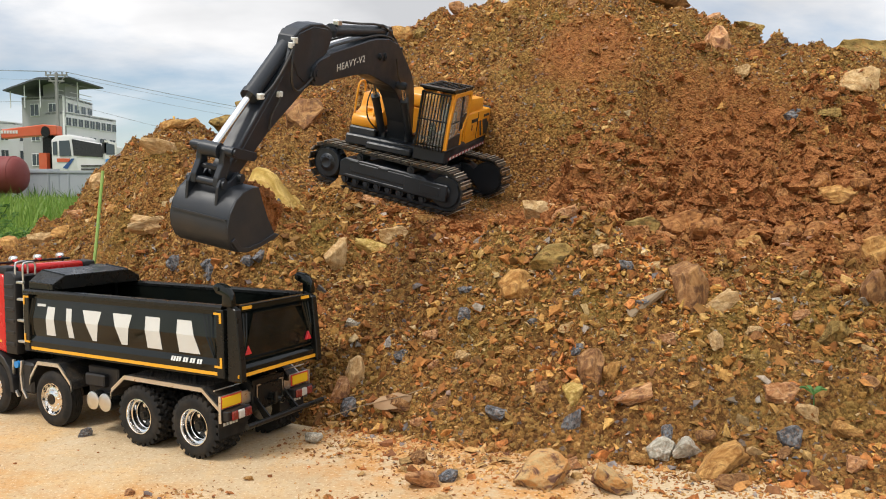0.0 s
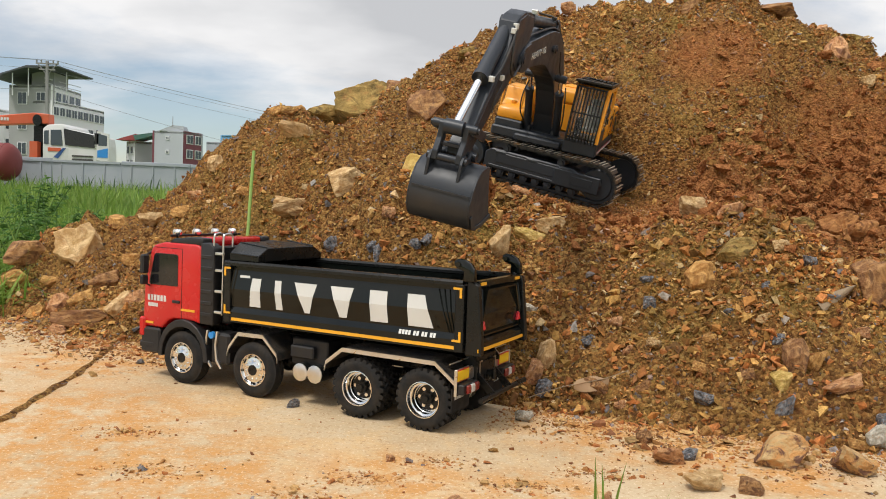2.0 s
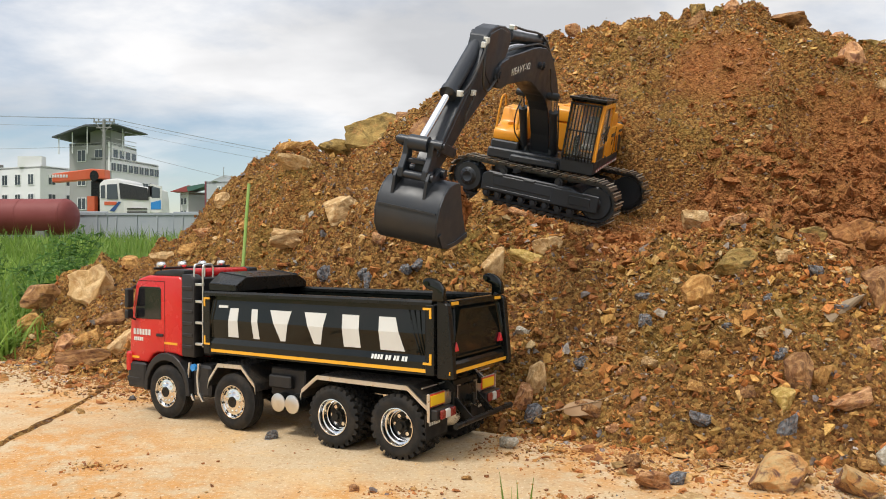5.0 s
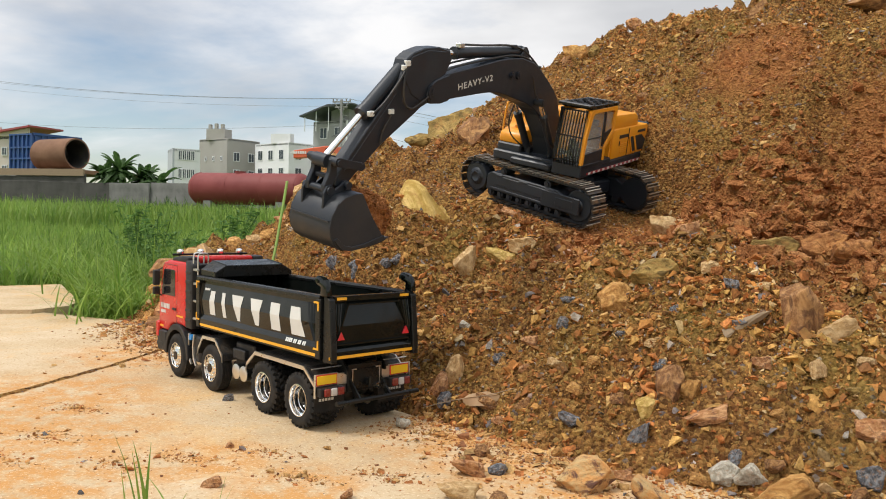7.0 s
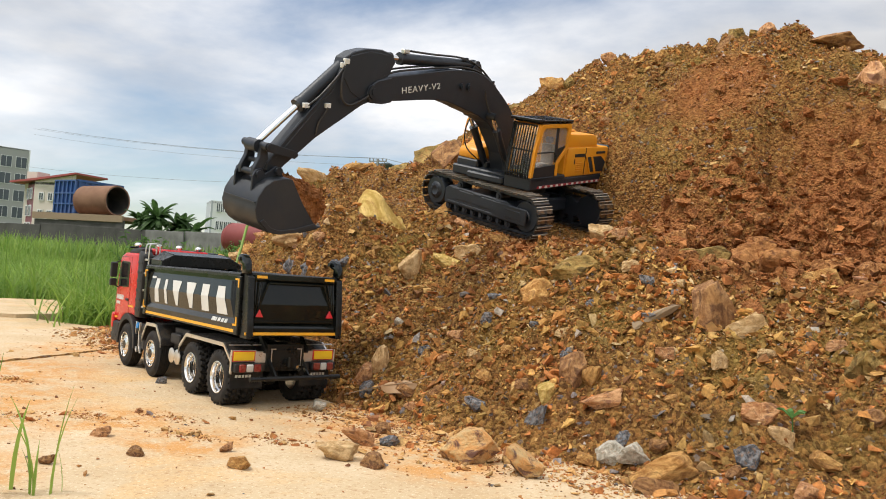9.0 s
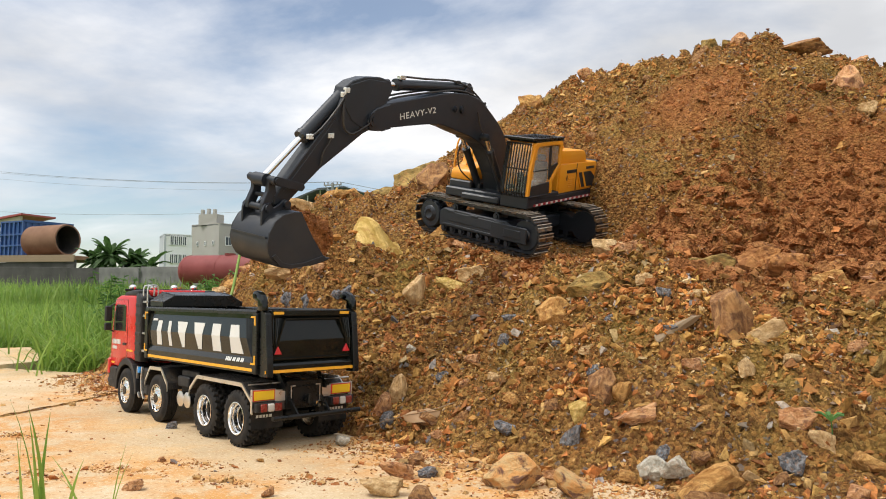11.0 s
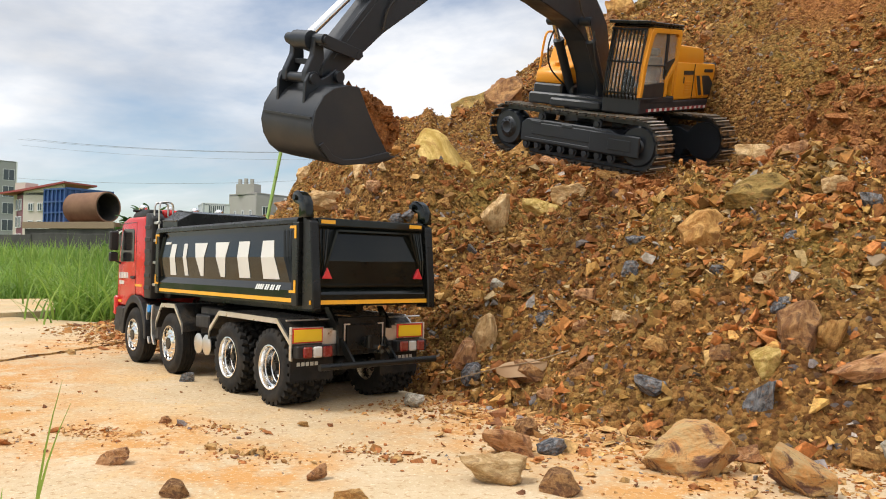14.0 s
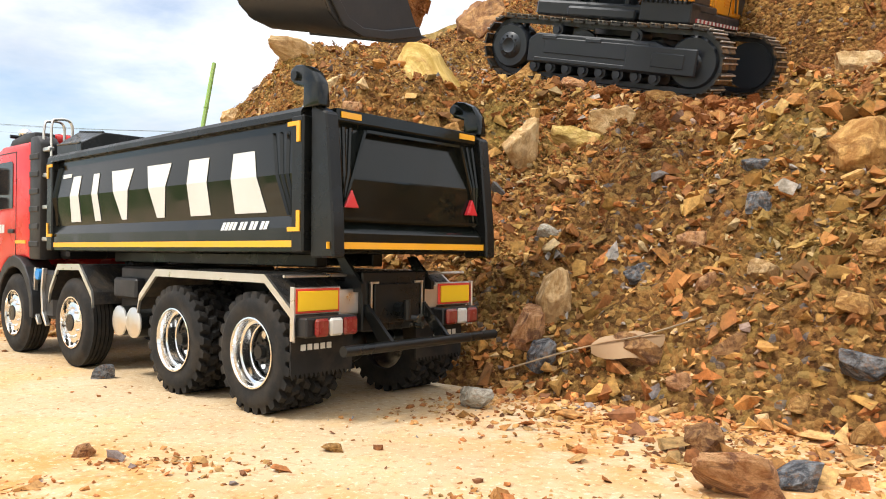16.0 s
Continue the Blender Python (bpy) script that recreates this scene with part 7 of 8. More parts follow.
# earth held in the digger's bucket
bx, by = np.meshgrid(np.linspace(0, 1, 90), np.linspace(0, 1, 84), indexing="ij")
u = 0.589 + 0.056 * bx
line_n = 0.0095 + (u - 0.589) * 1.45
hump = np.sin(np.pi * bx ** 0.42) ** 0.9 * np.sin(np.pi * by) ** 0.35
bulge = hump * (0.050 + 0.020 * rough(bx * 2, by * 3, 3.0, 4, 0.55) + 0.010 * np.abs(rough(bx * 3 + 5, by * 3, 5.0, 2)))
U, V, N = u - bulge * 0.844 + 0.003, -0.0645 + 0.081 * by, line_n + bulge * 0.536
vs = [tuple(DIGGER_AT @ Vector(q)) for q in np.stack([U, V, N], -1).reshape(-1, 3)]
m, k = bx.shape
fs = [(i * k + j, (i + 1) * k + j, (i + 1) * k + j + 1, i * k + j + 1) for i in range(m - 1) for j in range(k - 1)]
c = len(vs)
vs.append(tuple(DIGGER_AT @ Vector((0.67, -0.022, 0.035))))
rim = [i * k for i in range(m)] + [(m - 1) * k + j for j in range(1, k)] + [i * k + k - 1 for i in range(m - 2, -1, -1)] + [j for j in range(k - 2, 0, -1)]
fs += [(rim[i], rim[(i + 1) % len(rim)], c) for i in range(len(rim))]
tagged(new("earth_load", mesh_from("earth_load", vs, fs, FRESH, False)), "heaped red-brown earth filling the bucket", "earth", kind="stuff")

pts = np.stack([U, V, N], -1)
du, dv = np.gradient(pts, axis=0), np.gradient(pts, axis=1)
nrm = np.cross(du, dv).reshape(-1, 3)
nrm /= np.linalg.norm(nrm, axis=1)[:, None] + 1e-9
pts = pts.reshape(-1, 3)
pick = grng.choice(np.where((bx.ravel() > 0.06) & (bx.ravel() < 0.9))[0], 900)
turn_m = np.array(DIGGER_AT.to_3x3())
size = np.minimum(0.0018 * (1 - grng.random(900)) ** (-1 / 1.8), 0.0085)
p = pts[pick] @ turn_m.T + np.array(DIGGER_AT.translation)
strew("load_crumbs", shard_shapes(14, 19, 0.85, 8, 12), p, size, nrm[pick] @ turn_m.T, FRESH, "crumbling lumps of red-brown earth in the bucket", "earth", 16, 0.6)

# ---- grass and small plants ----


def blades(name, x, y, z, height, width, material, label, seed, segs=4, droop=0.5, category="grass"):
    """Many curved blades joined into one object."""
    rnd = np.random.default_rng(seed)
    n = len(x)
    yaw, bend = rnd.uniform(0, 2 * np.pi, n), np.abs(rnd.normal(droop, droop * 0.5, n))
    side = np.stack([-np.sin(yaw), np.cos(yaw), np.zeros(n)], 1)
    ahead = np.stack([np.cos(yaw), np.sin(yaw), np.zeros(n)], 1)
    rows = []
    for k in range(segs + 1):
        t = k / segs
        c = np.stack([x, y, z], 1) + ahead * (height * bend * t * t)[:, None]
        c[:, 2] += height * (t - 0.35 * bend * t * t)
        w = width * (1 - t) ** 0.7 * (0.6 + 0.8 * t * (1 - t) * 2) + 0.0002
        rows += [c - side * w[:, None] / 2, c + side * w[:, None] / 2]
    v = np.stack(rows, 1)
    m = 2 * (segs + 1)
    q = np.array([[2 * k, 2 * k + 1, 2 * k + 3, 2 * k + 2] for k in range(segs)])
    f = (q[None] + (np.arange(n) * m)[:, None, None]).reshape(-1, 4)
    me = bpy.data.meshes.new(name)
    v = v.reshape(-1, 3)
    me.vertices.add(len(v))
    me.vertices.foreach_set("co", v.astype(np.float32).ravel())
    me.loops.add(f.size)
    me.loops.foreach_set("vertex_index", f.astype(np.int32).ravel())
    me.polygons.add(len(f))
    me.polygons.foreach_set("loop_start", np.arange(0, f.size, 4, dtype=np.int32))
    me.materials.append(material)
    me.update(calc_edges=True)
    me.validate()
    return tagged(new(name, me), label, category, kind="stuff")


vr = np.random.default_rng(21)


def meadow(n, y0, y1, power):
    y = y0 + (y1 - y0) * vr.random(n) ** power
    x = -y * vr.uniform(0.12, 1.5, n) - 0.25
    edge = np.interp(x, [-4.4, -3.0, -2.6, -2.15, -1.67, -1.55, -1.3], [1.7, 1.72, 2.02, 2.34, 1.98, 1.9, 1.8])
    keep = (y > edge) & (heap(x, y, False) < 0.0)
    clump = 0.55 + 1.6 * rough(x, y, 1.3, 3)
    keep &= vr.random(n) < np.clip(clump + 0.3, 0.15, 1)
    return x[keep], y[keep]


x, y = meadow(42000, 1.75, 8.5, 1.25)
hgt = (0.17 + 0.22 * vr.random(len(x))) * (0.8 + 0.5 * rough(x, y, 0.9, 2))
hgt *= 0.8 * np.clip(0.45 + (y - 1.7) * 0.35, 0.5, 1.05)
blades("meadow_grass", x, y, np.full(len(x), -0.035), hgt, 0.005 + 0.005 * vr.random(len(x)), GRASS, "tall fresh green grass growing beside the slab", 22, 5, 0.75)
x, y = meadow(26000, 7.5, 27, 1.2)
blades("far_grass", x, y, np.full(len(x), -0.035), 0.28 + 0.26 * vr.random(len(x)), 0.016 + 0.018 * vr.random(len(x)), GRASS_FAR, "tall green grass across the meadow", 23, 3, 0.4)


def tuft(x, y, z, n, h, w, spread, seed, label, droop=0.5):
    r = np.random.default_rng(seed)
    o = blades("grass_tuft", x + r.normal(0, spread, n), y + r.normal(0, spread, n), np.full(n, z), h * r.uniform(0.5, 1.1, n), np.full(n, w) * r.uniform(0.7, 1.2, n), GRASS, label, seed, 6, droop)
    o["kind"] = "thing"
    return o


for i, (x, y, n, h, s) in enumerate(((-1.42, 1.83, 190, 0.20, 0.06), (-1.32, 1.93, 120, 0.15, 0.06), (-1.56, 1.93, 120, 0.25, 0.06), (-1.22, 2.08, 110, 0.16, 0.07), (-2.3, 2.42, 160, 0.30, 0.09), (-1.75, 2.3, 170, 0.3, 0.1))):
    tagged(tuft(x, y, -0.03, n, h, 0.0075, s, 40 + i, "tuft of tall green grass at the slab's edge", 0.85), "", "grass tuft", "grass tufts")
tagged(tuft(-0.190, 0.505, -0.002, 7, 0.15, 0.0065, 0.012, 62, "sparse tuft of green grass growing from the concrete", 0.22), "", "grass tuft", "grass tufts")
tagged(tuft(-0.160, 0.525, -0.002, 7, 0.10, 0.0034, 0.006, 61, "few thin blades of grass growing from the concrete", 0.32), "", "grass tuft", "grass tufts")

WEED = make_green("weed_leaf", (0.08, 0.19, 0.04), (0.20, 0.34, 0.09), 9.0)


def weed(x, y, h, seed):
    """A branching weed: thin stems with many small pointed leaves."""
    r = random.Random(seed)
    o = thing("weed", pose(x, y, -0.035), "bushy green weed with small pointed leaves", "weed", "weeds in the meadow")
    leaves = bmesh.new()
    stems = bmesh.new()
    for _ in range(9):
        a, lean_out = r.uniform(0, 6.283), r.uniform(0.1, 0.6)
        tip = Vector((math.cos(a) * lean_out * h, math.sin(a) * lean_out * h, h * r.uniform(0.6, 1.0)))
        add_tube(stems, curve_pts([(0, 0, 0), tip * 0.5 + Vector((0, 0, 0.1 * h)), tip], 4), 0.0016, 5)
        for k in range(26):
            t = r.uniform(0.2, 1.0)
            c = tip * t + Vector((0, 0, 0.4 * h * t * (1 - t)))
            b, l = r.uniform(0, 6.283), r.uniform(0.018, 0.042)
            d = Vector((math.cos(b), math.sin(b), r.uniform(-0.3, 0.5))).normalized()
            w = d.cross(Vector((0, 0, 1))).normalized() * l * 0.22
            m = c + d * l * 0.5 + Vector((0, 0, 0.004))
            vs = [leaves.verts.new(q) for q in (c, m - w, c + d * l - Vector((0, 0, 0.006)), m + w)]
            leaves.faces.new(vs)
    part("stems", stems, WEED, o)
    part("foliage", leaves, WEED, o)


for k, (x, y, h) in enumerate(((-1.80, 2.52, 0.28), (-2.02, 2.72, 0.32), (-1.58, 2.55, 0.24), (-2.35, 3.0, 0.36), (-1.95, 3.15, 0.36), (-1.72, 2.9, 0.30), (-2.7, 3.4, 0.38), (-1.45, 2.75, 0.25), (-2.2, 3.6, 0.4))):
    weed(x, y, h, 300 + k)

# green split-bamboo stake leaning out of the heap
st = thing("stake", Matrix.Identity(4), "thin green bamboo stake stuck upright in the heap", "stake")
bm = bmesh.new()
add_tube(bm, [(-0.677, 1.45, 0.13), (-0.681, 1.500, 0.245), (-0.684, 1.527, 0.32), (-0.686, 1.552, 0.393)], 0.0033, 8)
part("stem", bm, BAMBOO, st, "", True)
for a, b in (((-0.681, 1.500, 0.245), (-0.6811, 1.501, 0.248)), ((-0.684, 1.527, 0.32), (-0.6841, 1.528, 0.323))):
    part("node_ring", rods((a, b, 0.0038), seg=10), BAMBOO, st)

# seedling on the heap
sx, sy = 0.478, 0.975
sz = float(heap(sx, sy)) - 0.004
seed = thing("seedling", pose(sx, sy, sz) @ Matrix.Scale(0.68, 4), "small green seedling growing from the earth heap", "seedling")
part("stem", tube([(0, 0, 0), (0.002, -0.002, 0.02), (0.0, -0.004, 0.045)], 0.0011, 6), SPROUT, seed, "", True)
for k, (a, l) in enumerate(((20, 0.024), (110, 0.02), (165, 0.026), (250, 0.02), (320, 0.024))):
    bm = bmesh.new()
    c, s = math.cos(radians(a)), math.sin(radians(a))
    pts = [(0, 0), (0.3, 0.22), (0.6, 0.26), (0.85, 0.15), (1, 0)]
    top = [bm.verts.new((c * t * l - s * w * l, s * t * l + c * w * l - 0.004, 0.040 + 0.014 * math.sin(t * 2.0) + abs(w) * 0.010)) for t, w in pts]
    bot = [bm.verts.new((c * t * l + s * w * l, s * t * l - c * w * l - 0.004, 0.040 + 0.014 * math.sin(t * 2.0) + abs(w) * 0.010)) for t, w in pts[1:-1]]
    mid = [bm.verts.new((c * t * l, s * t * l - 0.004, 0.0385 + 0.014 * math.sin(t * 2.0))) for t, w in pts[1:-1]]
    for e in (top[1:-1], bot):
        bm.faces.new((top[0], e[0], mid[0]))
        for i in range(2):
            bm.faces.new((e[i], e[i + 1], mid[i + 1], mid[i]))
        bm.faces.new((e[2], top[-1], mid[2]))
    part("leaf", bm, SPROUT, seed, "", True)
# dry twig and a grey piece of wood on the heap
WOOD = paint("weathered_wood", (0.26, 0.19, 0.12), 0.85, dust=0.2, scale=90)
tw = thing("twig", Matrix.Identity(4), "thin dry twig lying on the heap's foot", "twig")
part("stem", tube([(-0.168, 1.10, 0.02), (-0.112, 1.105, 0.038), (-0.06, 1.098, 0.052), (-0.02, 1.10, 0.066)], 0.0007, 6), WOOD, tw)
LEAF_DRY = paint("dry_leaf", (0.34, 0.21, 0.11), 0.8, dust=0.2, scale=80)
dl = thing("dry_leaf", pose(-0.074, 1.106, float(heap(-0.074, 1.106, False)) + 0.010, 38, -8, 14) @ Matrix.Scale(0.8, 4), "brown curled dry leaf lying at the foot of the heap", "leaf")
bm = bmesh.new()
gridv = [[bm.verts.new((-0.036 + 0.072 * i / 12, (j / 6 - 0.5) * 0.036 * math.sin(math.pi * (0.04 + 0.92 * i / 12)) ** 0.7, 0.006 * math.sin(j / 6 * math.pi) + 0.004 * math.sin(i * 0.9) * (j / 6 - 0.5) + (0.0015 if j == 3 else 0))) for j in range(7)] for i in range(13)]
for i in range(12):
    for j in range(6):
        bm.faces.new((gridv[i][j], gridv[i + 1][j], gridv[i + 1][j + 1], gridv[i][j + 1]))
part("blade", bm, LEAF_DRY, dl, "", True)
part("vein", tube([(-0.046, 0, 0.004), (-0.02, 0, 0.0085), (0.02, 0, 0.0085), (0.036, 0, 0.007)], 0.0007, 6), LEAF_DRY, dl)
wd = new("driftwood", rock_mesh("driftwood", 5, 3, WOOD, 14, 0.05))
wd.matrix_basis = Matrix.Translation((0.305, 1.135, float(heap(0.305, 1.135)) + 0.006)) @ Euler((0, radians(-28), radians(12))).to_matrix().to_4x4() @ Matrix.Diagonal((0.085, 0.018, 0.014, 1))
tagged(wd, "weathered grey piece of wood on the heap", "driftwood")

# ---- beyond the meadow ----
CONCRETE = masonry("weathered_concrete", (0.13, 0.13, 0.12), (0.29, 0.285, 0.27), 1.6, bump=0.01)
SHEET = masonry("grey_sheet_metal", (0.30, 0.33, 0.36), (0.42, 0.44, 0.46), 1.2, 0.5, 0.004)
DARK_WALL = masonry("stained_wall", (0.05, 0.048, 0.044), (0.12, 0.115, 0.105), 1.2, bump=0.01)
# grey and white plaster are set lighter to take in distance haze
GREY_PLASTER = masonry("grey_plaster", (0.33, 0.33, 0.325), (0.39, 0.39, 0.385), 0.3)
LIGHT_PLASTER = masonry("pale_grey_plaster", (0.46, 0.48, 0.52), (0.52, 0.54, 0.58), 0.3)
WHITE_PLASTER = masonry("white_plaster", (0.76, 0.76, 0.77), (0.84, 0.84, 0.84), 0.3)
RAW_CEMENT = masonry("raw_cement", (0.34, 0.32, 0.29), (0.44, 0.42, 0.39), 0.5)
BEIGE = masonry("beige_plaster", (0.55, 0.48, 0.42), (0.62, 0.56, 0.50), 0.4)
ROOF_DARK = paint("dark_roof", (0.07, 0.08, 0.09), 0.6, dust=0.03, scale=2)
ROOF_RED = paint("red_roof", (0.33, 0.06, 0.06), 0.6, dust=0.05, scale=2)
ROOF_GREEN = paint("green_roof", (0.06, 0.16, 0.13), 0.6, dust=0.05, scale=2)
MAROON = paint("maroon_facade", (0.18, 0.04, 0.06), 0.5, dust=0.05, scale=2)
SKYBLUE = paint("light_blue_facade", (0.16, 0.38, 0.60), 0.6, dust=0.05, scale=2)
PANE = paint("far_pane", (0.06, 0.075, 0.09), 0.12, dust=0.02, scale=3, bump=0)
TANK_RED = masonry("rust_red_paint", (0.17, 0.032, 0.03), (0.25, 0.06, 0.055), 1.5, 0.6, 0.003)
RUST = masonry("rusty_steel", (0.17, 0.085, 0.05), (0.27, 0.15, 0.09), 2.2, 0.8, 0.006)
PIPE_IN = paint("pipe_inside", (0.03, 0.028, 0.026), 0.8, dust=0.05, scale=3)
BLUE_BOX = paint("blue_container_paint", (0.025, 0.08, 0.24), 0.55, dust=0.05, scale=2)
ORANGE = paint("orange_crane_paint", (0.62, 0.10, 0.035), 0.45, dust=0.1, scale=2)
CABWHITE = paint("white_lorry_paint", (0.70, 0.70, 0.68), 0.4, dust=0.12, scale=2)
POLE = masonry("concrete_pole", (0.25, 0.25, 0.25), (0.32, 0.31, 0.30), 1.0)
WIRE = paint("cable", (0.26, 0.27, 0.29), 0.7, dust=0.0, scale=2)
BASE = -0.035


def face_frame(P, Q):
    """Origin at P, x along to Q, y out of the face, z up."""
    d = Vector((Q[0] - P[0], Q[1] - P[1], 0))
    return d.length, Matrix.Translation((P[0], P[1], BASE)) @ Matrix.Rotation(math.atan2(d.y, d.x), 4, "Z")


def house(name, L, C, R, height, left_mat, right_mat, label, roof_mat=None, left_windows=(), right_windows=(), parapet=0.3):
    """A block whose nearest corner is C, with walls running to L and R. Windows: (columns, rows, first height, step, width, tall, from, to)."""
    h = thing(name, Matrix.Identity(4), label, "building")
    bk = (L[0] + R[0] - C[0], L[1] + R[1] - C[1])
    for P, Q, mat, wins in ((L, C, left_mat, left_windows), (C, R, right_mat, right_windows), (R, bk, left_mat, ()), (bk, L, right_mat, ())):
        ln, m = face_frame(P, Q)
        bm = bmesh.new()
        add_box(bm, (0, 0, 0), (ln, 0.25, height), m=m)
        wall = part("wall", bm, mat, h)
        for cols, rows, z0, dz, w, tall, a, b in wins:
            for i in range(cols):
                for k in range(rows):
                    x = ln * (a + (b - a) * (i + 0.5) / cols)
                    z = z0 + dz * k
                    bm = bmesh.new()
                    add_box(bm, (x - w / 2 - 0.08, -0.09, z - 0.08), (x + w / 2 + 0.08, 0.01, z + tall + 0.08), m=m)
                    fr = part("window", bm, WHITE_PLASTER, wall)
                    bm = bmesh.new()
                    add_box(bm, (x - w / 2, -0.11, z), (x - 0.04, -0.085, z + tall), m=m)
                    add_box(bm, (x + 0.04, -0.11, z), (x + w / 2, -0.085, z + tall), m=m)
                    o = part("pane", bm, PANE, h)
    bm = bmesh.new()
    vs = [bm.verts.new((p[0], p[1], height + BASE - parapet)) for p in (L, C, R, bk)]
    f = bm.faces.new(vs)
    g = bmesh.ops.extrude_face_region(bm, geom=[f])
    bmesh.ops.translate(bm, verts=[v for v in g["geom"] if isinstance(v, bmesh.types.BMVert)], vec=(0, 0, 0.2))
    part("roof", bm, roof_mat or GREY_PLASTER, h)
    return h


# tall grey and white block with a roof canopy
A = house("apartment_building", (-49.8, 91.5), (-44.0, 90.0), (-43.95, 97.0), 12.0, GREY_PLASTER, WHITE_PLASTER, "grey and white five-storey block with a dark canopy roof", ROOF_DARK,
          [(2, 3, 4.0, 2.9, 1.1, 1.3, 0.1, 0.95)], [(4, 1, 10.1, 2.9, 1.1, 1.1, 0.05, 0.98)])
house("apartment_building", (-46.6, 90.6), (-43.9, 89.7), (-42.34, 100.0), 10.2, GREY_PLASTER, WHITE_PLASTER, "white block wing with two rows of windows", ROOF_DARK,
      [(1, 1, 6.9, 2, 0.9, 1.1, 0.2, 0.9)], [(9, 1, 8.6, 2, 0.85, 0.9, 0.0, 1.0), (5, 1, 6.4, 2, 1.2, 1.1, 0.0, 1.0)])
bm = bmesh.new()
add_plate(bm, [(-50.3, 12.45), (-46.3, 13.85), (-42.7, 13.95), (-42.7, 13.8), (-46.3, 13.65), (-50.3, 12.3)], 88.5, 97.5, "y")
part("canopy", bm, ROOF_DARK, A, "dark canopy roof")
bm = bmesh.new()
add_box(bm, (-47.2, 91.5, 11.8), (-44.6, 95, 13.6))
part("stair_head", bm, GREY_PLASTER, A)
for x, y, t in ((-50.0, 89.5, 12.4), (-48.2, 89.2, 13.1), (-46.4, 89.2, 13.7), (-44.6, 89.6, 13.8), (-43.4, 92, 13.85)):
    part("canopy_post", rods(((x, y, 10.5), (x, y, t), 0.06), seg=8), WHITE_PLASTER, A)
for y in (0, 1):
    part("roof_rail", rods(((-45.0, 90, 12.2 + 0.5 * y), (-44.0, 97, 12.2 + 0.5 * y), 0.04), seg=6), WHITE_PLASTER, A)
# low houses beside the heap's shoulder
H = house("house", (-38.24, 97), (-36.42, 95), (-34.3, 96.2), 6.3, WHITE_PLASTER, GREY_PLASTER, "low pale house with a red and green roof", ROOF_RED, [(2, 2, 3.2, 1.6, 0.6, 0.8, 0.1, 0.9)])
bm = bmesh.new()
add_plate(bm, [(-38.6, 6.3), (-36.2, 7.1), (-36.0, 6.3)], 94.5, 97, "y")
part("roof_slope", bm, ROOF_RED, H)
bm = bmesh.new()
add_plate(bm, [(-36.4, 6.9), (-34.2, 7.3), (-34.2, 6.9), (-36.2, 6.3)], 94.3, 97, "y")
part("roof_slope", bm, ROOF_GREEN, H)
H = house("house", (-32.9, 91), (-29.0, 90), (-27.6, 93.0), 7.35, LIGHT_PLASTER, MAROON, "blank grey town house with a maroon front", None, [(1, 3, 3.2, 1.6, 0.3, 0.25, 0.4, 0.6)], [(2, 3, 2.6, 1.7, 0.9, 0.9, 0.1, 0.95)])
bm = bmesh.new()
add_plate(bm, [(-32.0, 7.3), (-30.4, 8.0), (-29.2, 7.9), (-29.0, 7.3)], 90.5, 92, "y")
part("stair_head", bm, LIGHT_PLASTER, H)
part("antenna", rods(((-30.4, 90.5, 7.8), (-30.4, 90.5, 9.0), 0.04), seg=6), POLE, H)
house("house", (-27.9, 95.5), (-25.9, 95), (-24.9, 100), 6.6, LIGHT_PLASTER, SKYBLUE, "narrow grey house with a light blue front", ROOF_GREEN, (), [(2, 3, 2.2, 1.6, 0.9, 0.9, 0.1, 0.9)])
house("house", (-26.6, 97), (-24.6, 96), (-22.6, 99), 7.6, SKYBLUE, SKYBLUE, "light blue town house with balconies", ROOF_GREEN, [(2, 3, 2.6, 1.7, 0.8, 0.9, 0.1, 0.9)], [(2, 3, 2.6, 1.7, 0.8, 0.9, 0.1, 0.9)])
# white, cement and white blocks further along
house("house", (-66.8, 83.5), (-63.3, 80.0), (-61.0, 82.5), 7.55, LIGHT_PLASTER, WHITE_PLASTER, "narrow white house with grouped small windows", None, (), [(4, 3, 1.6, 2.3, 0.34, 1.05, 0.2, 0.8)])
H = house("house", (-68.2, 92), (-62.2, 90), (-60.6, 95.5), 9.8, RAW_CEMENT, RAW_CEMENT, "unfinished bare cement block", None, [(3, 3, 2.0, 2.4, 0.25, 0.5, 0.1, 0.95)], [(2, 3, 2.0, 2.4, 0.9, 1.1, 0.05, 0.95)])
bm = boxes(((-66.2, 90.8, 9.6), (-63.2, 92.5, 11.1)), ((-66.0, 91, 11.1), (-65.6, 91.4, 11.8)), ((-65.0, 91, 11.1), (-64.6, 91.4, 11.9)), ((-64.0, 91, 11.1), (-63.6, 91.4, 11.8)))
part("roof_tank_house", bm, RAW_CEMENT, H)
H = house("house", (-59.7, 93), (-52.6, 90), (-50.4, 95), 9.2, WHITE_PLASTER, WHITE_PLASTER, "white apartment house with dark windows", None, [(3, 3, 2.2, 2.4, 0.9, 1.2, 0.02, 0.95)], [(2, 3, 2.2, 2.4, 0.9, 1.2, 0.05, 0.95)])
part("balustrade", boxes(((-56, 91, 9.1), (-53, 92, 10.4))), WHITE_PLASTER, H)
W = house("house", (-63.5, 53.2), (-61.1, 52.0), (-56.4, 52.6), 6.2, MAROON, BEIGE, "narrow beige three-storey house with a brown side", ROOF_DARK, [(2, 3, 1.4, 1.6, 0.6, 0.9, 0.1, 0.9)], [(2, 3, 1.3, 1.6, 0.4, 0.6, 0.08, 0.5), (1, 3, 1.3, 1.6, 0.4, 0.6, 0.6, 0.95)])
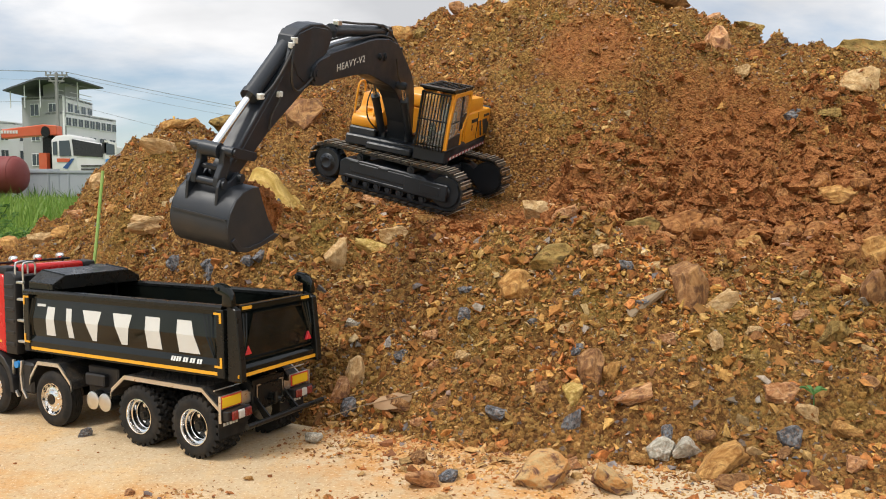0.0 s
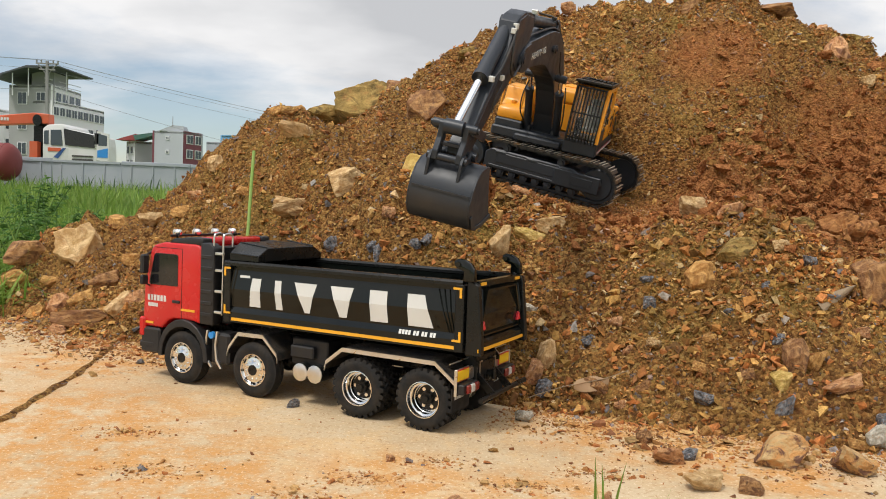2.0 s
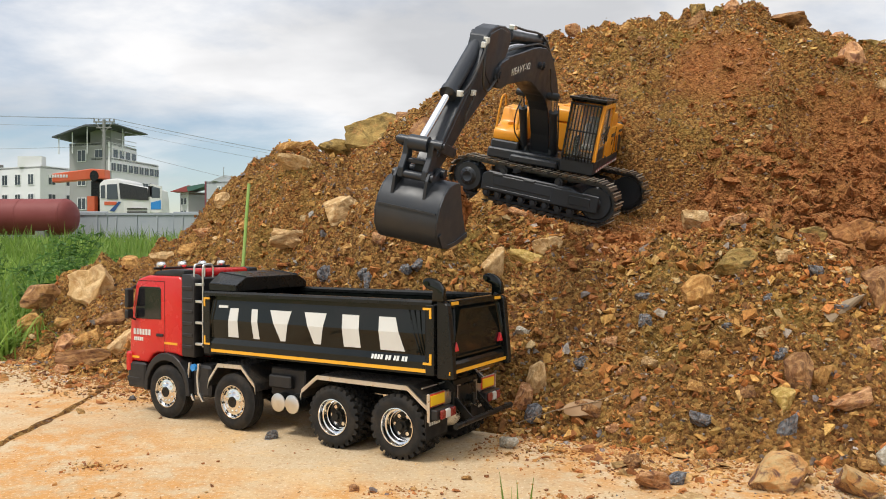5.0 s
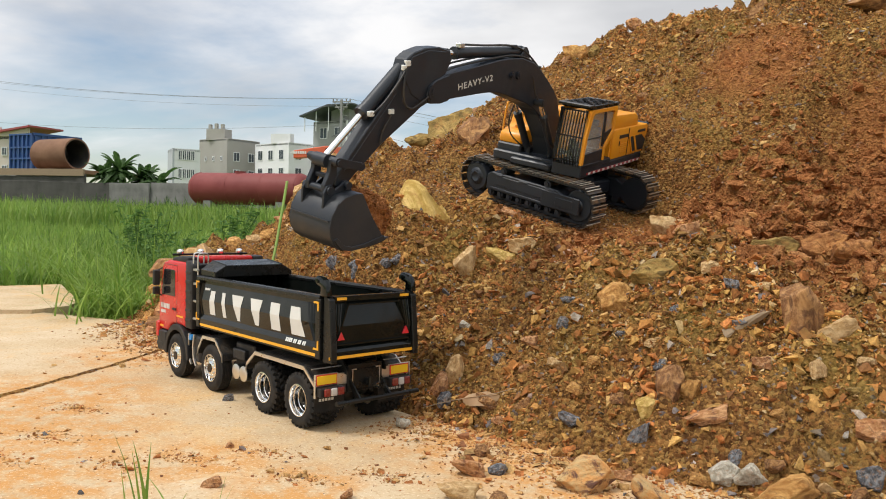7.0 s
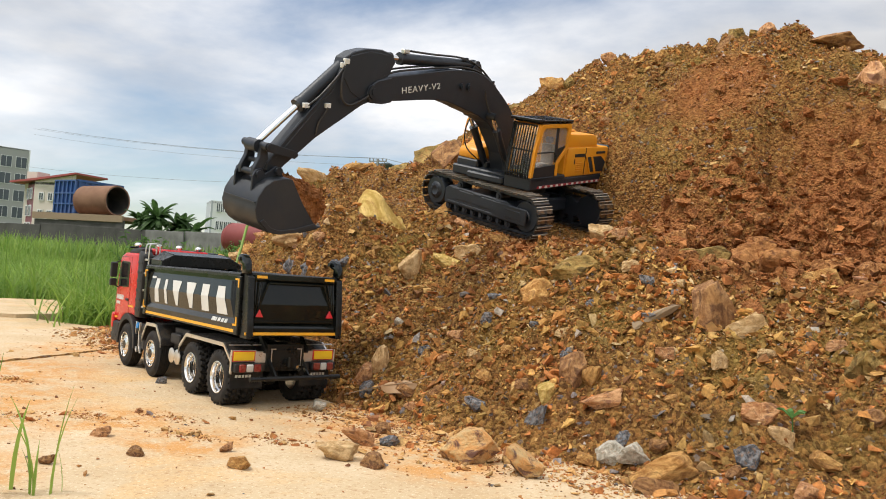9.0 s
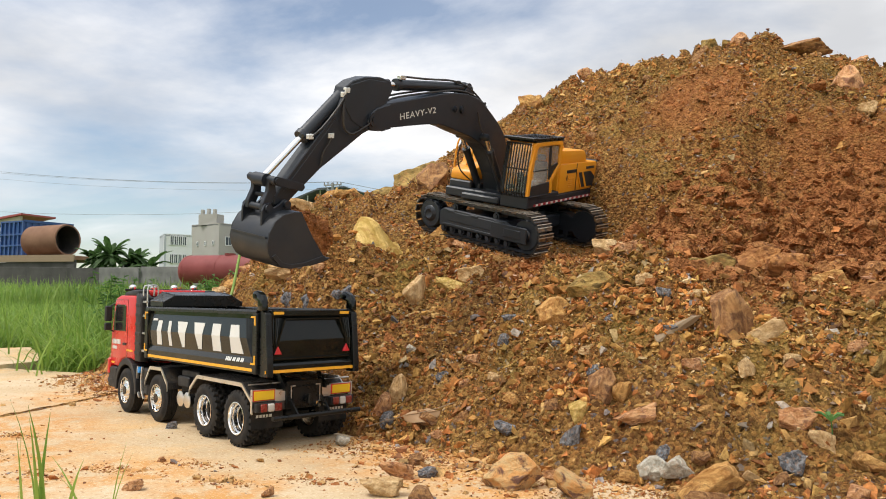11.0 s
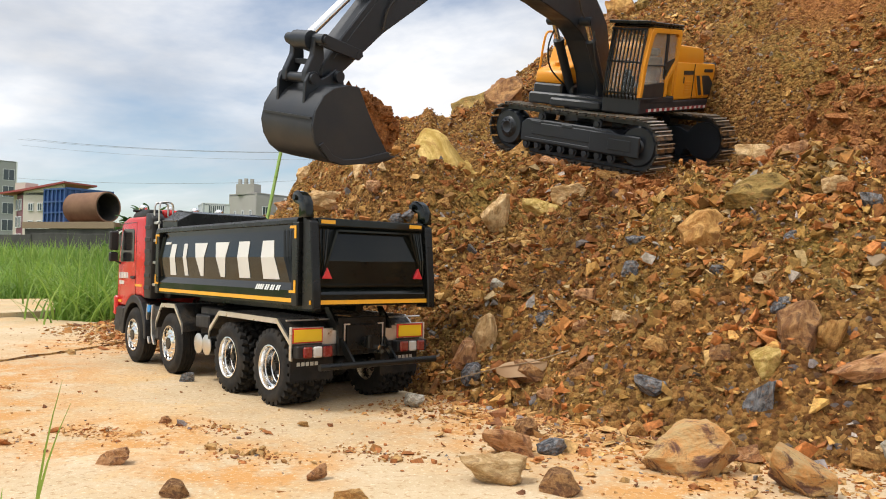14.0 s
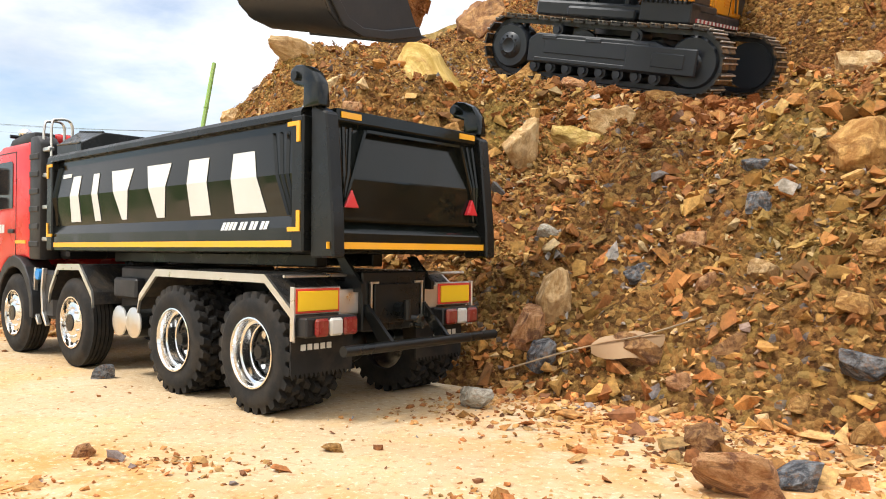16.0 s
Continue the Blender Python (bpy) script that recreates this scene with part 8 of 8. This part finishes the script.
bm = bmesh.new()
add_plate(bm, [(-64.0, 6.1), (-61.0, 6.4), (-55.9, 7.0), (-55.9, 6.85), (-61.0, 6.2), (-64.0, 5.95)], 51.7, 55.5, "y")
part("roof_slope", bm, ROOF_RED, W)
part("parapet", boxes(((-62.9, 52.6, 6.1), (-61.6, 54.0, 7.1))), BEIGE, W)
part("gable", plate([(-61.1, 6.1), (-56.4, 6.1), (-56.4, 6.8), (-61.1, 6.25)], 52.05, 52.3, "y"), BEIGE, W)
house("apartment_building", (-152, 112), (-145, 110), (-141.2, 118), 20.2, WHITE_PLASTER, GREY_PLASTER, "tall flat block with wide glazed storeys", None, [(3, 5, 2.2, 3.5, 1.6, 2.2, 0.05, 0.95)], [(3, 5, 2.2, 3.5, 2.0, 2.2, 0.02, 0.98)])

# boundary wall of single panels
fence = thing("boundary_wall", Matrix.Identity(4), "low boundary wall of stained concrete and grey sheet panels", "wall", kind="structure")
frnd = random.Random(4)
x = -46.0
while x < -2:
    w = frnd.uniform(1.9, 2.3)
    if x < -24.4:
        mat, top, y = DARK_WALL, 1.2, 25.6
    elif x < -17.0:
        mat, top, y = CONCRETE, 1.2, 25.0
    else:
        mat, top, y = SHEET, 1.2, 25.1
    bm = bmesh.new()
    add_box(bm, (0, 0, 0), (w + 0.02, 0.08, top - BASE + frnd.uniform(-0.05, 0.05)), 0.01)
    if mat is SHEET:
        for k in range(3):
            add_box(bm, (0.3 + 0.7 * k, -0.03, 0), (0.34 + 0.7 * k, 0.0, top - BASE - 0.08))
        add_box(bm, (0, -0.04, top - BASE - 0.1), (w - 0.03, 0.0, top - BASE - 0.03))
    part("panel", bm, mat, fence, m=pose(x, y, BASE, frnd.uniform(-4, 4), 0, frnd.uniform(-1.5, 1.5)))
    x += w
# red tank lying before the wall
tank = thing("storage_tank", pose(-15.45, 24.0, 1.0), "faded red steel tank lying in the grass", "tank")
bm = lathe([(-2.42, 0.0), (-2.40, 0.25), (-2.32, 0.46), (-2.2, 0.56), (-2.1, 0.58), (2.1, 0.58), (2.2, 0.56), (2.32, 0.46), (2.4, 0.25), (2.42, 0.0)], 40, "x")
part("shell", bm, TANK_RED, tank, "", True)
for x in (-2.1, -0.7, 0.7, 2.1):
    part("weld_band", lathe([(x - 0.02, 0.57), (x - 0.02, 0.588), (x + 0.02, 0.588), (x + 0.02, 0.57)], 40, "x", True), TANK_RED, tank)
part("manhole", rods(((-0.4, 0, 0.55), (-0.4, 0, 0.64), 0.2), seg=20), TANK_RED, tank)
for x in (-1.5, 1.5):
    part("cradle", boxes(((x - 0.15, -0.45, -1.03), (x + 0.15, 0.45, -0.45))), CONCRETE, tank)
# rusty pipe on a flatbed, blue container behind
bed = thing("flatbed_trailer", pose(-30.4, 30.2, 0), "old flatbed trailer with a worn timber deck", "trailer")
part("deck", boxes(((-3.4, -1.2, 1.72), (2.6, 2.4, 1.9))), RUST, bed)
part("side_rail", boxes(((-3.4, -1.3, 1.62), (2.6, -1.2, 1.95))), WOOD, bed)
for x in (-2.4, 1.6):
    wl_ = part("wheel", rods(((x, -1.1, 0.5), (x, -0.75, 0.5), 0.53), seg=24), RUBBER, bed)
    part("wheel", rods(((x, 1.6, 0.5), (x, 2.0, 0.5), 0.53), seg=24), RUBBER, bed)
part("headstock", boxes(((2.2, -1.25, 1.1), (2.6, -1.1, 1.7)), ((-3.3, -1.2, 1.2), (2.5, -1.05, 1.6))), DARK_WALL, bed)
P0, P1 = Vector((-29.25, 30.0, 2.75)), Vector((-31.6, 30.2, 2.70))
pipe = thing("steel_pipe", Matrix.Translation(P0) @ (P1 - P0).to_track_quat("Y", "Z").to_matrix().to_4x4(), "large rusty ribbed steel pipe open at the end", "pipe")
LP = (P1 - P0).length
prof = []
for k in range(22):
    a = LP * k / 21
    prof.append((a, 0.78 if k % 2 else 0.765))
part("outer_wall", lathe(prof + [(LP, 0.70), (0, 0.70)], 40, closed=True), RUST, pipe, "", True)
part("inner_wall", lathe([(0.002, 0.699), (LP - 0.002, 0.699), (LP - 0.002, 0.68), (0.002, 0.68)], 40, closed=True), PIPE_IN, pipe)
part("end_bulkhead", rods(((0, LP * 0.6, 0), (0, LP * 0.62, 0), 0.68), seg=30), PIPE_IN, pipe)
L_, C_ = Vector((-36.1, 32.3)), Vector((-34.2, 31.95))
ln, cm = face_frame(L_, C_)
LONG = 2.9
cont = thing("shipping_container", cm @ Matrix.Translation((0, 0, 2.05)), "blue ribbed steel container standing on blocks", "container")
part("shell", boxes(((0, 0, 0), (ln, LONG, 1.98)), bevel=0.02), BLUE_BOX, cont)
for k in range(6):
    x = ln * k / 5
    part("rib", boxes(((x - 0.05, -0.09, 0.0), (x + 0.05, 0.0, 1.98))), BLUE_BOX, cont)
for z in (0.0, 0.6, 1.2, 1.9):
    part("cross_rib", boxes(((-0.05, -0.1, z), (ln + 0.05, 0.0, z + 0.09))), BLUE_BOX, cont)
for k in range(8):
    y = 0.1 + (LONG - 0.3) * k / 7
    part("rib", boxes(((ln, y, 0.05), (ln + 0.05, y + 0.16, 1.9))), BLUE_BOX, cont)
part("top_rail", boxes(((ln - 0.02, 0, 1.9), (ln + 0.08, LONG, 2.03))), BLUE_BOX, cont)
part("block", boxes(((0.1, 0.2, -2.07), (ln - 0.1, LONG - 0.2, -0.01))), DARK_WALL, cont)
# white crane lorry
lor = thing("crane_lorry", pose(-16.9, 34.2, 0) @ Matrix.Diagonal((0.79, 1, 1, 1)), "white flat-nosed lorry with an orange loading crane", "lorry")
bm = bmesh.new()
add_plate(bm, [(0.1, 0.95), (0.1, 2.75), (0.35, 2.92), (1.15, 2.98), (1.35, 2.85), (1.5, 2.0), (1.55, 0.95)], -1.1, 1.2, "y", 0.06, 2)
cabw = part("cab", bm, CABWHITE, lor, "white cab", True)
part("cab_front", plate([(1.4, 0.9), (1.35, 2.2), (1.2, 2.8), (2.9, 2.55), (3.0, 2.1), (3.05, 0.9)], -1.09, 1.0, "y", 0.05), CABWHITE, cabw)
part("windscreen", plate([(1.32, 2.08), (1.24, 2.78), (2.82, 2.55), (2.9, 2.0)], -1.13, -1.08, "y"), DARK_GLASS, cabw)
part("side_window", plate([(0.55, 2.05), (0.55, 2.7), (1.1, 2.72), (1.18, 2.05)], -1.13, -1.08, "y"), PANE, cabw)
part("side_window", plate([(0.2, 2.1), (0.2, 2.65), (0.42, 2.68), (0.42, 2.1)], -1.13, -1.08, "y"), PANE, cabw)
part("stripe", plate([(0.7, 1.55), (1.2, 1.95), (1.35, 1.95), (0.95, 1.5)], -1.125, -1.09, "y"), BLUE_BOX, cabw)
part("stripe", plate([(0.4, 1.8), (1.1, 1.8), (1.1, 1.95), (0.4, 1.95)], -1.125, -1.09, "y"), ORANGE, cabw)
for z in (1.3, 1.45, 1.6):
    part("grille_bar", boxes(((1.7, -1.14, z), (2.8, -1.08, z + 0.07))), DARK_WALL, cabw)
part("bumper", boxes(((1.4, -1.2, 0.7), (3.1, -1.0, 1.15))), CABWHITE, cabw)
part("mirror", boxes(((2.98, -1.3, 2.15), (3.3, -1.2, 2.62)), ((3.05, -1.25, 2.6), (3.1, -1.2, 2.75))), BLACK_PLASTIC, cabw)
part("door", plate([(3.1, 1.5), (3.1, 2.72), (3.75, 2.6), (3.75, 1.5), (3.45, 1.45)], -1.3, -1.24, "y"), CABWHITE, lor, "white open door with a blue mark")
part("door_window", plate([(3.2, 2.1), (3.2, 2.6), (3.65, 2.52), (3.65, 2.1)], -1.31, -1.23, "y"), PANE, lor)
part("door_mark", plate([(3.15, 1.6), (3.15, 1.9), (3.7, 2.0), (3.7, 1.6)], -1.315, -1.29, "y"), BLUE, lor)
part("chassis", boxes(((-3.2, -0.6, 0.7), (2.6, 0.6, 1.0))), DARK_WALL, lor)
for x in (0.9, -2.4):
    part("wheel", rods(((x, -1.15, 0.5), (x, -0.8, 0.5), 0.52), seg=24), RUBBER, lor)
    part("wheel", rods(((x, 0.8, 0.5), (x, 1.15, 0.5), 0.52), seg=24), RUBBER, lor)
part("crane_column", boxes(((-0.75, -0.5, 1.0), (0.0, 0.5, 2.9)), ((-1.1, -0.9, 1.0), (0.05, -0.3, 1.4))), BLACK_SATIN, lor)
part("crane_post", boxes(((-0.72, -0.9, 1.35), (-0.3, -0.6, 2.2))), ORANGE, lor)
bm = bmesh.new()
add_plate(bm, [(-2.75, 2.82), (-2.75, 3.2), (-0.5, 3.42), (0.3, 3.38), (0.32, 2.98), (-0.6, 2.95)], -0.9, -0.4, "y", 0.03)
part("crane_arm", bm, ORANGE, lor, "orange crane arm")
for k in range(7):
    part("arm_bar", boxes(((-2.9 + 0.16 * k, -0.92, 3.03), (-2.79 + 0.16 * k, -0.89, 3.16))), CABWHITE, lor, "small white bar")
part("winch", rods(((-0.3, -0.95, 3.1), (-0.3, -0.35, 3.1), 0.24), seg=18), BLACK_SATIN, lor)
part("load_bed", boxes(((-3.2, -1.1, 1.0), (-1.2, 1.1, 1.25))), CABWHITE, lor)
# banana plants behind the wall
for j, (px, py, hh) in enumerate(((-23.4, 26.4, 2.9), (-24.5, 26.8, 2.5), (-22.5, 26.8, 2.3), (-21.6, 26.6, 1.9))):
    pl = thing("banana_plant", pose(px, py, BASE), "dark green banana plant with arching torn leaves", "plant", "banana plants")
    part("trunk", rods(((0, 0, 0), (0.05, 0, hh * 0.55), 0.1), seg=10), LEAF, pl)
    r = random.Random(90 + j)
    for k in range(64):
        a, l, up = r.uniform(0, 360), r.uniform(0.6, 1.35), r.uniform(-0.3, 1.5)
        c, s = math.cos(radians(a)), math.sin(radians(a))
        bm = bmesh.new()
        prev = None
        for i in range(8):
            t = i / 7
            w = 0.13 * math.sin(math.pi * min(1, t * 0.93 + 0.07)) ** 0.6 * (0.8 + 0.4 * r.random())
            d, z = l * t * 0.75, hh * 0.6 + up * l * t - 0.75 * l * t * t
            row = [bm.verts.new((c * d - s * o, s * d + c * o, z - abs(o) * 0.5)) for o in (-w, 0, w)]
            if prev:
                for q in range(2):
                    bm.faces.new((prev[q], prev[q + 1], row[q + 1], row[q]))
            prev = row
        part("leaf", bm, LEAF, pl)
# power pole with cross-arms and cables
pole = thing("power_pole", pose(-29.9, 60, BASE), "concrete power pole with two cross-arms", "power pole")
part("shaft", plate([(-0.13, 0), (0.13, 0), (0.08, 9.9), (-0.08, 9.9)], -0.1, 0.1, "y"), POLE, pole)
for z, w in ((9.65, 0.85), (9.2, 0.6)):
    part("cross_arm", boxes(((-w, -0.06, z), (w, 0.06, z + 0.10))), POLE, pole)
for x in (-0.8, -0.45, 0.45, 0.8):
    part("insulator", rods(((x, 0, 9.7), (x, 0, 9.95), 0.06), seg=8), POLE, pole)
part("brace", rods(((-0.7, 0, 9.65), (0, 0, 8.8), 0.04), ((0.7, 0, 9.65), (0, 0, 8.8), 0.04), seg=6), POLE, pole)


def cable(a, b, sag, r=0.011):
    a, b = Vector(a), Vector(b)
    pts = [a.lerp(b, t) - Vector((0, 0, sag * 4 * t * (1 - t))) for t in [k / 14 for k in range(15)]]
    bm = bmesh.new()
    add_tube(bm, pts, r, 5)
    o = part("power_cable", bm, WIRE)
    return tagged(o, "thin dark power cable strung between poles", "cable", "power cables")


for dx, dz in ((-0.8, 9.95), (0.45, 9.95), (0.8, 9.9), (-0.5, 9.3)):
    cable((-29.9 + dx, 60, dz), (-72 + dx, 61, dz + 3.0), 0.55)
    cable((-29.9 + dx, 60, dz), (6 + dx, 66, dz - 5.6), 0.5)
cable((-29.9, 60, 7.75), (-72, 60, 8.6), 0.6, 0.014)
cable((-29.9, 60, 7.75), (2, 62, 0.9), 0.5, 0.014)
# scrub in front of the wall
r = np.random.default_rng(77)
n = 900
bx = r.uniform(-30, -7, n)
blades("scrub", bx, 24.2 + r.normal(0, 0.3, n), np.full(n, BASE), 0.5 + 0.45 * r.random(n) ** 2, 0.05 + 0.04 * r.random(n), LEAF, "dark scrub growing along the wall", 78, 4, 0.6, "scrub")
